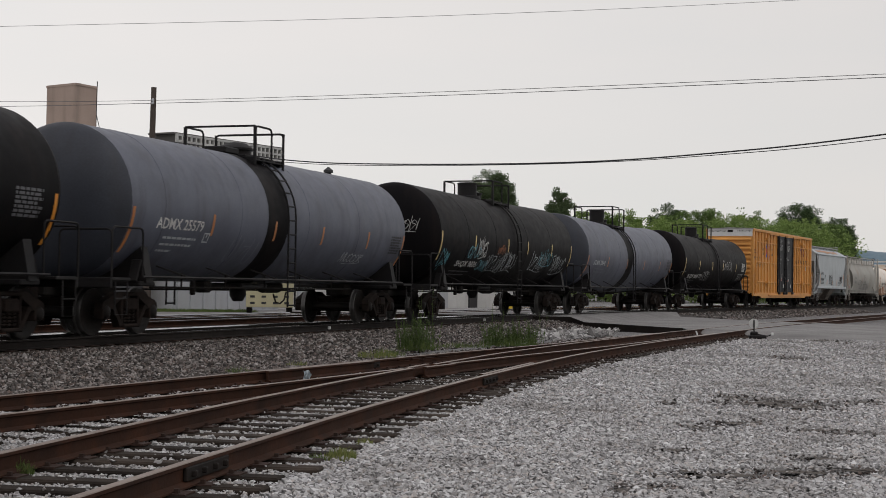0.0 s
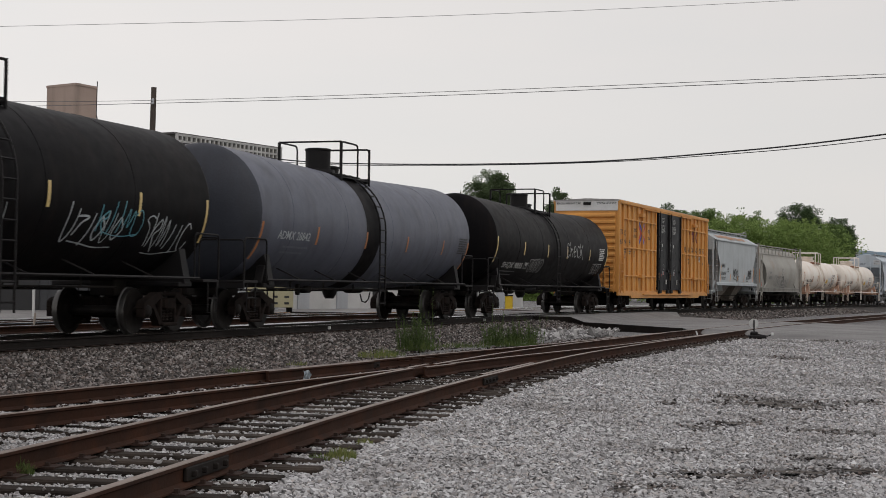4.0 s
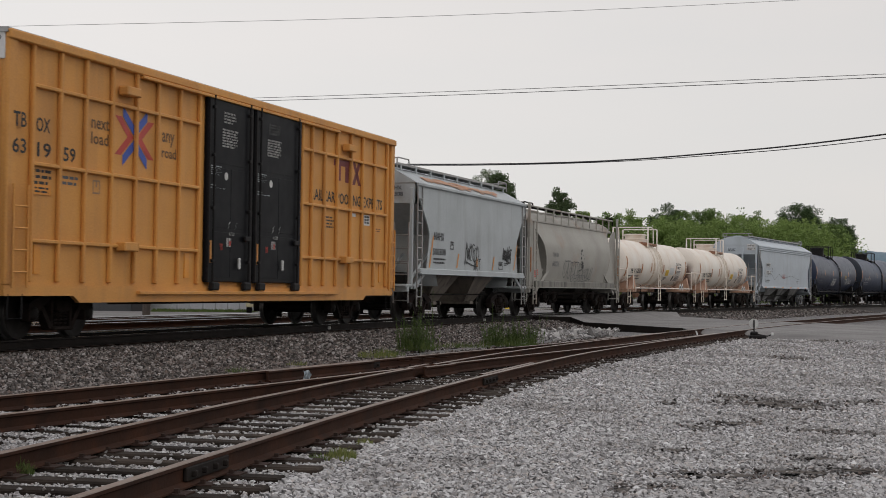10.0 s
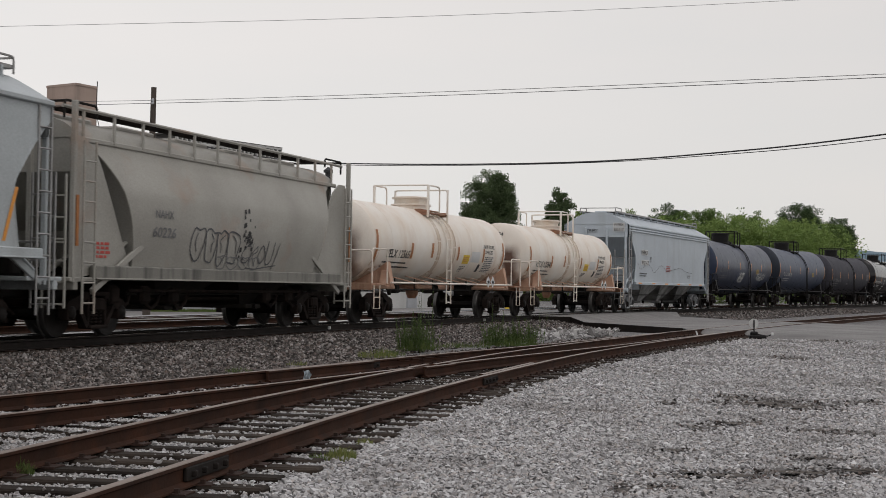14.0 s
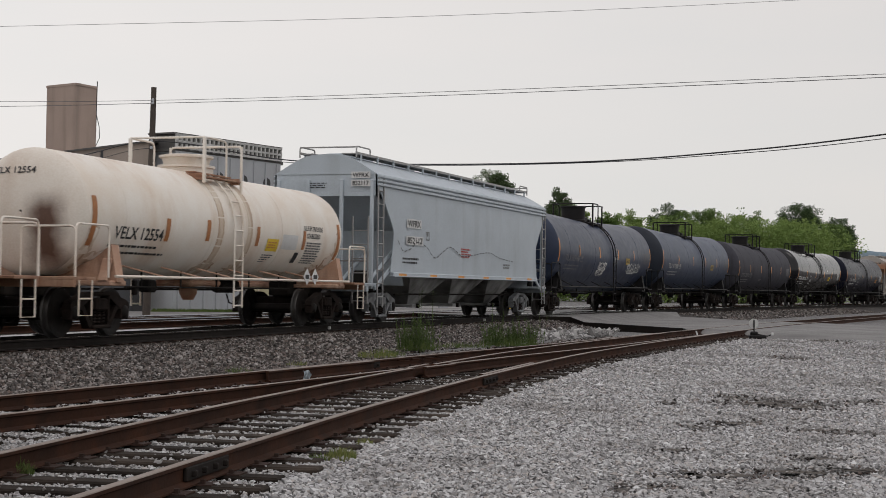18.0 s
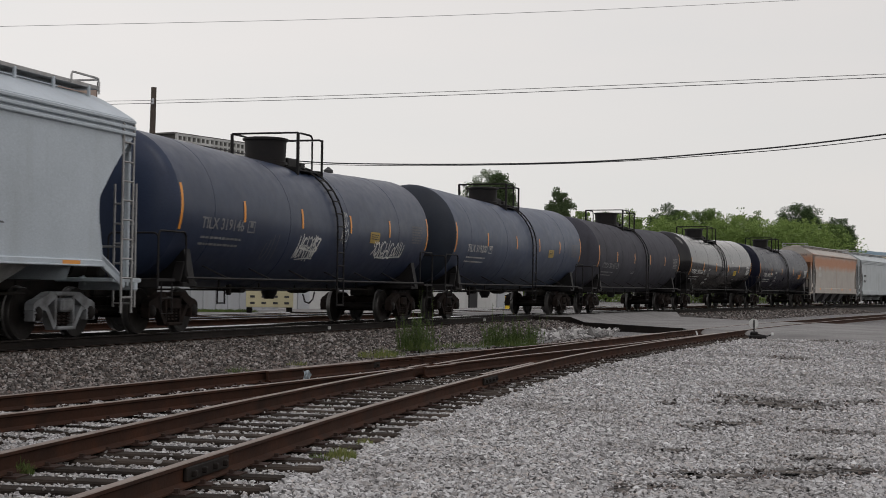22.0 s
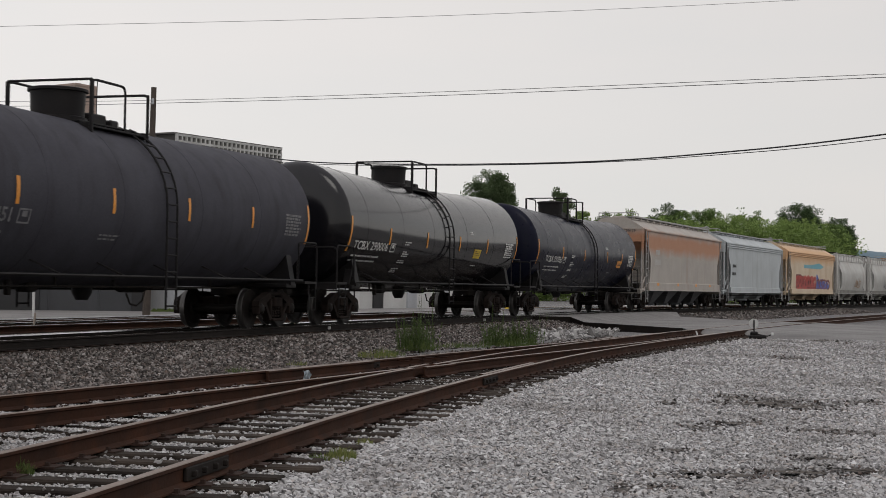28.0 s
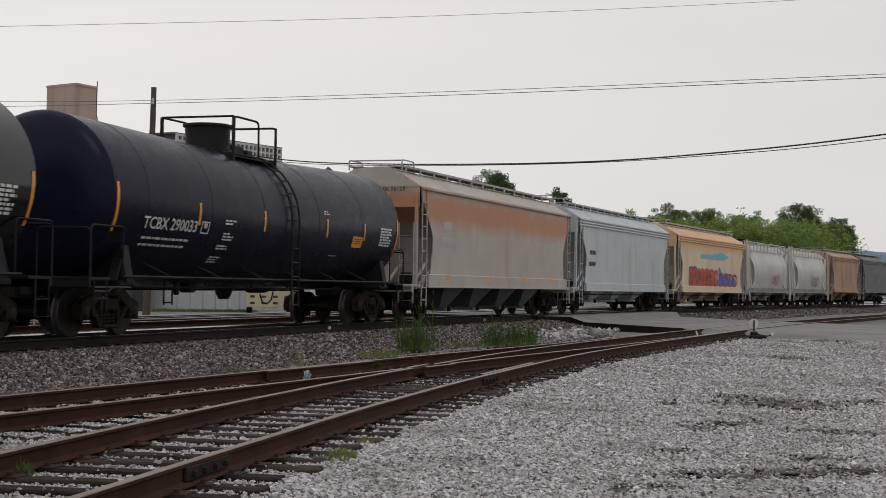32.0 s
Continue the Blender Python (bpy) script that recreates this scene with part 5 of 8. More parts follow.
        data_panel(c, 6.3, w0 + 0.4, pl, ink if i > 1 else "hop_dark", 50 + i, 0.9)
        part("stencil_frame", frame_patch(pl, u1 + 0.2, u1 + 0.55, foot - 0.02, foot + 0.24), ink, c)
        if i >= 3:
            lettering(c, num[5:], -0.75, -0.15, 3.35, 0.14, "chalk", head_face(1.59, 2.655, 7.75))
            u, w = u1 + 1.15, foot + 0.32
            for n, ln in enumerate(((0.5, 0.35), (0.3, 0.5, 0.45), (0.45, 0.5), (0.5, 0.4, 0.45))):
                bars(c, u + (0.1, 0.1, 0.0, -0.05)[n], w, ln, pl, ink, 0.035, 0.03, 30 + n + i)
                w -= 0.28
            bars(c, 3.0, w0 - 0.45, [0.5], pl, ink, 0.03, 0.03, 95)
            bars(c, 2.3, w0 + 0.65, [0.25, 0.35], pl, ink, 0.03, 0.03, 96)
        if i == 2:
            bars(c, -1.9, -0.9, [0.7, 0.6], pl, ink, 0.035, 0.04, 97)
        if i >= 2:
            part("placard", Mb().add([pl(7.1, -1.5), pl(7.24, -1.3), pl(7.1, -1.1), pl(6.96, -1.3)], [(0, 1, 2, 3)]), "red", c, "red diamond hazard placard", smooth=0)
            part("placard_mark", Mb().add([pl(7.1 + a, b, 0.014) for a, b in ((-0.09, -1.35), (0.09, -1.35), (0.09, -1.25), (-0.09, -1.25))], [(0, 1, 2, 3)]), "white", c, smooth=0)
        if i == 0:
            scrawl(c, -3.5, -0.95, 0.75, 0.5, pl, "hop_dark", 41, 3, 0.03)
            scrawl(c, -1.75, -0.72, 1.3, 0.3, pl, "chalk", 42, 8, 0.045)
            scrawl(c, -1.75, -0.98, 1.2, 0.28, pl, "chalk", 45, 8, 0.045)
            scrawl(c, 0.95, -0.1, 0.35, 0.4, pl, "spray_white", 43, 3, 0.035)
            scrawl(c, 0.9, -0.5, 0.4, 0.35, pl, "spray_white", 46, 3, 0.035)
            scrawl(c, 3.3, -0.74, 2.4, 0.36, pl, "chalk", 44, 11, 0.045)
            scrawl(c, 3.6, -0.9, 0.9, 0.2, pl, "chalk", 47, 4, 0.035)


def frame_patch(pl, u0, u1, w0, w1, t=0.03):
    mb = Mb()
    for a, b, c, d in ((u0, u1, w0, w0 + t), (u0, u1, w1 - t, w1), (u0, u0 + t, w0, w1), (u1 - t, u1, w0, w1), (u0 + 0.1, u1 - 0.1, w0 + 0.12, w0 + 0.22)):
        patch(mb, a, b, c, d, pl, 1, 1)
    return mb


def box_car():
    car = thing("box_car", "yellow boxcar with black double plug doors and white end band", "boxcar")
    L, W, z0, z1 = 18.7, 1.47, 0.95, 5.05
    h = L / 2
    flat = lambda y: (lambda u, w: (u, y, w))
    for sg in (-1, 1):
        part("side_wall", Mb().box((0, sg * (W - 0.03), (z0 + z1) / 2), (L, 0.06, z1 - z0)), "yellow", car)
    part("roof", Mb().prism([(-W - 0.06, z1), (W + 0.06, z1), (W + 0.06, z1 + 0.06), (0, z1 + 0.13), (-W - 0.06, z1 + 0.08)], "x", -h - 0.05, h + 0.05), "galv", car, "low-pitched galvanised roof")
    for k in range(15):
        part("roof_seam", Mb().prism([(-W + 0.12, z1 + 0.05), (W - 0.12, z1 + 0.05), (W - 0.12, z1 + 0.09), (0, z1 + 0.12), (-W + 0.12, z1 + 0.08)], "x", -h + 0.6 + k * 1.25 - 0.03, -h + 0.6 + k * 1.25 + 0.03), "galv", car)
    part("underfloor", Mb().box((0, 0, z0 + 0.02), (L - 0.1, 2 * W - 0.14, 0.1)), "under", car)
    posts = (-8.61, -7.76, -6.94, -6.03, -5.14, -4.3, -3.39, -2.55, 2.82, 3.45, 4.26, 5.09, 6.06, 6.9, 7.84, 8.8)
    for sg in (-1, 1):
        part("roof_rail", Mb().box((0, sg * (W + 0.06), z1 - 0.02), (L + 0.04, 0.12, 0.16), cut=0.02), "yellow", car)
        part("side_sill", Mb().prism([(sg * x, z) for x, z in ((-h, z0), (-h, z0 - 0.18), (-h + 2.1, z0 - 0.18), (-h + 2.3, z0 - 0.3), (h - 2.3, z0 - 0.3), (h - 2.1, z0 - 0.18), (h, z0 - 0.18), (h, z0))][::sg], "y", sg * (W + 0.02) - 0.04, sg * (W + 0.02) + 0.04), "yellow", car)
        for x in posts:
            part("side_post", Mb().box((x, sg * (W + 0.045), (z0 + z1) / 2), (0.075, 0.09, z1 - z0 - 0.1), cut=0.02), "yellow", car)
        for x in (-h + 0.12, h - 0.12):
            part("corner_post", Mb().box((x, sg * (W + 0.03), (z0 + z1) / 2), (0.26, 0.1, z1 - z0), cut=0.02), "yellow", car)
        for z in (1.69, 2.98, 4.29):
            for a, b in ((-8.6, -2.5), (2.8, 8.8)):
                part("side_belt", Mb().box(((a + b) / 2, sg * (W + 0.04), z), (b - a, 0.08, 0.07), cut=0.015), "yellow", car)
        # the pair of black doors
        for k, (a, b) in enumerate(((-2.25, -0.1), (0.05, 2.6))):
            d = part("plug_door", Mb().box(((a + b) / 2, sg * (W + 0.05), 3.02), (b - a, 0.1, 3.93), cut=0.02), "door_black", car, "black plug door")
            for x in (a + 0.2, b - 0.2):
                part("door_rod", Mb().tube([(x, sg * (W + 0.15), 1.02), (x, sg * (W + 0.15), 4.95)], 0.026, 6), "black", d)
                for z in (1.5, 2.6, 3.7, 4.7):
                    part("rod_guide", Mb().box((x, sg * (W + 0.14), z), (0.1, 0.07, 0.07), cut=0.012), "black", d)
            # pressed panels: a tall one on top, two pairs below
            mid_x = (a + b) / 2
            for x0, x1, z0p, z1p in ((a + 0.32, b - 0.32, 3.55, 4.88), (a + 0.32, mid_x - 0.03, 2.2, 3.46), (mid_x + 0.03, b - 0.32, 2.2, 3.46), (a + 0.32, mid_x - 0.03, 1.15, 2.11), (mid_x + 0.03, b - 0.32, 1.15, 2.11)):
                part("door_panel", Mb().box(((x0 + x1) / 2, sg * (W + 0.098), (z0p + z1p) / 2), (x1 - x0, 0.014, z1p - z0p), cut=0.006), "door_black", d)
            for x in (a + 0.06, b - 0.06):
                part("door_edge", Mb().box((x, sg * (W + 0.11), 3.0), (0.09, 0.04, 3.9), cut=0.012), "black", d)
            face = flat(sg * (W + 0.105))
            bars(car, a + 0.72, 4.66, [0.55, 0.6, 0.58, 0.4], face, "chalk", 0.04, 0.025, k + 3, "door_notice")
            bars(car, a + 0.65, 4.3, [0.75, 0.7, 0.72, 0.75, 0.7, 0.74, 0.6], face, "chalk", 0.038, 0.02, k + 5, "door_notice")
            bars(car, a + 0.12, 3.49, [0.5, 0.45, 0.3, 0.5, 0.42], face, "hop_grey", 0.022, 0.02, k + 7, "door_notice")
            bars(car, a + 0.12, 3.09, [0.3, 0.7], face, "hop_grey", 0.022, 0.03, k + 9, "door_notice")
            part("round_label", Mb().lathe([(sg * (W + 0.1), 0.085), (sg * (W + 0.108), 0.085)], 16, "y", (a + 0.86, 0, 3.3)), "chalk", d, "round white label")
            lettering(car, "ASD", a + 1.0, a + 1.3, 2.05, 0.07, "chalk", face)
            for x in (a + 0.95, a + 1.3):
                part("warning_mark", Mb().add([face(x, 2.18), face(x + 0.1, 2.24), face(x + 0.06, 2.26), face(x + 0.16, 2.36), face(x + 0.04, 2.29), face(x + 0.08, 2.27)], [(0, 1, 2, 3, 4, 5)]), "chalk", d, "white lightning mark", smooth=0)
            part("warning_label", patch(Mb(), a + 0.92, a + 1.16, 1.81, 2.0, face, 1, 1), "white", d, "red and white warning label")
            part("label_stripe", patch(Mb(), a + 1.05, a + 1.13, 1.83, 1.94, flat(sg * (W + 0.108)), 1, 1), "red", d)
            part("red_tag", patch(Mb(), a + 0.62, a + 0.75, 1.73, 1.87, face, 1, 1), "red", d, "small red tag")
            part("reflector_stripe", patch(Mb(), a + 0.08, a + 0.24, 1.46, 1.92, flat(sg * (W + 0.108)), 1, 1), "marker", d, "amber reflective stripe")
            part("door_latch", Mb().box((a + 1.45, sg * (W + 0.16), 1.46), (0.07, 0.05, 0.24), cut=0.015), "white", d, "white door handle")
            part("door_latch", Mb().box((b - 0.3, sg * (W + 0.16), 2.0), (0.3, 0.06, 0.12), cut=0.02), "black", d)
            for x in (a + 0.3, b - 0.3):
                part("door_roller", Mb().box((x, sg * (W + 0.14), 0.97), (0.34, 0.12, 0.18), cut=0.03), "black", d)
        part("door_track", Mb().box((0.0, sg * (W + 0.1), 0.83), (10.1, 0.1, 0.07), cut=0.01), "yellow", car)
        part("door_track", Mb().box((0.0, sg * (W + 0.1), z1 - 0.14), (10.1, 0.1, 0.06), cut=0.01), "yellow", car)
        for x, z in ((-5.55, 4.56), (-5.55, 1.68), (5.75, 4.56), (5.65, 1.68)):
            st = part("door_stop", Mb().box((x, sg * (W + 0.13), z), (0.5, 0.2, 0.17), cut=0.02), "yellow", car)
            part("rubber_pad", Mb().box((x - (0.26 if x > 0 else -0.26), sg * (W + 0.13), z), (0.05, 0.2, 0.17), cut=0.01), "yellow", st)
        for x0 in (-h + 0.12, h - 0.5):
            part("side_ladder", ladder_mb(x0 + 0.2, [(sg * (W + 0.14), 2.6), (sg * (W + 0.14), 0.9)], 0.42, 0.36), "yellow", car)
            part("stirrup", Mb().tube([(x0, sg * (W + 0.05), 0.8), (x0, sg * (W + 0.05), 0.4), (x0 + 0.4, sg * (W + 0.05), 0.4), (x0 + 0.4, sg * (W + 0.05), 0.8)], 0.018, 5), "black", car)
    # ends: corrugated below, white band on top
    for sg in (-1, 1):
        part("end_wall", Mb().box((sg * (h - 0.03), 0, (z0 + z1) / 2), (0.06, 2 * W - 0.14, z1 - z0)), "yellow", car)
        for k in range(12):
            z = 1.04 + k * 0.295
            part("end_rib", Mb().prism([(sg * h, z), (sg * (h + 0.09), z + 0.06), (sg * (h + 0.09), z + 0.15), (sg * h, z + 0.22)], "y", -W + 0.12, W - 0.12), "yellow", car)
        part("end_band", Mb().box((sg * (h + 0.015), 0, 4.86), (0.03, 2 * W, 0.48), cut=0.01), "white", car, "white high-clearance band")
        part("end_ladder", ladder_mb(0, [(0, 2.5), (0, 0.9)], 0.42, 0.36), "yellow", car, m=Matrix.Translation((sg * (h + 0.2), -1.15, 0)) @ Matrix.Rotation(math.pi / 2, 4, "Z"))
        part("brake_platform", Mb().box((sg * (h + 0.3), 0, 1.0), (0.5, 1.6, 0.05), cut=0.01), "galv", car)
        part("draft_sill", Mb().box((sg * (h - 0.1), 0, 0.85), (1.5, 0.5, 0.34), cut=0.03), "under", car)
        truck(car, sg * 6.9)
    part("brake_wheel", Mb().lathe([(-h - 0.3, 0.02), (-h - 0.32, 0.24), (-h - 0.28, 0.26), (-h - 0.27, 0.05)], 16, "x", (0, 0.55, 2.2)), "black", car)
    part("centre_sill", Mb().box((0, 0, 0.8), (L - 1, 0.6, 0.3), cut=0.03), "under", car)
    for y in (-0.9, 0.9):
        part("brake_rod", Mb().tube([(-5, y, 0.62), (5, y, 0.62)], 0.025, 5), "under", car)
    for x in (-3, -1.5, 0, 1.5, 3):
        part("cross_bearer", Mb().box((x, 0, 0.76), (0.1, 2.6, 0.2)), "under", car)
    couplers(car, h + 0.75)
    # writing
    near, mid = flat(-W - 0.088), flat(-W - 0.006)
    for body, u0, u1, w, cap, pl in (("TB", -9.22, -8.84, 3.55, 0.24, near), ("OX", -8.43, -8.01, 3.54, 0.24, mid), ("63", -9.24, -8.84, 3.12, 0.24, near), ("19", -8.39, -7.97, 3.12, 0.24, mid), ("59", -7.58, -7.19, 3.11, 0.24, mid),
                                     ("next", -6.68, -6.06, 3.78, 0.19, mid), ("load", -6.68, -6.08, 3.5, 0.21, mid), ("any", -4.06, -3.55, 3.79, 0.18, mid), ("road", -4.06, -3.47, 3.48, 0.2, mid)):
        lettering(car, body, u0, u1, w, cap, "brown_ink" if body.islower() else "ink", pl)
    # emblem: four chevrons that meet in an X, red at the sides, blue above and below
    cx, cz = -5.12, 3.74
    for mname, pts, off in (("red", ((-0.62, 0.36), (-0.16, 0.0), (-0.62, -0.36)), 0.006), ("red", ((0.62, 0.36), (0.16, 0.0), (0.62, -0.36)), 0.006),
                            ("blue", ((-0.46, 0.46), (0.0, 0.1), (0.46, 0.46)), 0.01), ("blue", ((-0.46, -0.46), (0.0, -0.1), (0.46, -0.46)), 0.01)):
        t = 0.115 if mname == "red" else 0.1
        (x0, y0), (x1, y1), (x2, y2) = pts
        d = (t, 0.0) if mname == "red" else (0.0, t)
        s = (1 if x0 < 0 else -1) if mname == "red" else (-1 if y0 > 0 else 1)
        ring = [(x0 - d[0], y0 - d[1]), (x1 - d[0], y1 - d[1]), (x2 - d[0], y2 - d[1]), (x2 + d[0], y2 + d[1]), (x1 + d[0], y1 + d[1]), (x0 + d[0], y0 + d[1])]
        part("emblem", Mb().add([(cx + a, -W - off, cz + c2) for a, c2 in ring], [(0, 1, 4, 5), (1, 2, 3, 4)]), mname, car, "red chevron" if mname == "red" else "blue chevron", smooth=0)
    lettering(car, "RAILCAR POOLING EXPERTS", 3.51, 8.55, 3.12, 0.27, "ink", mid)
    for pts in (((4.95, 4.22), (6.2, 4.26), (6.2, 4.1), (4.95, 4.06)), ((5.2, 4.07), (5.45, 4.08), (5.45, 3.7), (5.2, 3.7)), ((5.75, 4.08), (6.0, 4.09), (6.0, 3.68), (5.75, 3.68)), ((6.25, 4.26), (6.45, 4.26), (6.9, 3.66), (6.7, 3.66)), ((6.68, 4.28), (6.88, 4.28), (6.45, 3.66), (6.25, 3.66))):
        part("emblem", Mb().add([mid(u, w) for u, w in pts], [(0, 1, 2, 3)]), "maroon", car, "maroon painted mark", smooth=0)
    part("white_plate", patch(Mb(), 7.15, 7.6, 2.64, 2.92, mid, 1, 1), "white", car, "white plate with dark print")
    bars(car, 7.19, 2.89, [0.36, 0.36, 0.36], flat(-W - 0.01), "ink", 0.05, 0.025, 53)
    part("amber_label", patch(Mb(), 7.98, 8.48, 2.48, 2.62, mid, 1, 1), "marker", car, "amber notice label")
    bars(car, 8.02, 2.59, [0.4, 0.4], flat(-W - 0.01), "ink", 0.025, 0.03, 54)
    part("small_plate", patch(Mb(), 6.28, 6.55, 2.83, 2.92, mid, 1, 1), "white", car, "small white plate")
    bars(car, -8.55, 2.9, [0.6, 0.6, 0.5], mid, "ink", 0.05, 0.05, 51)
    bars(car, 4.4, 2.75, [0.5, 0.6, 0.5, 0.6], mid, "ink", 0.04, 0.04, 52)
    part("notice_plate", Mb().box((-8.25, -W - 0.01, 2.56), (0.55, 0.02, 0.17)), "marker", car, "amber notice plate")
    bars(car, -8.47, 2.6, [0.42, 0.42], flat(-W - 0.024), "ink", 0.03, 0.03, 55)
    bars(car, -7.6, 2.85, [0.5, 0.45], mid, "hop_dark", 0.05, 0.05, 56)
    part("stencil_frame", frame_patch(mid, -6.6, -6.35, 2.6, 2.85), "hop_brown", car)
    for x in (-8.35, -2.95, 2.72, 8.44):
        part("reflector_stripe", Mb().box((x, -W - 0.01, 1.38), (0.2, 0.02, 0.5)), "marker", car, "amber reflective stripe")
    endp = lambda u, w: (-h - 0.035, -u, w)
    lettering(car, "EXCESS HEIGHT CAR", -1.4, -0.27, 4.91, 0.09, "ink", endp)
    lettering(car, "TBOX 631959", 0.47, 1.4, 4.91, 0.1, "ink", endp)
    part("vent_cover", Mb().box((-h - 0.05, -0.03, 4.95), (0.06, 0.35, 0.13), cut=0.01), "black", car)
    CARS.append((car, 108.27, 6.9))


def hopper_car(centre, label, paint, L=16.0, roof_z=4.2, half=8.9, trucks=7.2, bays=3, indent=1.15, sill=(1.15, 1.45), under_mat=None, shape="flat", crown=0.42, chute_z=0.55, edge_mat=None, sill_cut=1.0, chord=True, chute_at=None, truck_mat="truck"):
    """Covered hopper: full-length top, end sheets sloping in, side sheets with hollowed edges, a side sill, and chutes below."""
    car = thing("hopper_car", label, "hopper car", "covered hoppers in the train")
    h = L / 2
    W = 1.55
    um = under_mat or paint
    zs0 = sill[1]
    rnd_top = shape == "round"

    def cut_in(z):
        """How far the side sheet's edge stands in from the end at height z."""
        t = min(max((z - zs0) / (roof_z - zs0), 0.0), 1.0)
        if rnd_top:
            return indent * (1 - t) ** 0.45
        if t > 0.88:
            return 0.0
        return indent * min(1.0, (0.88 - t) / 0.45) ** 0.8 * (0.85 + 0.15 * min(1, t / 0.3))

    def y_at(z):
        t = (z - zs0) / (roof_z - zs0)
        if rnd_top:
            return W * (0.88 + 0.12 * math.sin(math.pi * min(t * 1.1, 1.0)) - 0.2 * max(0, t - 0.6) ** 1.2 * 2.0)
        return W - 0.03 * abs(t - 0.5)

    zz = [zs0 + (roof_z - zs0) * k / 22 for k in range(23)]
    for sg in (-1, 1):
        rows = [[(-h + cut_in(z) + (2 * h - 2 * cut_in(z)) * k / 16, sg * y_at(z), z) for k in range(17)][::-sg] for z in zz]
        part("side_sheet", Mb().grid(rows), paint, car, "side sheet with hollowed end edges")
        # rolled lip along each hollowed edge
        for e in (-1, 1):
            part("sheet_lip", Mb().tube([(e * (h - cut_in(z)), sg * (y_at(z) - 0.01), z) for z in zz if cut_in(z) > 0.02], 0.022, 5), paint, car)
        if rnd_top:
            part("top_chord", Mb().box((0, sg * (y_at(roof_z) + 0.01), roof_z - 0.02), (L + 0.3, 0.08, 0.1), cut=0.02), edge_mat or paint, car)
        elif chord:
            for k in range(3):
                part("top_chord", Mb().box((0, sg * (W + 0.012), roof_z - 0.06 - k * 0.115), (L - 0.04, 0.06, 0.075), cut=0.02), paint, car)
        else:
            part("top_chord", Mb().box((0, sg * (W + 0.01), roof_z - 0.04), (L - 0.04, 0.08, 0.1), cut=0.02), edge_mat or paint, car, "roof edge stained with rust" if edge_mat else "")
        part("side_sill", Mb().box((0, sg * (W - 0.02 if not rnd_top else W * 0.93), (sill[0] + sill[1]) / 2), (L - 2 * sill_cut, 0.14, sill[1] - sill[0]), cut=0.02), "hop_sill" if rnd_top else paint, car)
        part("sill_flange", Mb().box((0, sg * (W + 0.03 if not rnd_top else W * 0.93 + 0.05), sill[0] + 0.02), (L - 2 * sill_cut, 0.1, 0.03), cut=0.006), paint, car)
    # arched roof
    yr = y_at(roof_z)
    arc = [(yr * math.cos(a), roof_z + crown * math.sin(a)) for a in [math.pi * k / 14 for k in range(15)]]
    if not rnd_top:
        # straight slopes up to a rounded ridge
        half_arc = [(yr, 0.0), (yr - 0.05, 0.06), (1.2, 0.36), (0.88, 0.68), (0.66, 0.86), (0.4, 0.96), (0.18, 0.99)]
        arc = [(y, roof_z + crown * k) for y, k in half_arc] + [(0.0, roof_z + crown)] + [(-y, roof_z + crown * k) for y, k in half_arc[::-1]]
    part("roof", Mb().grid([[(x, y, z) for y, z in arc] for x in (-h, -h / 2, 0, h / 2, h)]).add([(-h, y, z) for y, z in arc], [tuple(range(15))]).add([(h, y, z) for y, z in arc], [tuple(range(15))[::-1]]), paint, car, "arched roof")
    for k in range(5):
        x = -h + L * (k + 0.5) / 5
        part("roof_hatch", Mb().box((x, 0, roof_z + crown + 0.02), (L / 5 * 0.62, 0.6, 0.12), cut=0.03), paint, car)
    top = roof_z + crown + (0.11 if rnd_top else 0.02)
    if rnd_top:
        # rail on posts along both roof edges, boards on the ridge
        for sg in (-1, 1):
            part("roof_rail", Mb().tube([(-h - 0.5, sg * 1.2, roof_z + 0.51), (h + 0.5, sg * 1.2, roof_z + 0.51)], 0.035, 6), paint, car)
            for k in range(12):
                x = -h + 0.2 + (L - 0.4) * k / 11
                part("rail_post", Mb().box((x, sg * 1.2, roof_z + 0.25), (0.06, 0.05, 0.55), cut=0.008), paint, car)
            part("running_board", Mb().box((0, sg * 0.62, top), (L - 0.3, 0.4, 0.035), cut=0.008), "truck", car, "rusty grated roof walkway")
            for e in (-1, 1):
                x = e * (h + 0.45)
                part("corner_post", Mb().box((x, sg * 1.42, (roof_z + 0.6) / 2 + 0.5), (0.1, 0.1, roof_z - 0.4), cut=0.015), paint, car)
                plate = [(x - e * 0.05, 1.06)] + [(e * (h - cut_in(z) * (0.62 + 0.34 * (1 - k / 10))), max(z, 1.06)) for k, z in enumerate([zs0 + (roof_z - zs0) * q / 10 for q in range(11)])] + [(x - e * 0.05, roof_z)]
                part("corner_plate", Mb().prism(plate, "y", sg * 1.33 - 0.02, sg * 1.33 + 0.02), paint, car, "flat corner plate beside the hollow of the side")
                part("roof_railing", Mb().tube(rounded([(x, sg * 1.2, roof_z + 0.3), (x, sg * 1.2, roof_z + 0.62), (x - e * 1.1, sg * 1.2, roof_z + 0.62), (x - e * 1.1, sg * 1.2, roof_z + 0.4)], 0.1), 0.025, 5), "under", car)
        for e in (-1, 1):
            part("roof_railing", Mb().tube([(e * (h + 0.45), -1.2, roof_z + 0.6), (e * (h + 0.45), 1.2, roof_z + 0.6)], 0.025, 5), "under", car)
    else:
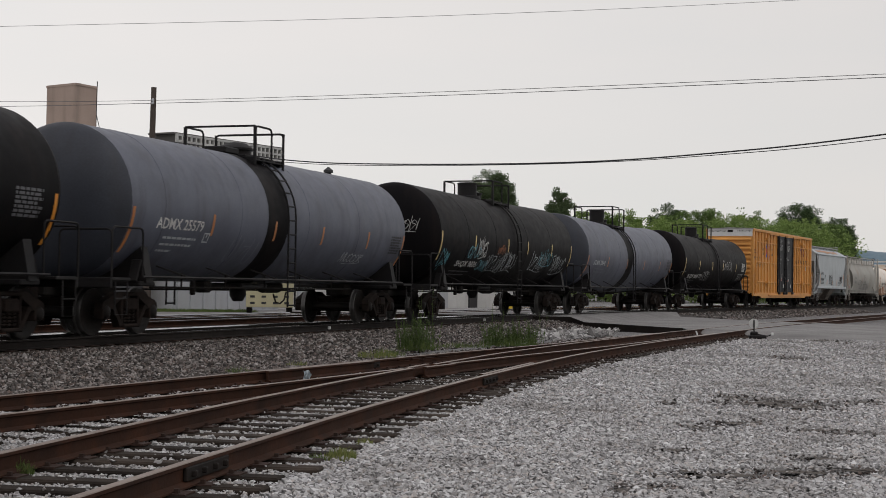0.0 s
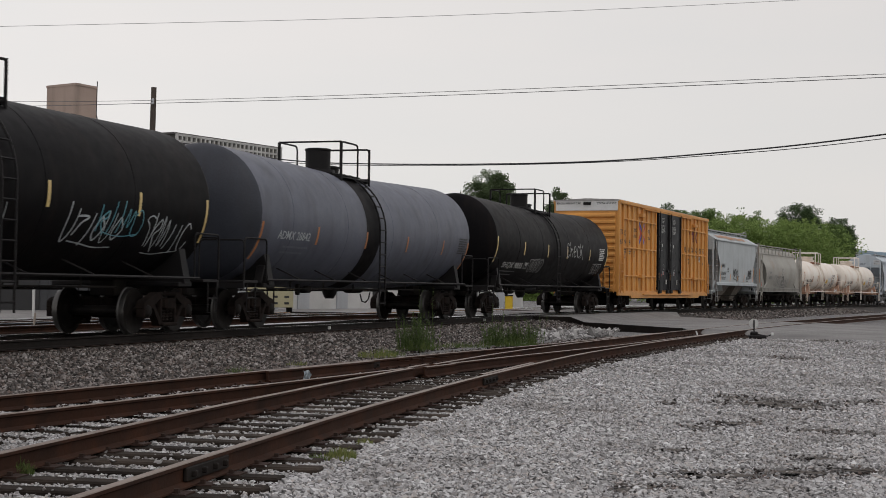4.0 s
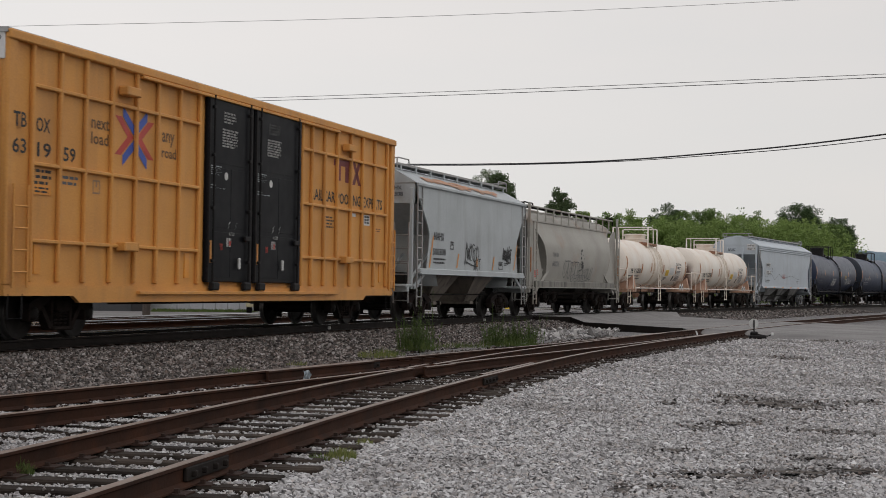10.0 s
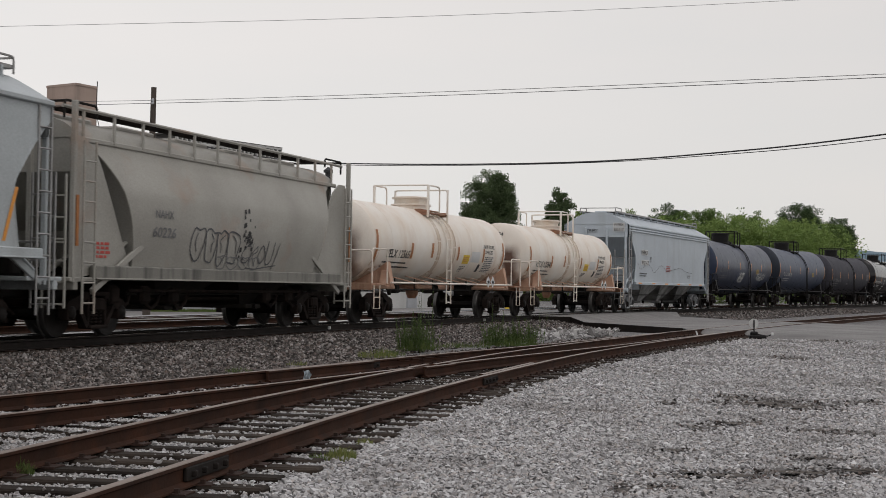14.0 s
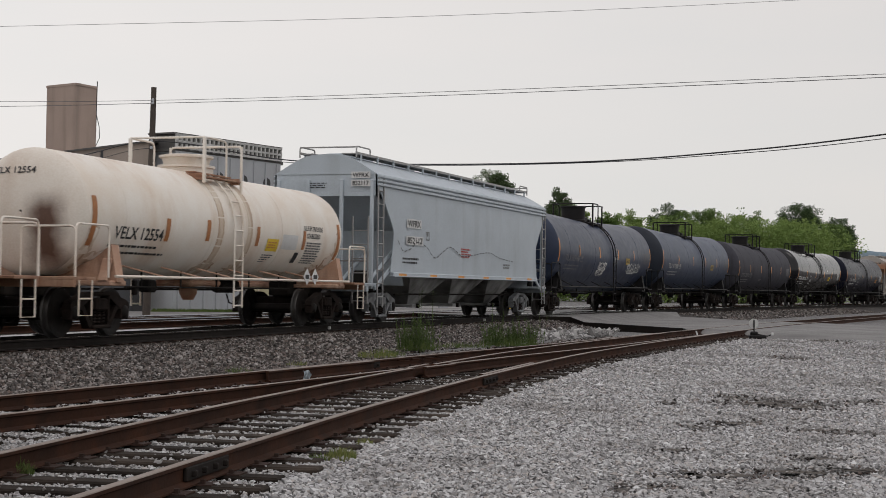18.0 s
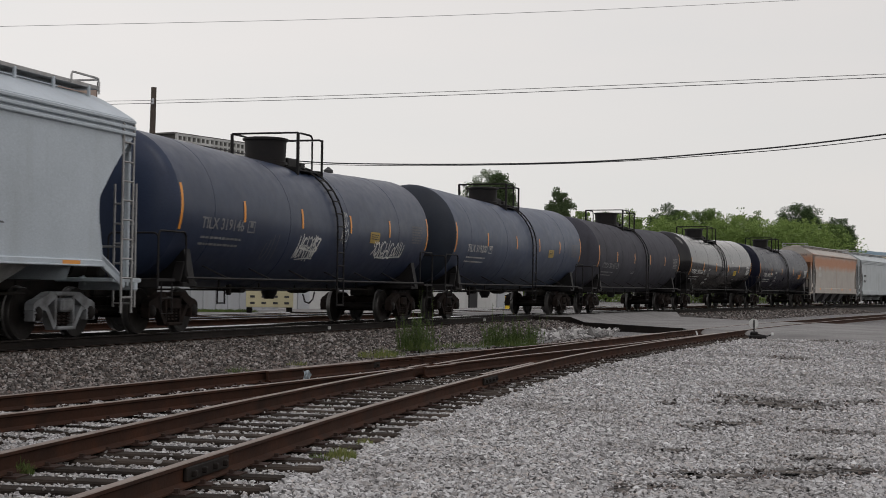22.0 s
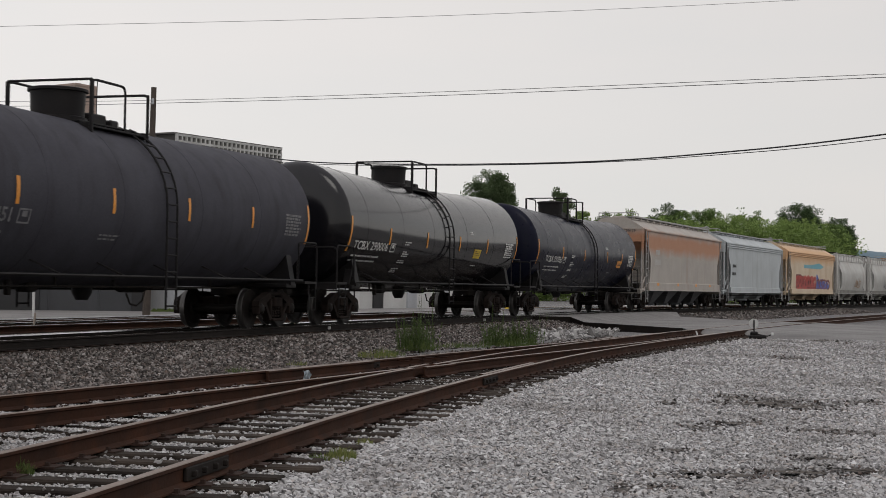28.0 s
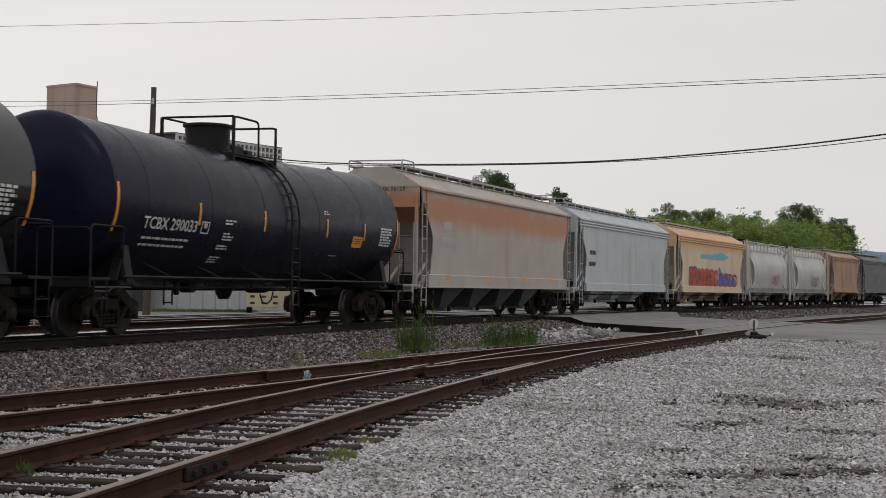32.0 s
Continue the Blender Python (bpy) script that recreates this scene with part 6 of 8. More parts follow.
        for sg in (-1, 1):
            part("running_board", Mb().box((0, sg * 0.62, top), (L - 0.3, 0.42, 0.035), cut=0.008), "galv", car, "grated roof walkway")
            part("board_edge", Mb().box((0, sg * 0.83, top + 0.02), (L - 0.3, 0.03, 0.07), cut=0.005), "galv", car)
            n = max(9, int(L / 1.15))
            for k in range(n):
                x = -h + 0.5 + (L - 1.0) * k / (n - 1)
                part("board_bracket", Mb().box((x, sg * 0.84, top - 0.13), (0.06, 0.05, 0.3), cut=0.008), paint, car)
    for sg in (-1, 1):
        x = sg * (h - 0.15)
        if not rnd_top:
            for y in (-0.85, 0.85):
                part("roof_railing", Mb().tube(rounded([(x, y, top - 0.1), (x, y, top + 0.2), (x - sg * 1.0, y, top + 0.2), (x - sg * 1.0, y, top)], 0.1), 0.022, 5), "galv", car)
            part("roof_railing", Mb().tube([(x, -0.85, top + 0.18), (x, 0.85, top + 0.18)], 0.022, 5), "galv", car)
        # end sheet: upright at the top, then sloping in towards the chutes
        if rnd_top:
            prof = [(h, roof_z), (h, roof_z - 0.62), (h - indent * 0.6, roof_z - 1.3), (h - indent - 0.55, roof_z - 2.2), (h - indent - 1.0, 1.35), (h - indent - 1.0, 1.05)]
        else:
            prof = [(h, roof_z), (h, roof_z - 0.6)] + [(h - cut_in(z) - 0.06 - 0.95 * min(0.7, max(0.0, roof_z - 0.75 - z)) - 0.2 * max(0.0, roof_z - 1.45 - z), z) for z in [roof_z - 0.7 - (roof_z - 2.0) * k / 8 for k in range(9)]] + [(h - indent - 0.95, 1.05)]
        rows = [[(sg * x - sg * 0.02, -yr + 0.05 + (2 * yr - 0.1) * k / 4, z) for k in range(5)] for x, z in prof]
        if rnd_top:
            bulk = [[(sg * (h - cut_in(z) - 0.03), (y_at(z) - 0.03) * k / 4, z) for k in range(-4, 5)] for z in zz]
            part("end_bulkhead", Mb().grid(bulk if sg < 0 else [r[::-1] for r in bulk]), paint, car, "curved end bulkhead between the side sheets")
        part("end_sheet", Mb().grid(rows if sg > 0 else [r[::-1] for r in rows]), paint, car, "end sheet sloping in to the chutes")
        hp = h + (0.4 if rnd_top else 0.02)
        for y in ((-0.5, 0.5) if rnd_top else (-1.4, -0.5, 0.5, 1.4)):
            part("end_post", Mb().box((sg * hp, y, (roof_z - 0.3 + 1.1) / 2), (0.09, 0.1, roof_z - 0.3 - 1.1 + 0.3), cut=0.015), paint, car)
        for y in (-1.3, -0.5, 0.5, 1.3):
            part("end_strut", Mb().tube([(sg * (h - 0.05), y, 1.15), (sg * (h - indent - 0.5), y, 2.0)], 0.05, 6), paint, car)
        for y in (-1.44, 1.44):
            part("corner_brace", Mb().box((sg * (h - indent * 0.62), y, 1.28), (indent * 1.15, 0.06, 0.12), Matrix.Rotation(sg * 0.45, 3, "Y"), cut=0.01), paint, car)
        part("end_platform", Mb().box((sg * h, 0, 1.06), (1.1, 2.9, 0.08), cut=0.015), paint, car)
        part("end_sill", Mb().box((sg * (h + 0.35), 0, 0.98), (0.14, 2.9, 0.22), cut=0.02), paint, car)
        part("draft_sill", Mb().box((sg * (h - 0.6), 0, 0.88), (2.6, 0.5, 0.34), cut=0.03), "under", car)
        part("brake_cylinder", Mb().lathe([(0.0, 0.04), (0.02, 0.17), (0.5, 0.17), (0.52, 0.04)], 12, "x", (sg * (h - 0.9) - 0.26, -0.8, 1.28)), "under", car)
        part("brake_valve", Mb().box((sg * (h - 0.35), -0.95, 1.28), (0.3, 0.34, 0.34), cut=0.04), "under", car)
        lm = paint if rnd_top else "galv"
        for y in (-1.56, 1.56):
            part("side_ladder", ladder_mb(sg * (hp - 0.27), [(y, roof_z - 0.1), (y, 0.45)], 0.4, 0.36), lm, car)
        part("end_ladder", ladder_mb(0, [(0, 2.9), (0, 0.55)], 0.45, 0.38), lm, car, m=Matrix.Translation((sg * (hp + 0.3), -1.2, 0)) @ Matrix.Rotation(math.pi / 2, 4, "Z"))
        part("grab_iron", Mb().tube(rounded([(sg * (hp + 0.3), -1.4, 1.7), (sg * (hp + 0.3), 1.4, 1.7)]), 0.02, 5), lm, car)
        truck(car, sg * trucks, truck_mat)
    # chutes
    span = 2 * (trucks - 1.35)
    for k in range(bays):
        c = chute_at[k] if chute_at else -span / 2 + span * (k + 0.5) / bays
        w = span / bays
        a, b = (1.1, 0.5) if chute_at else (w * 0.48, 0.3)
        t, bt = sill[1] - 0.02, chute_z
        vs = [(c - a, -1.42, t), (c + a, -1.42, t), (c + a, 1.42, t), (c - a, 1.42, t), (c - b, -0.75, bt), (c + b, -0.75, bt), (c + b, 0.75, bt), (c - b, 0.75, bt)]
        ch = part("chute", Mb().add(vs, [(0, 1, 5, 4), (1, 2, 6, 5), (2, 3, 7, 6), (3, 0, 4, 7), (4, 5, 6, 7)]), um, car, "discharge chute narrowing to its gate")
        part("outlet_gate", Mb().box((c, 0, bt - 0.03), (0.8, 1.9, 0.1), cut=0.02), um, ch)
        for y in (-0.98, 0.98):
            part("gate_crank", Mb().lathe([(y - 0.05, 0.07), (y + 0.05, 0.07)], 8, "y", (c, 0, bt - 0.03)), "under", ch)
    part("centre_sill", Mb().box((0, 0, 1.0), (L - 2, 0.45, 0.3), cut=0.03), "under", car)
    part("brake_rod", Mb().tube([(-trucks + 1.2, -1.0, 0.8), (trucks - 1.2, -1.0, 0.8)], 0.025, 5), "under", car)
    couplers(car, half)
    CARS.append((car, centre, trucks))
    place = lambda u, w: (u, -(y_at(w) + 0.012), w)
    return car, place


def ribbon(pts, place, thick):
    """A painted line through points of a side."""
    return Mb().grid(stroke(spline(pts, 0.12), place, thick))


def dashes(pts, place, thick):
    """A dashed painted line through points of a side."""
    mb, way = Mb(), spline(pts, 0.06)
    for k in range(0, len(way) - 3, 5):
        mb.grid(stroke(way[k:k + 4], place, thick))
    return mb


def stripe(car, place, u0, w0, u1, w1, mname="marker", wide=0.1):
    part("reflector_stripe", patch(Mb(), u0 - wide / 2, u0 + wide / 2, w0, w1, place, 1, 4, lean=u1 - u0), mname, car, "amber reflective stripe")


def letters_block(car, place, u, w, widths, height, mname, thick, seed):
    """Large outlined graffiti shapes, one closed wobbling loop after another."""
    rnd = random.Random(seed)
    for wd in widths:
        pts = []
        for k in range(13):
            a = 2 * math.pi * k / 12
            r = rnd.uniform(0.82, 1.12) if k < 12 else 0
            pts.append((u + wd / 2 + wd * 0.52 * r * math.cos(a), w + height / 2 * (1 + r * math.sin(a)) + 0.12 * height * math.cos(2 * a)) if k < 12 else pts[0])
        part("graffiti", ribbon(pts, place, thick), mname, car, "outlined sprayed letter shape", smooth=0)
        inner = [(u + wd * rnd.uniform(0.25, 0.75), w + height * f) for f in (0.25, 0.45, 0.6, 0.78)]
        part("graffiti", ribbon(inner, place, thick * 0.8), mname, car, smooth=0)
        u += wd * 0.98


def hopper_cars():
    c, pl = hopper_car(125.2, "light grey covered hopper with rust-stained roof edge and sprayed tags", "hop_grey", L=11.4, roof_z=4.07, half=6.65, trucks=4.1, bays=2, sill=(1.39, 1.57), indent=1.14, crown=0.55, under_mat="hop_sand", chord=False, sill_cut=0.3, chute_at=(-2.1, 1.6))
    lettering(c, "NAHX", -4.18, -3.26, 2.45, 0.23, "ink", pl)
    lettering(c, "500308", -4.26, -3.09, 2.0, 0.2, "ink", pl)
    bars(c, -4.2, 1.9, [1.1, 1.0], pl, "ink", 0.05, 0.06, 61)
    rnd = random.Random(12)
    slope = lambda a, t: (a, -1.51 + t * 0.85, 4.075 + 0.036 + t * 0.85 * 0.575)
    for k in range(58):
        part("rust_stain", blotch(Mb(), rnd.uniform(-4.2, 3.2), rnd.uniform(0.14, 0.48), rnd.uniform(0.2, 0.6), rnd.uniform(0.06, 0.13), lambda a, t: (slope(a, t)[0], slope(a, t)[1], slope(a, t)[2] + 0.0003 * k), 400 + k), "edge_rust", c, "orange rust bleeding over the roof edge")
    lettering(c, "NAHX", 0.6, 1.08, 4.0, 0.12, "ink", lambda u, w: (-5.735, -u, w - 0.14))
    lettering(c, "500308", 0.58, 1.12, 3.82, 0.12, "ink", lambda u, w: (-5.735, -u, w - 0.14))
    for u0, w0, u1, w1 in ((-4.54, 1.6, -4.25, 2.55), (-2.0, 1.63, -1.83, 2.08), (0.05, 1.7, 0.05, 1.98), (1.76, 1.63, 1.92, 2.07), (4.28, 1.66, 4.62, 2.55)):
        stripe(c, pl, u0, w0, u1, w1)
    scrawl(c, -1.28, 2.16, 1.5, 0.62, pl, "ink", 161, 6, 0.035)
    scrawl(c, -1.2, 2.1, 1.3, 0.5, pl, "ink", 162, 5, 0.028)
    scrawl(c, -0.25, 1.77, 0.66, 0.36, pl, "ink", 64, 4, 0.03)
    scrawl(c, 2.92, 2.16, 1.02, 0.48, pl, "ink", 63, 6, 0.045)
    scrawl(c, 2.95, 2.16, 0.95, 0.4, pl, "ink", 163, 5, 0.045)
    part("stencil_frame", frame_patch(pl, -2.68, -2.35, 2.2, 2.45), "ink", c)
    part("stencil_frame", frame_patch(pl, 2.45, 2.93, 1.66, 1.93), "ink", c)
    c, pl = hopper_car(138.5, "dirty old grey covered hopper with rounded sides and rust patches", "hop_dirty", L=12.4, roof_z=3.62, half=7.1, trucks=5.2, bays=2, sill=(1.06, 1.32), shape="round", crown=0.45, indent=1.75, sill_cut=0.2, under_mat="under")
    lettering(c, "NAHX", -3.9, -3.15, 2.28, 0.16, "hop_dark2", pl)
    lettering(c, "60226", -3.95, -3.0, 1.91, 0.2, "hop_dark2", pl)
    bars(c, -5.75, 1.75, [0.5, 0.45, 0.5, 0.4], lambda u, w: (u, -1.358, w), "red", 0.05, 0.03, 65)
    letters_block(c, pl, -2.3, 1.5, (0.62, 0.55, 0.55, 0.6), 0.72, "hop_dark", 0.035, 67)
    scrawl(c, 0.2, 1.72, 2.0, 0.5, pl, "hop_dark", 69, 5, 0.035)
    rnd = random.Random(5)
    for k in range(26):
        u, w, r = 0.25 + rnd.gauss(0, 0.16), 2.05 + rnd.gauss(0, 0.25), rnd.uniform(0.03, 0.07)
        part("graffiti", Mb().add([pl(u - r, w - r), pl(u + r, w - r * 0.6), pl(u + r * 0.7, w + r), pl(u - r * 0.8, w + r * 0.8)], [(0, 1, 2, 3)]), "ink", c, "sprayed black blot", smooth=0)
    letters_block(c, pl, -1.0, 1.36, (0.5, 0.6, 0.6, 0.5), 0.28, "hop_dark2", 0.025, 68)
    for y, z in ((-1.15, 0.86), (-0.8, 0.7)):
        part("brake_rod", Mb().tube([(-4.2, y, z), (4.2, y, z)], 0.03, 5), "truck", c)
    for x in (-4.6, -3.4, -2.2, 2.4, 3.7):
        part("valve_body", Mb().box((x, -0.95, 0.78), (0.4, 0.35, 0.36), cut=0.06), "truck", c)
        part("valve_pipe", Mb().tube([(x + 0.1, -1.0, 0.62), (x + 0.35, -1.02, 0.5), (x + 0.65, -1.0, 0.62), (x + 0.8, -1.0, 0.9)], 0.035, 6), "truck", c)
    for e in (-1, 1):
        part("reflector_stripe", Mb().box((e * 6.62, -1.49, 2.1), (0.08, 0.02, 0.9)), "tape_rust", c, "faded orange reflective strip")
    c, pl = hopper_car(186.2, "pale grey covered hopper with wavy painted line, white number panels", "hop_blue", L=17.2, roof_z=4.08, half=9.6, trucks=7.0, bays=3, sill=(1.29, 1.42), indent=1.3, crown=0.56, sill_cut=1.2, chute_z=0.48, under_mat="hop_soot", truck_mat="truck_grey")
    over = lambda u, w: (u, -1.58, w)
    for u0, u1, w0, w1, body in ((-6.35, -5.14, 2.71, 2.97, "WFRX"), (-6.39, -4.97, 2.23, 2.48, "852117")):
        part("number_panel", patch(Mb(), u0, u1, w0, w1, lambda u, w: (u, -1.573, w), 1, 1), "white", c, "white number panel")
        lettering(c, body, u0 + 0.08, u1 - 0.08, w0 + 0.035, w1 - w0 - 0.07, "ink", over)
    bars(c, -6.6, 1.85, [1.3, 1.2], pl, "ink", 0.05, 0.06, 71)
    part("stencil_frame", frame_patch(pl, -4.7, -4.4, 2.4, 2.65), "hop_dark2", c)
    bars(c, -1.39, 2.26, [0.9, 0.7, 1.0, 0.8], pl, "red", 0.045, 0.035, 72)
    bars(c, 3.2, 1.85, [0.8, 0.7], pl, "hop_dark2", 0.05, 0.05, 72)
    part("painted_line", dashes(((-7.07, 2.32), (-6.65, 2.04), (-6.0, 2.12), (-5.51, 2.31), (-4.7, 2.2), (-3.96, 1.9), (-3.2, 2.1), (-2.47, 2.26), (-1.4, 2.02), (-0.44, 2.05), (0.5, 2.14), (1.58, 2.19), (2.6, 2.05), (4.3, 1.95)), over, 0.032), "hop_dark", c, "thin dashed wavy painted line", smooth=0)
    for k in range(6):
        part("reflector_stripe", patch(Mb(), -7.0 + k * 2.6, -6.4 + k * 2.6, 1.31, 1.39, lambda u, w: (u, -1.605, w), 1, 1), "marker", c, "amber reflective strip")
    for w0, body in ((3.96, "WFRX"), (3.74, "852117")):
        part("number_panel", patch(Mb(), 0.8, 1.36, w0, w0 + 0.18, lambda u, w: (-8.67, -u, w), 1, 1), "white", c, "white number panel")
        lettering(c, body, 0.84, 1.32, w0 + 0.03, 0.12, "ink", lambda u, w: (-8.68, -u, w))
    bars(c, -0.5, 3.85, [0.55, 0.5, 0.55], lambda u, w: (-8.63, -u, w), "ink", 0.03, 0.03, 99)
    c, pl = hopper_car(295.85, "tan covered hopper with a broad rust stain under its roof", "hop_tan", L=17.1, roof_z=3.98, half=9.25, trucks=7.2, bays=4, sill=(1.0, 1.41), indent=1.05, crown=0.6, under_mat="hop_dark", sill_cut=0.6, chute_z=0.35, chord=False)
    bars(c, -6.6, 3.03, [0.8], pl, "hop_white", 0.23, 0.1, 73)
    bars(c, -6.7, 2.56, [1.1], pl, "hop_white", 0.26, 0.1, 74)
    lettering(c, "BLHX 56128", 0.05, 1.05, 3.86, 0.13, "ink", lambda u, w: (-8.6, -u, w))
    for u in (-6.27, -2.13, 1.97, 5.37):
        part("reflector_stripe", patch(Mb(), u - 0.2, u + 0.2, 1.26, 1.4, lambda u, w: (u, -1.605, w), 1, 1), "marker", c, "amber reflective patch")
    c, pl = hopper_car(314.05, "pale grey covered hopper with dark stencilled numbers", "hop_grey", L=16.3, roof_z=3.98, half=8.9, trucks=6.9, bays=3, sill=(0.95, 1.3), indent=1.1, crown=0.6)
    bars(c, -6.6, 2.68, [0.9], pl, "ink", 0.18, 0.1, 75)
    bars(c, -6.7, 2.2, [1.0], pl, "ink", 0.18, 0.1, 76)
    c, pl = hopper_car(332.5, "faded orange covered hopper with bright graffiti along its foot", "hop_orange", L=16.6, roof_z=3.98, half=9.1, trucks=7.0, bays=3, sill=(0.95, 1.3), indent=1.1, crown=0.6)
    under = lambda u, w: (u, pl(u, w)[1] + 0.006, w)
    for u0, u1, mname, sd in ((-5.9, 1.1, "maroon", 5), (1.2, 6.0, "blue", 6)):
        rnd = random.Random(sd)
        top = [(u0 + (u1 - u0) * k / 14, 2.2 + rnd.uniform(-0.2, 0.35) - 0.04 * k) for k in range(15)]
        part("graffiti", Mb().grid([[under(u, 1.33) for u, w in top], [under(u, w) for u, w in top]]), mname, c, "solid patch of sprayed colour", smooth=0)
    letters_block(c, pl, -5.8, 1.35, (1.2, 1.1, 1.2, 1.1, 1.1, 1.1), 0.95, "red", 0.2, 77)
    scrawl(c, -5.7, 1.85, 6.6, 0.6, pl, "red", 177, 9, 0.14)
    letters_block(c, pl, 1.26, 1.35, (1.2, 1.3, 1.2, 1.3), 0.75, "maroon", 0.14, 78)
    part("painted_sign", Mb().add([pl(-3.25, 2.85), pl(2.6, 2.85), pl(3.9, 3.05), pl(2.2, 3.3), pl(-0.5, 3.12), pl(-3.25, 3.1)], [(0, 1, 2, 3, 4, 5)]), "spray_blue", c, "faded blue painted shape", smooth=0)
    c, pl = hopper_car(348.6, "chalky white covered hopper with brown scribbles", "hop_white", L=12.0, roof_z=3.75, half=6.8, trucks=4.6, bays=2, sill=(1.0, 1.3), indent=1.5, crown=0.5, shape="round", sill_cut=0.3)
    scrawl(c, 0.5, 1.95, 2.5, 0.6, pl, "hop_brown", 79, 6, 0.08)
    c, pl = hopper_car(362.3, "off-white covered hopper with grey streaks", "hop_white", L=11.8, roof_z=3.75, half=6.75, trucks=4.5, bays=2, sill=(1.0, 1.3), indent=1.5, crown=0.5, shape="round", sill_cut=0.3)
    scrawl(c, 0.0, 1.95, 2.5, 0.6, pl, "hop_dark", 80, 6, 0.06)
    c, pl = hopper_car(375.4, "brown covered hopper with dull weathered paint", "hop_brown", L=11.5, roof_z=4.0, half=6.3, trucks=4.3, bays=2, sill=(1.1, 1.4), indent=1.0, crown=0.5)
    c, pl = hopper_car(388.6, "dark grey covered hopper at the end of the visible train", "hop_dark", L=12.0, roof_z=4.0, half=6.7, trucks=4.5, bays=2, sill=(1.1, 1.4), indent=1.0, crown=0.5)


train()


# ---------------------------------------------------------------- behind the line
def wall_box(mb, a, b, depth, z0, z1, slot=0):
    """An upright block whose front runs in plan from a to b and which goes back by depth."""
    a, b = Vector((*a, 0)), Vector((*b, 0))
    d = (b - a).normalized()
    nrm = Vector((-d.y, d.x, 0)) * depth
    vs = [a, b, b + nrm, a + nrm]
    return mb.add([(v.x, v.y, z0) for v in vs] + [(v.x, v.y, z1) for v in vs], [(3, 2, 1, 0), (4, 5, 6, 7), (0, 1, 5, 4), (1, 2, 6, 5), (2, 3, 7, 6), (3, 0, 4, 7)], slot)


def along(a, b, t, out=0.0):
    a, b = Vector((*a, 0)), Vector((*b, 0))
    d = (b - a).normalized()
    q = a.lerp(b, t) + Vector((d.y, -d.x, 0)) * out
    return q, math.atan2(d.y, d.x)


def far_yard():
    mb = Mb()
    mb.grid([[on_line(s, u, z) for u, z in ((12.0, 0.21), (16, 0.12), (26, 0.08), (45, 0.07), (62, 0.06))] for s in range(-40, 110, 6)])
    tagged(part("pavement", mb, "asphalt", None), "pale worn paving of the works yard behind the tracks", "pavement", kind="structure")


far_yard()


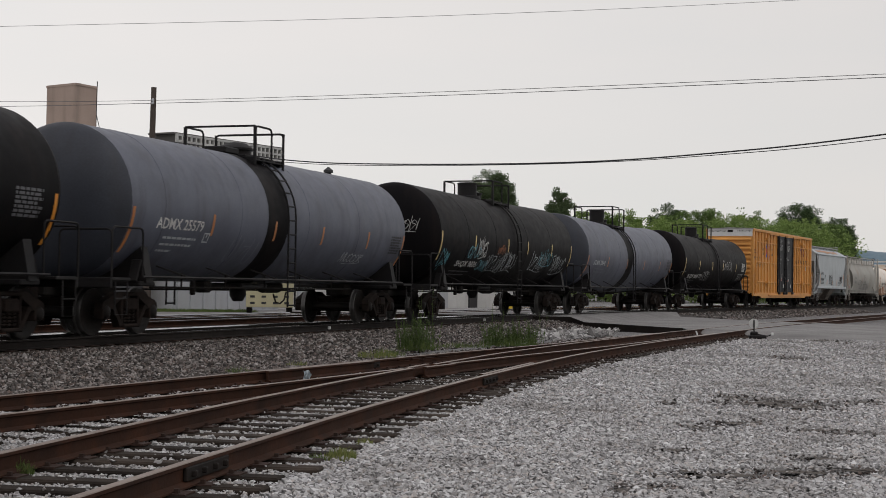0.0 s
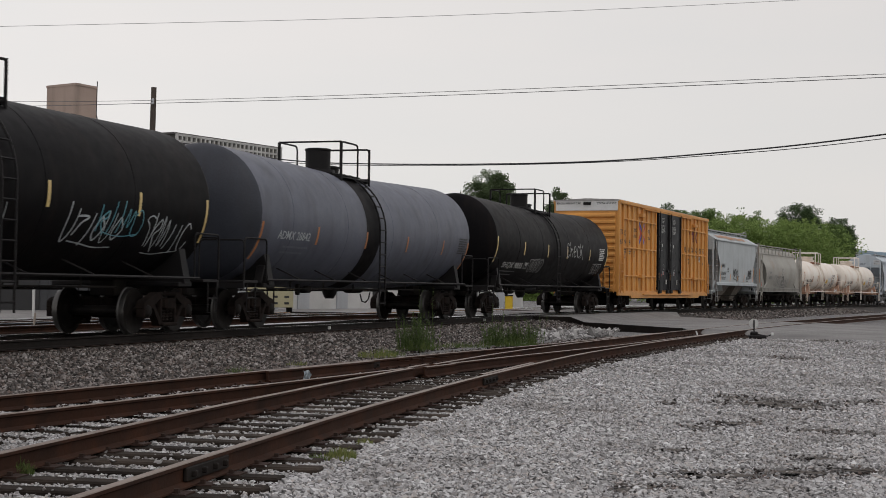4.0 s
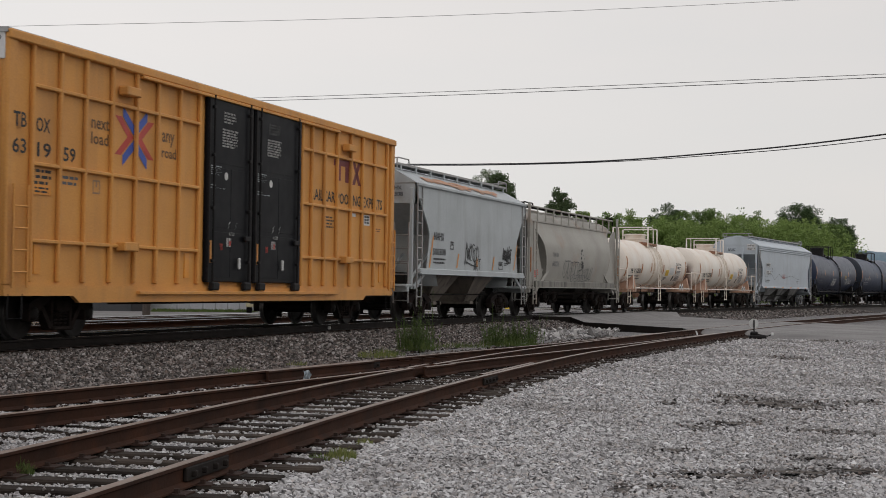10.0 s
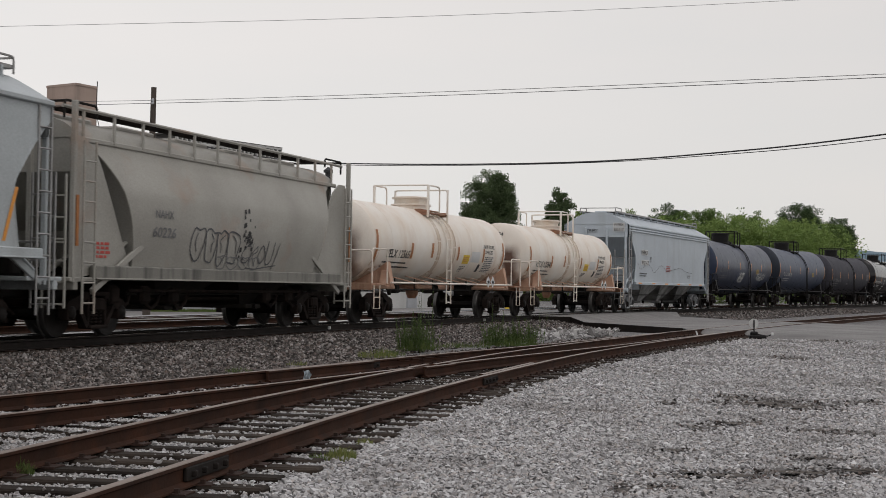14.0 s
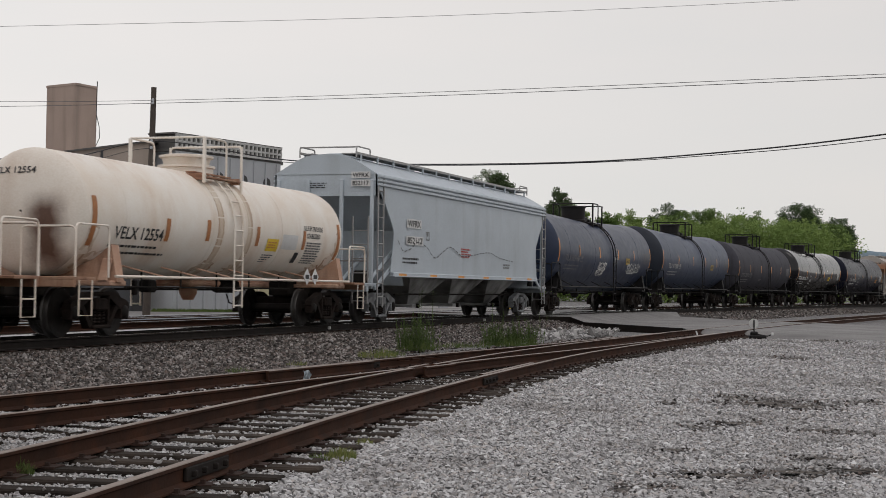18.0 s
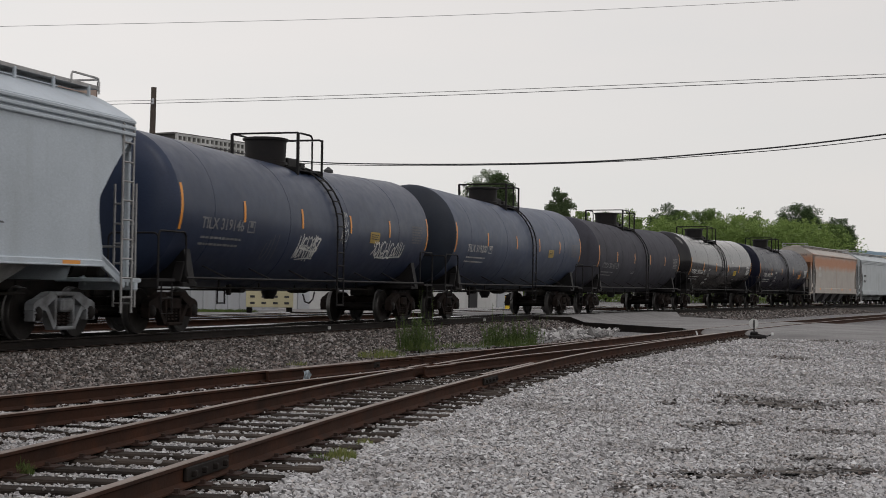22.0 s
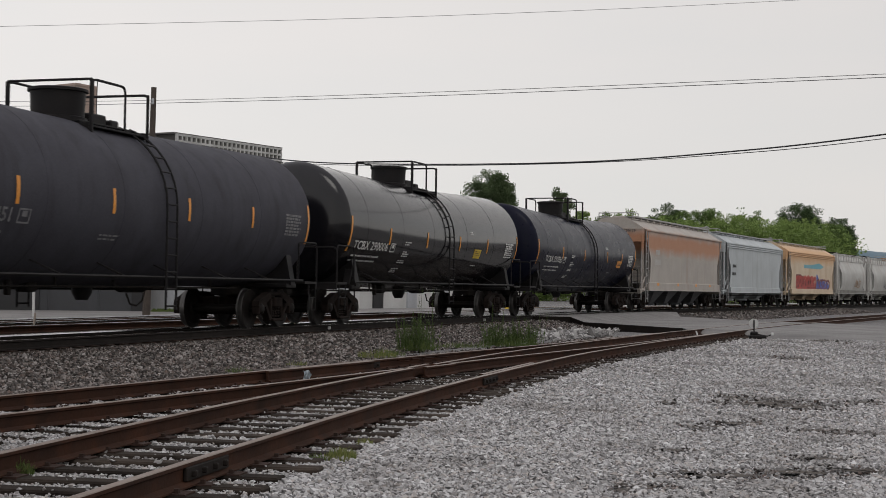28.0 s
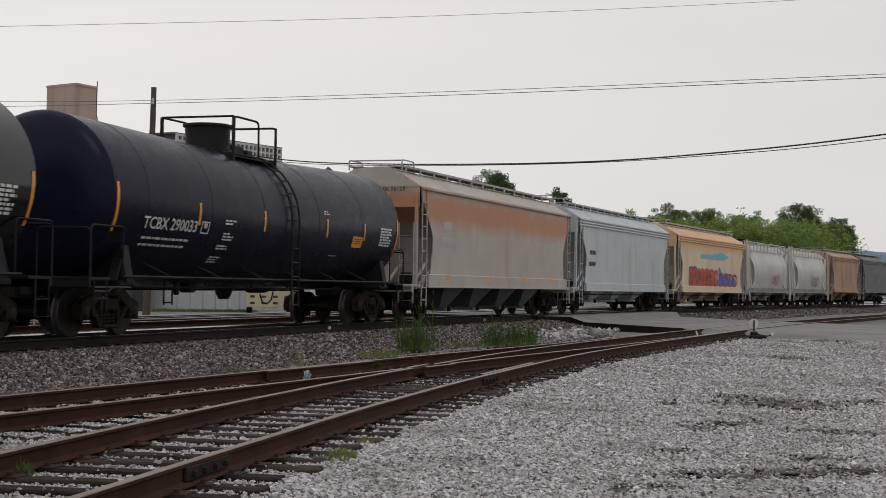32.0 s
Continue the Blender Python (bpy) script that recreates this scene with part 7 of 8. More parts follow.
def mill():
    """Works behind the line: tan shed, concrete tower and a grey house with a louvred top."""
    shed = thing("factory_shed", "tan clad factory shed with a shallow sloping roof", "factory building")
    a, b = (-31.0, 73.5), (-14.75, 75.6)
    part("wall", wall_box(Mb(), a, b, 16, 0.0, 7.2), "wall_tan", shed)
    part("plinth", wall_box(Mb(), (-31.0, 73.42), (-14.78, 75.52), 0.3, 0.0, 2.4), "plinth_grey", shed, "grey-painted lower wall")
    mb = Mb()
    (p, q) = (Vector((-31.3, 73.36, 6.12)), Vector((-14.5, 75.5, 8.66)))
    n = Vector((-0.13, 0.99, 0)) * 17
    mb.add([p, q, q + n, p + n, p + Vector((0, 0, 0.08)), q + Vector((0, 0, 0.08)), q + n + Vector((0, 0, 0.08)), p + n + Vector((0, 0, 0.08))], [(3, 2, 1, 0), (4, 5, 6, 7), (0, 1, 5, 4), (1, 2, 6, 5), (2, 3, 7, 6), (3, 0, 4, 7)])
    part("roof", mb, "roof", shed, "dark sheet roof")
    mb = Mb().add([(-31.0, 73.5, 7.1), (-14.75, 75.6, 7.1), (-14.75, 75.6, 8.66), (-31.0, 73.5, 6.2)], [(0, 1, 2, 3)])
    part("gable_wall", mb, "wall_tan", shed)
    for t, w, z in ((0.965, 0.55, 2.1), (0.6, 2.4, 2.6), (0.3, 2.4, 2.6)):
        c, ang = along(a, b, t, 0.12)
        part("door", Mb().box((c.x, c.y, z / 2), (w, 0.12, z), Matrix.Rotation(ang, 3, "Z"), cut=0.02), "dark", shed, "dark doorway")
    for t in (0.1, 0.25, 0.4, 0.55, 0.7, 0.85):
        c, ang = along(a, b, t, 0.06)
        part("downpipe", Mb().tube([(c.x, c.y, 0.1), (c.x, c.y, 6.4 + t * 2)], 0.07, 6), "plinth_grey", shed)

    tower = thing("concrete_tower", "stained concrete stair tower rising above the shed", "tower")
    pl = [(-20.69, 77.8), (-18.86, 76.5), (-18.12, 77.9), (-19.95, 79.2)]
    part("shaft", Mb().prism(pl, "z", 0.0, 11.6), "tower", tower)
    cx, cy = sum(p[0] for p in pl) / 4, sum(p[1] for p in pl) / 4
    part("parapet", Mb().prism([(cx + (x - cx) * 1.03, cy + (y - cy) * 1.03) for x, y in pl], "z", 11.56, 11.68), "tower", tower, "thin parapet cap")
    part("lightning_rod", Mb().tube([(-18.14, 77.9, 9.0), (-18.1, 77.9, 11.95)], 0.025, 5), "wire", tower)
    part("cable_loop", Mb().tube([(-18.1, 77.85, 10.2), (-17.95, 77.85, 9.6), (-17.92, 77.85, 9.0), (-18.1, 77.85, 8.6)], 0.02, 5), "wire", tower)

    house = thing("mill_house", "grey clad mill house with a louvred top storey and arched windows", "mill building")
    a, b = (-13.62, 76.0), (-9.12, 83.6)
    part("wall", wall_box(Mb(), a, b, 9.0, 0.0, 8.25), "wall_grey", house)
    part("cornice", wall_box(Mb(), (-13.75, 75.85), (-9.0, 83.85), 1.9, 8.2, 8.36), "roof", house)
    part("top_storey", wall_box(Mb(), (-13.55, 76.12), (-9.17, 83.52), 1.6, 8.3, 9.12), "roof", house, "dark top storey behind its louvres")
    part("roof", wall_box(Mb(), (-13.7, 75.9), (-9.05, 83.75), 1.75, 9.1, 9.18), "roof", house)
    for k in range(25):
        c, ang = along(a, b, (k + 0.1) / 24.3, 0.03)
        part("louvre_post", Mb().box((c.x, c.y, 8.73), (0.1, 0.14, 0.78), Matrix.Rotation(ang, 3, "Z")), "wall_white", house)
    for z in (8.42, 8.74, 9.06):
        c, ang = along(a, b, 0.5, 0.05)
        part("louvre_rail", Mb().box((c.x, c.y, z), (8.85, 0.1, 0.1), Matrix.Rotation(ang, 3, "Z")), "wall_white", house)
    for k in range(9):
        c, ang = along(a, b, 0.04 + k * 0.115, 0.03)
        part("pilaster", Mb().box((c.x, c.y, 4.2), (0.14, 0.1, 8.0), Matrix.Rotation(ang, 3, "Z"), cut=0.02), "wall_grey", house)
    for t in (0.1, 0.33, 0.56, 0.79):
        for z in (3.4, 6.9):
            c, ang = along(a, b, t + 0.07, 0.0)
            rot = Matrix.Rotation(ang, 3, "Z")
            arch = [(-0.3, -0.45), (0.3, -0.45), (0.3, 0.25), (0.21, 0.42), (0.0, 0.5), (-0.21, 0.42), (-0.3, 0.25)]
            mb = Mb().add([c + rot @ Vector((x, -0.03, 0)) + Vector((0, 0, z + y)) for x, y in arch] + [c + rot @ Vector((x, 0.1, 0)) + Vector((0, 0, z + y)) for x, y in arch],
                          [tuple(range(7))] + [(i, (i + 1) % 7, 7 + (i + 1) % 7, 7 + i) for i in range(7)])
            w = part("window", mb, "dark", house, "small dark arched window", smooth=0)
            part("window_sill", Mb().box(tuple(c + rot @ Vector((0, -0.06, 0)) + Vector((0, 0, z - 0.5))), (0.75, 0.16, 0.08), rot), "concrete", w)

    low = thing("loading_shed", "low whitewashed loading shed with dark bays", "shed")
    a, b = (-13.9, 81.0), (6.0, 112.0)
    part("wall", wall_box(Mb(), a, b, 6.0, 0.0, 2.9), "wall_white", low)
    part("roof", wall_box(Mb(), (-14.2, 80.7), (6.2, 112.4), 6.6, 2.9, 3.1), "roof", low)
    for k in range(9):
        c, ang = along(a, b, 0.07 + k * 0.105, 0.04)
        part("bay_door", Mb().box((c.x, c.y, 1.2), (1.1, 0.12, 2.4), Matrix.Rotation(ang, 3, "Z"), cut=0.02), "dark" if k % 3 == 1 else "wall_grey", low)
    stack = thing("vent_stack", "short dark roof vent stack with a cap", "vent")
    part("pipe", Mb().lathe([(0.0, 0.2), (9.1, 0.2)], 12, "z", (-7.72, 100, 0)), "wire", stack)
    part("cap", Mb().lathe([(9.05, 0.32), (9.2, 0.32), (9.42, 0.05)], 12, "z", (-7.72, 100, 0)), "wire", stack)

    tr = thing("cargo_trailer", "pale yellow box trailer with small vents beside the shed", "trailer")
    m = Matrix.Translation((-8.35, 72.6, 0.1)) @ Matrix.Rotation(0.12, 4, "Z")
    tr.matrix_basis = m
    part("box_body", Mb().box((0, 0, 1.55), (2.2, 5.0, 2.4), cut=0.03), "trailer", tr)
    for k in range(4):
        for j in range(2):
            part("vent", Mb().box((-0.8 + k * 0.53, -2.5, 0.55 + j * 0.3), (0.22, 0.03, 0.1)), "dark", tr)
    for y in (-1.6, 1.2):
        for x in (-0.95, 0.95):
            part("wheel", Mb().lathe([(x - 0.12, 0.1), (x - 0.12, 0.38), (x + 0.12, 0.38), (x + 0.12, 0.1)], 16, "x", (0, y, 0.38)), "black", tr)
    tagged(part("marker_post", Mb().box((0, 0, 0.6), (0.1, 0.1, 1.25), cut=0.02), "wall_white", None, m=Matrix.Translation((-16.2, 59.6, 0.1))), "slender white marker post beside the third track", "post")
    tagged(part("survey_stake", Mb().box((0, 0, 0.2), (0.045, 0.045, 0.5), Matrix.Rotation(0.1, 3, "Y"), cut=0.008), "wall_tan", None, m=Matrix.Translation((-9.68, 35.7, 0.29))), "thin bleached wooden stake between the tracks", "stake")
    yb = thing("equipment_cabinet", "small yellow equipment cabinet standing beside the crossing", "cabinet")
    yb.matrix_basis = Matrix.Translation((3.5, 79.0, 0.1))
    part("body", Mb().box((0, 0, 0.62), (0.4, 0.35, 0.75), cut=0.03), "tag_yellow", yb)
    part("stand", Mb().box((0, 0, 0.13), (0.24, 0.24, 0.28), cut=0.01), "black", yb)
    part("lid", Mb().box((0, 0, 1.02), (0.44, 0.4, 0.06), cut=0.02), "black", yb)
    gr = Mb()
    rnd = random.Random(9)
    for k in range(1500):
        x = rnd.uniform(-14.4, -9.5)
        y = 78.2 + (x + 14) * 0.25 + rnd.uniform(-1.2, 1.2)
        y -= 3.0
        hgt = rnd.uniform(0.06, 0.2)
        dx = rnd.uniform(-0.08, 0.08)
        gr.add([(x - 0.03, y, 0.08), (x + 0.03, y, 0.08), (x + dx, y, 0.08 + hgt)], [(0, 1, 2)])
    tagged(part("verge_grass", gr, "grass", None, smooth=0), "strip of short green grass along the shed wall", "grass", kind="stuff")


mill()


def pole_line():
    p = thing("utility_pole", "dark weathered wooden pole leaning slightly beside the works", "utility pole")
    part("shaft", Mb().tube([(-12.2, 62, -0.2), (-12.13, 62, 5), (-12.06, 62, 9.6)], [0.17, 0.14, 0.11], 10), "pole", p)
    for z in (9.06, 8.94, 7.37, 7.09):
        part("insulator", Mb().lathe([(z - 0.06, 0.03), (z - 0.05, 0.06), (z + 0.04, 0.06), (z + 0.06, 0.03)], 8, "z", (-12.06 - (9.6 - z) * 0.015, 61.86, 0)), "wall_grey", p)

    def wire(pts, r, mname, label):
        line = []
        ext = [Vector(q) for q in pts]
        ext = [ext[0] * 2 - ext[1]] + ext + [ext[-1] * 2 - ext[-2]]
        for i in range(1, len(ext) - 2):
            p0, p1, p2, p3 = ext[i - 1:i + 3]
            for k in range(10):
                t = k / 10
                line.append(0.5 * (2 * p1 + (p2 - p0) * t + (2 * p0 - 5 * p1 + 4 * p2 - p3) * t * t + (3 * p1 - p0 - 3 * p2 + p3) * t ** 3))
        line.append(ext[-2])
        tagged(part("overhead_wire", Mb().tube(line, r, 5), mname, None), label, "overhead wire", "overhead wires")

    wire([(-30, 42, 8.0), (-11.93, 40, 8.29), (-0.09, 40, 8.75), (11.75, 40, 9.47), (30, 40, 10.9)], 0.007, "wire_bare", "thin bare overhead wire high above the yard")
    wire([(-40, 72, 10.0), (-22.09, 66, 9.37), (-12.06, 62, 9.06), (-0.08, 55, 8.67), (13.24, 45, 8.09), (28, 32, 7.3)], 0.010, "wire_grey", "thin overhead wire passing the leaning pole")
    wire([(-40, 72, 9.75), (-22.09, 66, 9.14), (-12.06, 62, 8.94), (-0.08, 55, 8.54), (13.24, 45, 7.99), (28, 32, 7.2)], 0.012, "wire_grey", "thin overhead wire passing the leaning pole")
    wire([(-26, 74, 6.4), (-16.57, 66, 6.95), (-11.96, 62, 7.37), (-6.15, 57, 6.26), (-1.72, 53, 5.82), (3.87, 48, 5.54), (7.69, 44, 5.52), (11.78, 40, 5.74), (20, 31, 6.5)], 0.023, "wire", "thick black sagging cable across the tracks")
    wire([(-26, 74, 6.0), (-16.57, 66, 6.6), (-11.96, 62, 7.09), (-6.15, 57, 6.17), (-1.72, 53, 5.77), (3.87, 48, 5.51), (7.69, 44, 5.46), (11.78, 40, 5.63), (20, 31, 6.33)], 0.012, "wire", "black sagging cable below the thick one")


pole_line()


# ---------------------------------------------------------------- trees and hill
def crown_points(rnd, blobs, clumps):
    """Clump centres spread near the surface of a few overlapping ellipsoids."""
    out = []
    for _ in range(clumps):
        c, r = blobs[rnd.randrange(len(blobs))]
        d = Vector((rnd.gauss(0, 1), rnd.gauss(0, 1), rnd.gauss(0, 1))).normalized()
        k = rnd.uniform(0.35, 1.0)
        out.append(Vector(c) + Vector((d.x * r[0], d.y * r[1], d.z * r[2])) * k)
    return out


def leaf_cloud(rnd, centres, per, spread, size):
    g = np.random.default_rng(rnd.randrange(10 ** 6))
    n = len(centres) * per
    p = np.repeat(np.array([tuple(c) for c in centres]), per, axis=0) + np.clip(g.normal(0, 1, (n, 3)), -1.5, 1.5) * (spread, spread, spread * 0.75)
    a = g.normal(0, 1, (n, 3)) * (1, 1, 0.6)
    a /= np.linalg.norm(a, axis=1)[:, None]
    c = np.cross(a, g.normal(0, 1, (n, 3)))
    c /= np.linalg.norm(c, axis=1)[:, None]
    s = size * g.uniform(0.6, 1.3, (n, 1))
    co = np.stack([p + a * (u * s) + c * (v * s) for u, v in ((-1, -0.35), (0.1, -0.6), (1, 0.3), (-0.1, 0.6))], axis=1)
    return quads_mesh("crown", co.reshape(-1, 3))


def quads_mesh(name, co):
    me = bpy.data.meshes.new(name)
    n = len(co)
    me.vertices.add(n)
    me.vertices.foreach_set("co", co.astype(np.float32).ravel())
    me.loops.add(n)
    me.loops.foreach_set("vertex_index", np.arange(n, dtype=np.int32))
    me.polygons.add(n // 4)
    me.polygons.foreach_set("loop_start", np.arange(0, n, 4, dtype=np.int32))
    me.update(calc_edges=True)
    return me


def tree(x, y, top, width, leaf, label, seed, low=0.35, size=0.2, clumps=150, per=60, bare=False):
    rnd = random.Random(seed)
    t = thing("tree", label, "tree", "trees behind the railway")
    t.matrix_basis = Matrix.Translation((x, y, 0))
    base = top * low
    r = width / 2
    mb = Mb()
    lean = rnd.uniform(-0.4, 0.4)
    mb.tube([(0, 0, -0.2), (lean * 0.3, 0, base * 0.8), (lean, 0, top * 0.7)], [width * 0.045, width * 0.035, width * 0.012], 8)
    tips = []
    for k in range(11):
        a = k * 2.4 + rnd.uniform(-0.3, 0.3)
        z0 = base * 0.7 + (top - base) * 0.45 * k / 11
        e = Vector((math.cos(a) * r * 0.62, math.sin(a) * r * 0.62, z0 + (top - base) * rnd.uniform(0.2, 0.5)))
        mb.tube([(lean * z0 / top, 0, z0), (e.x * 0.5, e.y * 0.5, z0 + (e.z - z0) * 0.6), tuple(e)], [width * 0.018, width * 0.012, width * 0.005], 6)
        tips.append(e)
        if bare:
            for q in range(9):
                f = e + Vector((rnd.gauss(0, 1.0), rnd.gauss(0, 1.0), rnd.uniform(0.4, 2.2)))
                mb.tube([tuple(e), tuple((e + f) / 2 + Vector((rnd.gauss(0, 0.15), 0, 0))), tuple(f)], [0.04, 0.025, 0.012], 4)
    part("trunk", mb, "bark", t)
    mid = (top + base) / 2
    hh = (top - base) / 2
    blobs = [((lean, 0, mid + hh * 0.15), (r * 0.8, r * 0.8, hh * 0.82))] * 6
    for e in tips:
        blobs.append(((e.x * 0.88, e.y * 0.88, min(e.z, top - hh * 0.35)), (r * rnd.uniform(0.32, 0.5), r * 0.42, hh * rnd.uniform(0.28, 0.42))))
    cs = [c for c in crown_points(rnd, blobs, clumps) if c.z < top and c.z > base * 0.6]
    put("crown", leaf_cloud(rnd, cs, per if not bare else per // 5, width * 0.03 + 0.12, size), leaf, t)
    return t


def woods():
    tree(6.05, 190, 16.8, 8.4, "leaf_mid", "tall dark green broadleaf tree standing alone", 1, 0.34, 0.1, 520, 170)
    tree(14.3, 190, 14.7, 5.0, "leaf_mid", "narrow dark green tree standing alone", 2, 0.36, 0.1, 300, 150)
    spec = [(18.5, 203, 12.4, 5.0, "leaf_light"), (21.5, 197, 12.2, 5.5, "leaf"), (25.0, 205, 12.6, 7.0, "leaf_light"), (33.0, 222, 14.5, 6.5, "leaf_dark"), (30.0, 199, 12.3, 7.0, "leaf_light"), (33.0, 212, 13.2, 6.5, "leaf"),
            (35.8, 207, 13.6, 6.5, "leaf"), (38.5, 199, 12.0, 7.5, "leaf_light"), (41.5, 208, 12.9, 7.0, "leaf"), (44.0, 200, 11.6, 8.0, "leaf_light"), (52.2, 222, 15.5, 8.8, "leaf_dark"),
            (49.0, 203, 11.4, 8.0, "leaf_light"), (52.8, 206, 11.2, 7.0, "leaf"), (58.3, 222, 13.1, 6.6, "leaf_dark"), (54.6, 209, 11.0, 5.0, "leaf_dark")]
    words = {"leaf": "leafy green tree in the thicket behind the line", "leaf_light": "bright green bushy tree in the trackside thicket", "leaf_dark": "dark green tree rising over the thicket"}
    for i, (x, y, top, w, lf) in enumerate(spec):
        tree(x, y, top, w, lf, words[lf], 10 + i, 0.12 if lf != "leaf_dark" else 0.3, 0.1, 330, 140)
    tree(43.2, 213, 14.6, 6.5, "leaf", "half-bare tree with thin pale twigs", 40, 0.3, 0.16, 60, bare=True)
    rnd = random.Random(77)
    cs = []
    for k in range(950):
        x = rnd.uniform(8, 54.5)
        cs.append(Vector((x, 196 + rnd.uniform(-4, 10) + max(0, x - 50) * 0.6, rnd.uniform(0.2, 10.3 - max(0, 24 - x) * 0.5 - max(0, x - 47) * 0.35))))
    ob = put("undergrowth", leaf_cloud(rnd, cs, 80, 0.85, 0.17), "leaf_light", None)
    tagged(ob, "dense bright green undergrowth below the trees", "undergrowth", kind="stuff")


woods()


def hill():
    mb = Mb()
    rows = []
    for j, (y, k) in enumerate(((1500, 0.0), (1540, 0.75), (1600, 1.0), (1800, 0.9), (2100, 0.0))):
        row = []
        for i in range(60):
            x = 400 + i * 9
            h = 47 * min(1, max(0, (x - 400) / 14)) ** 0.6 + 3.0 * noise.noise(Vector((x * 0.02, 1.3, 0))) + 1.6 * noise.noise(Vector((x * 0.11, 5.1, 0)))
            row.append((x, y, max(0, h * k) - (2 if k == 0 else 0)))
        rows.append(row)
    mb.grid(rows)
    tagged(part("backdrop", mb, "hill", None), "low wooded hill on the horizon, blue from haze put into its colour", "hill", kind="structure")


hill()


# ---------------------------------------------------------------- loose stone, weeds and small things
def stone_mesh(name, pos, size, seed, flat=0.7):
    """Many small angular stones in one mesh: jittered eight-faced lumps."""
    g = np.random.default_rng(seed)
    n = len(pos)
    six = np.array([(1, 0, 0), (0, 1, 0), (-1, 0, 0), (0, -1, 0), (0, 0, 1), (0, 0, -1)], float)
    faces = np.array([(0, 1, 4), (1, 2, 4), (2, 3, 4), (3, 0, 4), (1, 0, 5), (2, 1, 5), (3, 2, 5), (0, 3, 5)])
    v = (six[None] * g.uniform(0.6, 1.0, (n, 6, 1)) + g.uniform(-0.32, 0.32, (n, 6, 3))) * g.uniform(0.5, 1.0, (n, 1, 3)) * np.asarray(size).reshape(n, 1, 1) / 1.25
    q = g.normal(size=(n, 4))
    q /= np.linalg.norm(q, axis=1)[:, None]
    w, x, y, z = q.T
    R = np.stack([np.stack([1 - 2 * (y * y + z * z), 2 * (x * y - z * w), 2 * (x * z + y * w)], -1),
                  np.stack([2 * (x * y + z * w), 1 - 2 * (x * x + z * z), 2 * (y * z - x * w)], -1),
                  np.stack([2 * (x * z - y * w), 2 * (y * z + x * w), 1 - 2 * (x * x + y * y)], -1)], 1)
    v = np.einsum("nij,nkj->nki", R, v) * (1.0, 1.0, flat) + np.asarray(pos)[:, None, :]
    me = bpy.data.meshes.new(name)
    me.vertices.add(n * 6)
    me.vertices.foreach_set("co", v.astype(np.float32).ravel())
    idx = (faces[None] + (np.arange(n) * 6)[:, None, None]).astype(np.int32).ravel()
    me.loops.add(len(idx))
    me.loops.foreach_set("vertex_index", idx)
    me.polygons.add(n * 8)
    me.polygons.foreach_set("loop_start", np.arange(0, n * 24, 3, dtype=np.int32))
    me.update(calc_edges=True)
    me.shade_flat()
    return me


# thin streaks of bare earth: x, y, half width, half depth
BARE = [(4.14, 21.21, 0.18, 0.15), (4.28, 20.2, 0.64, 0.16), (4.73, 19.71, 0.39, 0.18), (4.65, 20.67, 0.25, 0.1), (2.81, 16.43, 0.1, 0.12), (3.02, 16.66, 0.09, 0.09), (3.3, 17.05, 0.14, 0.1), (3.56, 17.23, 0.1, 0.08), (2.2, 14.09, 0.15, 0.07), (1.56, 11.48, 0.15, 0.06), (1.35, 11.21, 0.06, 0.06), (2.04, 12.44, 0.05, 0.06), (2.34, 12.22, 0.43, 0.07), (3.0, 12.48, 0.34, 0.07), (3.53, 12.69, 0.29, 0.09), (7.96, 34.11, 0.31, 0.27), (12.07, 47.37, 0.44, 0.51), (4.04, 16.29, 0.25, 0.06), (4.33, 16.02, 0.19, 0.06), (3.01, 20.07, 0.08, 0.14), (3.41, 13.55, 0.21, 0.06), (5.79, 20.58, 0.33, 0.1)]


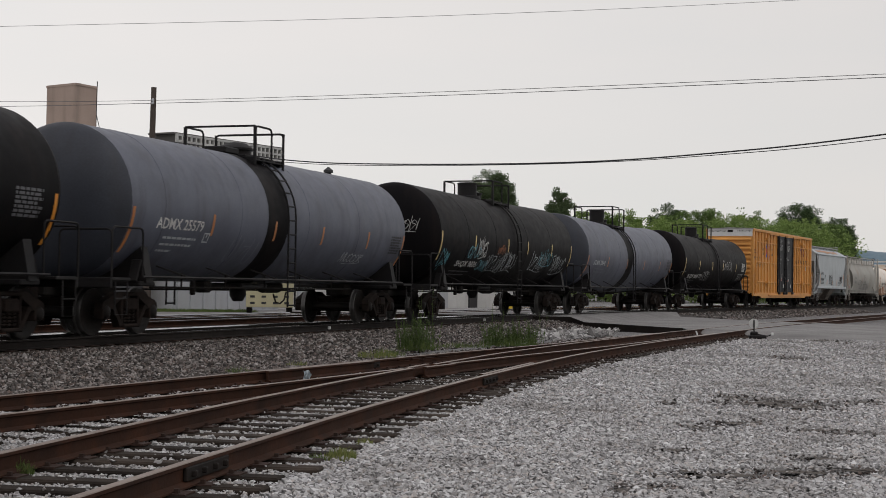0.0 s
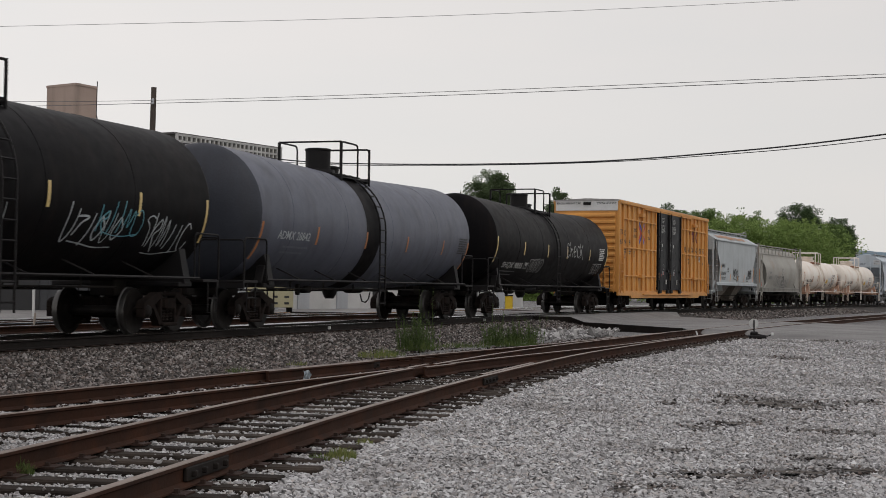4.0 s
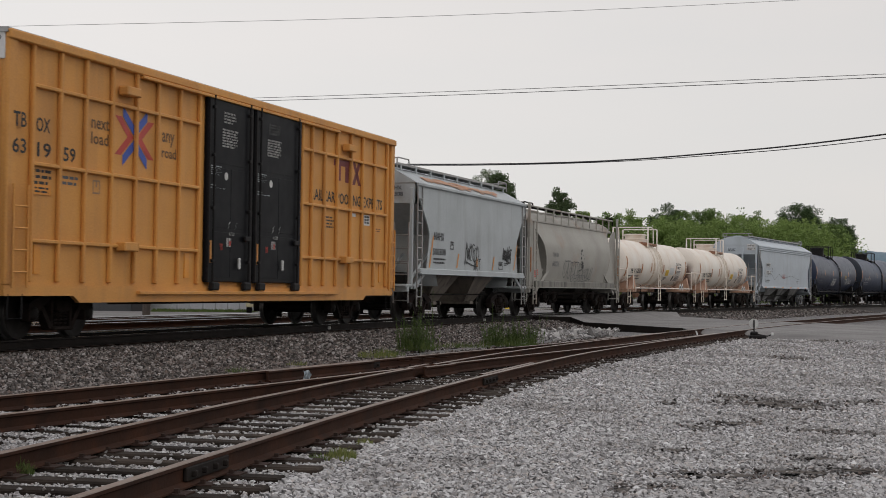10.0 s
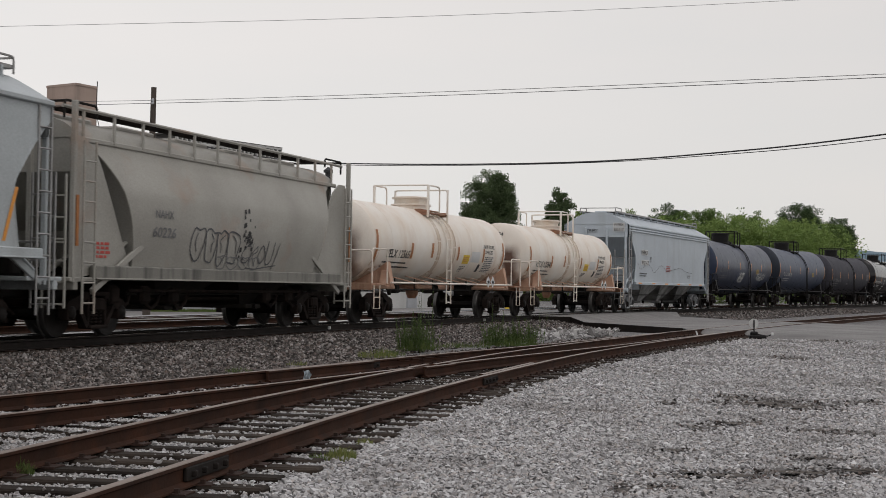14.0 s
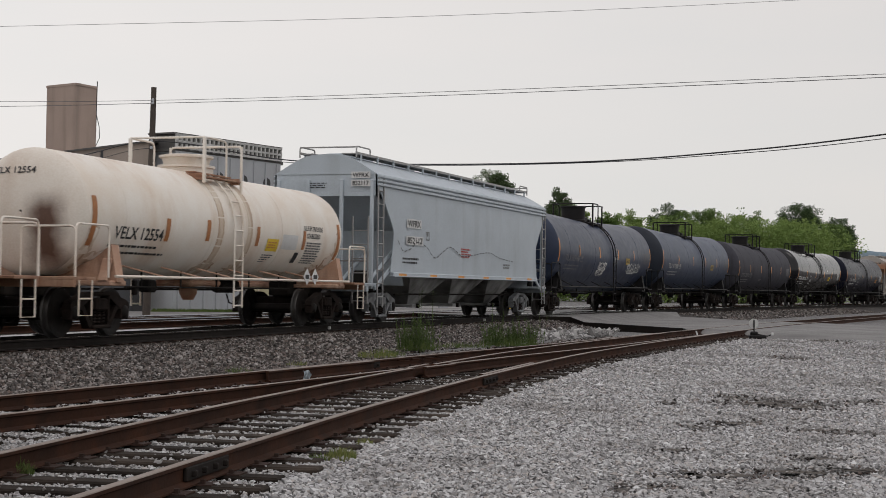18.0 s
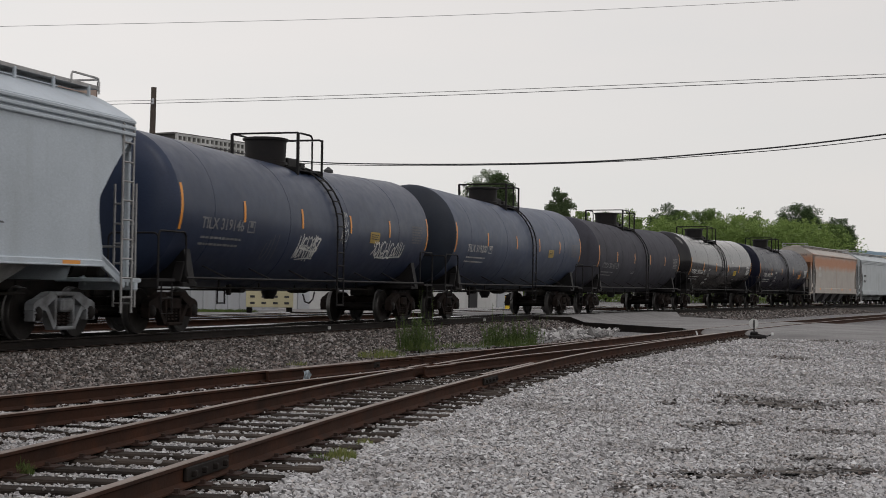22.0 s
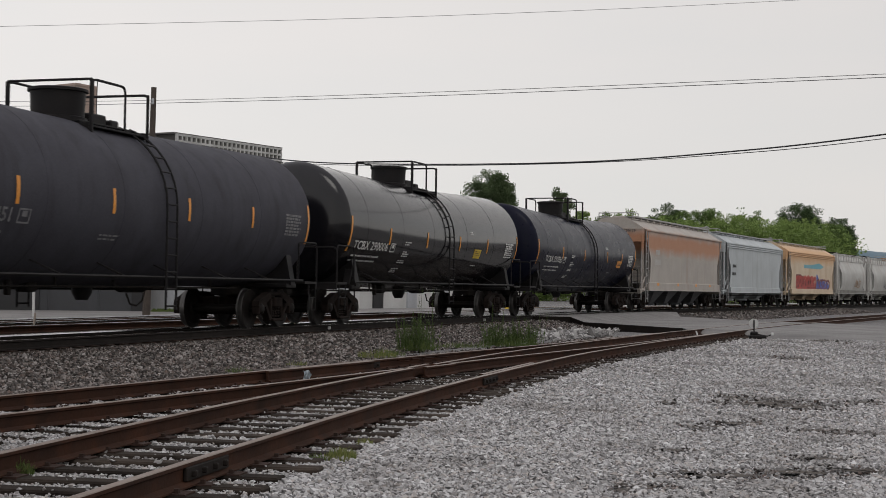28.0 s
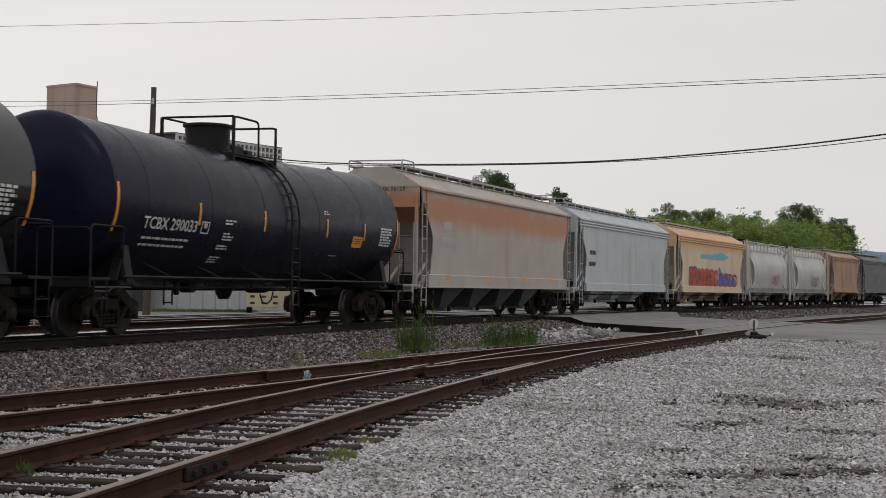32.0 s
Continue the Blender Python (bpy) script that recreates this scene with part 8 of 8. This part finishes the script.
def lot_stones():
    g = np.random.default_rng(5)
    near = np.array([(q.x, q.y) for q in LEAD_STRAIGHT])
    far = np.array([(q.x, q.y) for q in LEAD_FAR])
    out, size, out2, size2 = [], [], [], []
    for y0, y1, dens, sz in ((9.6, 12.5, 1200, 0.031), (12.5, 16, 1000, 0.032), (16, 20, 720, 0.034), (20, 26, 440, 0.038), (26, 34, 260, 0.042), (34, 48, 130, 0.046)):
        x0, x1 = -0.31 * y1 - 0.4, 0.31 * y1 + 0.5
        n = int((y1 - y0) * (x1 - x0) * dens)
        p = np.column_stack([g.uniform(x0, x1, n), g.uniform(y0, y1, n)])
        xf = np.interp(p[:, 1], far[:, 1], far[:, 0])
        xn = np.interp(p[:, 1], near[:, 1], near[:, 0])
        keep = (np.abs(p[:, 0]) < 0.305 * p[:, 1] + 0.3) & (p[:, 0] > xf - 2.2)
        worn = np.zeros(n, bool)
        for bx, by, bw, bh in BARE:
            worn |= ((p[:, 0] - bx) / (bw * 1.8)) ** 2 + ((p[:, 1] - by) / (bh * 4.0)) ** 2 < g.uniform(0.2, 1.6, n)
            keep &= ~((((p[:, 0] - bx) / (bw * 1.5)) ** 2 + ((p[:, 1] - by) / (bh * 3.0)) ** 2 < g.uniform(0.3, 1.9, n)) & (g.random(n) < 0.6))
        # the ties stay bare
        on_tie, cover = np.zeros(n, bool), np.zeros(n, bool)
        for tx, ty, hl, ang, buried in TIES:
            if not y0 - 2 < ty < y1 + 2:
                continue
            dx, dy = p[:, 0] - tx, p[:, 1] - ty
            along_tie, across = dx * math.cos(ang) + dy * math.sin(ang), -dx * math.sin(ang) + dy * math.cos(ang)
            hit = (np.abs(along_tie) < hl) & (np.abs(across) < 0.125)
            on_tie |= hit
            if buried:
                cover |= hit & (g.random(n) < 0.85)
        keep &= ~(on_tie & ~cover & (g.random(n) < 0.975))
        p, xf, xn, tie, worn = p[keep], xf[keep], xn[keep], on_tie[keep], worn[keep]
        s = sz * np.clip(g.lognormal(0, 0.36, len(p)), 0.4, 1.9)
        inside = (p[:, 0] < xn + 0.45) & (p[:, 0] > xf - 0.4)
        z = np.where(tie, 0.022, np.where(inside, g.uniform(-0.035, -0.004, len(p)), -0.03 + s * 0.3))
        s = np.where(inside, np.clip(s, 0.02, 0.05), s)
        brown = (p[:, 0] < xf - 0.15) | (worn & (g.random(len(p)) < 0.55))
        out.append(np.column_stack([p, z])[~brown])
        size.append(s[~brown])
        out2.append(np.column_stack([p, z])[brown])
        size2.append(s[brown] * np.where(worn[brown], 0.9, 1.35))
    put_stuff("gravel_stones", stone_mesh("gravel_stones", np.vstack(out), np.concatenate(size), 6), "gravel_stone", "loose grey limestone chips covering the lot", "gravel")
    put_stuff("ballast_stones", stone_mesh("ballast_stones", np.vstack(out2), np.concatenate(size2), 7), "ballast_stone", "brown-grey stones at the foot of the ballast", "ballast")


def put_stuff(name, me, mname, label, category):
    return tagged(put(name, me, mname), label, category, kind="stuff")


def bed_stones():
    g = np.random.default_rng(8)
    prof_u = [-4.3, -3.6, -1.9, -1.55, -0.9, 0.0, 0.9, 1.9, 3.0]
    prof_z = [-0.03, 0.03, 0.23, 0.26, 0.25, 0.27, 0.28, 0.33, 0.29]
    out, size = [], []
    for s0, s1, dens, sz in ((14, 30, 360, 0.058), (30, 45, 200, 0.067), (45, 62, 95, 0.08), (80, 130, 25, 0.1)):
        n = int((s1 - s0) * 3.4 * dens)
        ss, uu = g.uniform(s0, s1, n), g.uniform(-4.6, -1.05, n)
        for s, u in zip(ss, uu):
            q = on_line(float(s), float(u))
            out.append((q.x, q.y, float(np.interp(u, prof_u, prof_z)) + 0.005))
        size.append(sz * np.clip(g.lognormal(0, 0.3, n), 0.4, 1.6))
    put_stuff("ballast_stones", stone_mesh("ballast_stones", np.array(out), np.concatenate(size), 9, 0.9), "ballast_stone", "loose brown-grey ballast stones on the shoulder of the main line", "ballast")
    n = 1100
    p = np.column_stack([g.uniform(2.9, 6.4, n), g.uniform(43.5, 51.5, n), np.zeros(n)])
    p = p[(p[:, 0] > 2.9 + (p[:, 1] - 44) * 0.33 - 1.1) & (p[:, 0] < 2.9 + (p[:, 1] - 44) * 0.33 + 0.8)]
    p[:, 2] = g.uniform(-0.02, 0.16, len(p))
    put_stuff("riprap", stone_mesh("riprap", p, 0.105 * g.lognormal(0, 0.45, len(p)), 12, 0.9), "rubble", "pile of pale broken rock beside the road ramp", "rocks")


def bare_patches():
    for k, (x, y, w, h) in enumerate(BARE):
        rnd = random.Random(k)
        n = 40
        ring = [(x + w * 1.0 * math.cos(6.2832 * i / n) * rnd.uniform(0.3, 1.15), y + h * 2.0 * math.sin(6.2832 * i / n) * rnd.uniform(0.35, 1.2), -0.012) for i in range(n)]
        tagged(part("earth_patch", Mb().add(ring, [tuple(range(n))]), "earth", None, smooth=0), "damp dark earth showing through the gravel", "earth patch", "earth patches in the lot", "structure")


def blades(rnd, n, cx, cy, rx, ry, z, lo, hi, width, lean=0.25):
    mb = Mb()
    for _ in range(n):
        a, r = rnd.uniform(0, 6.28), math.sqrt(rnd.random())
        x, y = cx + rx * r * math.cos(a), cy + ry * r * math.sin(a)
        h = rnd.uniform(lo, hi) * (1 - 0.45 * r)
        dx, dy = rnd.gauss(0, lean) * h, rnd.gauss(0, lean) * h
        ang = rnd.uniform(0, 3.14)
        ux, uy = math.cos(ang) * width / 2, math.sin(ang) * width / 2
        mb.add([(x - ux, y - uy, z), (x + ux, y + uy, z), (x + ux * 0.7 + dx * 0.45, y + uy * 0.7 + dy * 0.45, z + h * 0.6), (x - ux * 0.7 + dx * 0.45, y - uy * 0.7 + dy * 0.45, z + h * 0.6), (x + dx, y + dy, z + h)],
               [(0, 1, 2, 3), (3, 2, 4)])
    return mb


def tall_weed(x, y, z, h, seed, spread=0.16, count=5, leafy=26):
    """An upright weed: stems with narrow leaves, thinning towards the top."""
    rnd = random.Random(seed)
    t = thing("tall_weed", "tall green weed with narrow leaves growing from the ballast" if h < 1.1 else "slender weed stalk standing high above the rest", "weed", "weeds beside the track")
    t.matrix_basis = Matrix.Translation((x, y, z))
    leaves = Mb()
    for k in range(count):
        a = rnd.uniform(0, 6.28)
        bx, by = math.cos(a) * spread * rnd.random(), math.sin(a) * spread * rnd.random()
        tx, ty, hh = bx * 1.7 + rnd.gauss(0, 0.06), by * 1.7 + rnd.gauss(0, 0.06), h * rnd.uniform(0.5, 1.0)
        part("stem", Mb().tube([(bx, by, -0.05), ((bx + tx) / 2 + rnd.gauss(0, 0.015), (by + ty) / 2, hh * 0.5), (tx, ty, hh)], [0.007, 0.005, 0.002], 5), "grass", t)
        for j in range(leafy):
            f = rnd.random() ** 1.3 * 0.95 + 0.05
            px, py, pz = bx + (tx - bx) * f, by + (ty - by) * f, hh * f
            d = rnd.uniform(0, 6.28)
            ln = rnd.uniform(0.06, 0.17) * (1.15 - 0.8 * f)
            ex, ey, ez = px + math.cos(d) * ln, py + math.sin(d) * ln, pz + ln * rnd.uniform(-0.1, 1.2)
            wx, wy = -math.sin(d) * 0.009, math.cos(d) * 0.009
            mx, my, mz = (px + ex) / 2, (py + ey) / 2, (pz + ez) / 2 + 0.015
            leaves.add([(px, py, pz), (mx + wx, my + wy, mz), (ex, ey, ez), (mx - wx, my - wy, mz)], [(0, 1, 2, 3)])
    tagged(part("foliage", leaves, "weed", t, smooth=0), kind="stuff")


def weeds():
    rnd = random.Random(21)
    for k in range(13):
        tall_weed(rnd.uniform(-1.0, -0.2), 35.3 + rnd.uniform(-0.7, 0.9), 0.05, rnd.uniform(0.4, 0.95), 100 + k)
    for k in range(19):
        tall_weed(rnd.uniform(1.1, 2.3), 38.4 + rnd.uniform(-1.0, 1.0), 0.05, rnd.uniform(0.4, 0.8), 140 + k)
    for k, (x, y, h) in enumerate(((-0.92, 35.6, 1.25), (-0.55, 35.9, 1.5), (-0.48, 35.2, 1.15), (-0.2, 35.0, 1.55), (1.32, 38.9, 1.2), (1.55, 38.2, 1.05), (2.62, 39.3, 0.95))):
        tall_weed(x, y, 0.05, h, 170 + k, 0.04, 2, 30)
    mats = (("grass", "low green grass at the foot of the ballast"), ("grass_dry", "yellowing tuft of grass among the stones"))
    for x, y, rx, ry, n, lo, hi, k in ((-0.55, 34.6, 0.5, 0.7, 500, 0.1, 0.38, 0), (1.7, 37.8, 0.8, 0.8, 800, 0.1, 0.36, 0), (0.5, 36.2, 0.7, 0.6, 420, 0.08, 0.2, 0), (-1.3, 30.6, 0.4, 0.7, 420, 0.08, 0.26, 1), (-1.05, 31.4, 0.3, 0.4, 220, 0.08, 0.2, 0),
                                       (-0.86, 13.1, 0.14, 0.22, 420, 0.04, 0.15, 1), (-1.05, 12.9, 0.08, 0.1, 160, 0.03, 0.1, 0), (-0.72, 14.3, 0.08, 0.14, 160, 0.03, 0.1, 1), (-3.22, 11.55, 0.1, 0.14, 330, 0.08, 0.2, 0), (-3.3, 24.6, 0.25, 0.3, 120, 0.05, 0.14, 0), (-2.6, 27.0, 0.2, 0.25, 100, 0.05, 0.12, 1), (14.6, 62.5, 0.3, 0.5, 160, 0.1, 0.3, 1)):
        z = -0.03 if y < 20 else 0.05
        tagged(part("grass_tuft", blades(rnd, n if y < 20 else n * 4 // 5, x, y, rx, ry, z, lo, hi, 0.008), mats[k][0], None, smooth=0), mats[k][1], "grass", "grass tufts by the tracks", "stuff")


def switch_stand():
    t = thing("switch_stand", "low black switch stand with a round white target", "switch stand")
    t.matrix_basis = Matrix.Translation((10.15, 48.9, -0.04))
    part("base", Mb().box((0.1, 0, 0.06), (0.55, 0.4, 0.12), cut=0.03), "black", t)
    part("gear_case", Mb().box((0.0, 0, 0.17), (0.24, 0.24, 0.14), cut=0.04), "black", t)
    part("mast", Mb().tube([(0, 0, 0.1), (0, 0, 0.62)], 0.022, 8), "black", t)
    part("target", Mb().lathe([(-0.012, 0.02), (-0.012, 0.155), (0.012, 0.155), (0.012, 0.02)], 24, "y", (0, 0.05, 0.5)), "wall_white", t, "round white metal target")
    part("hand_lever", Mb().tube([(0.1, -0.1, 0.15), (0.4, -0.16, 0.1), (0.56, -0.2, 0.16)], 0.02, 6), "black", t)
    part("counterweight", Mb().box((0.56, -0.2, 0.17), (0.1, 0.1, 0.09), cut=0.02), "white", t)
    part("throw_rod", Mb().tube([(-0.1, 0, 0.05), (-1.5, 0.2, 0.05)], 0.02, 6), "rail", t)
    hose = tagged(part("bent_pipe", Mb().tube(rounded([(8.05, 47.6, 0.22), (8.1, 47.6, 0.05), (8.35, 47.4, 0.04), (8.5, 47.2, 0.02)], 0.06), 0.025, 7), "white", None), "bent white pipe lying beside the rail", "pipe")
    litter = Mb()
    r = random.Random(3)
    rows = [[(-2.06 + 0.02 * i + r.uniform(-0.02, 0.02), 22.55 + r.uniform(-0.05, 0.05), 0.08 + 0.03 * j + r.uniform(-0.012, 0.012)) for i in range(6)] for j in range(5)]
    litter.grid(rows)
    tagged(part("plastic_scrap", litter, "hop_blue", None, smooth=0), "crumpled pale blue plastic scrap caught on the rail", "litter")
    for s in (37.5, 51.2):
        q = on_line(s, -0.8, RAIL_Z - 0.09)
        tagged(part("bond_clip", Mb().box(tuple(q), (0.09, 0.05, 0.08), Matrix.Rotation(-heading(s), 3, "Z"), cut=0.01), "white", None), "small white clip on the web of the rail", "rail clip", "rail clips")


M["earth"] = mat("damp_earth", (0.07, 0.058, 0.048), 0.95, col2=(0.075, 0.064, 0.054), scale=3, fine=50, grain=0.3, bump=0.6)
lot_stones()
bed_stones()
bare_patches()
weeds()
switch_stand()


# ---------------------------------------------------------------- what moves
def run_of(t):
    """How far the train has come at t seconds."""
    return 7.76723 * t - 0.0038 * t * t


def motions():
    times = [float(i) for i in range(33)]
    for car, centre, base in CARS:
        rows = []
        for t in times:
            s = centre - run_of(t)
            a, b = on_line(s - base, 0, RAIL_Z), on_line(s + base, 0, RAIL_Z)
            d = b - a
            rows.append((t, Matrix.Translation((a + b) / 2) @ Matrix.Rotation(math.atan2(d.y, d.x), 4, "Z")))
        walk(car, rows)
    turns = [(i / 15.0, Matrix.Rotation(-run_of(i / 15.0) / 0.457, 4, "Y")) for i in range(481)]
    for w, dx in WHEELS:
        at = Matrix.Translation((dx, 0, 0.457))
        walk(w, [(t, at @ r) for t, r in turns])


motions()
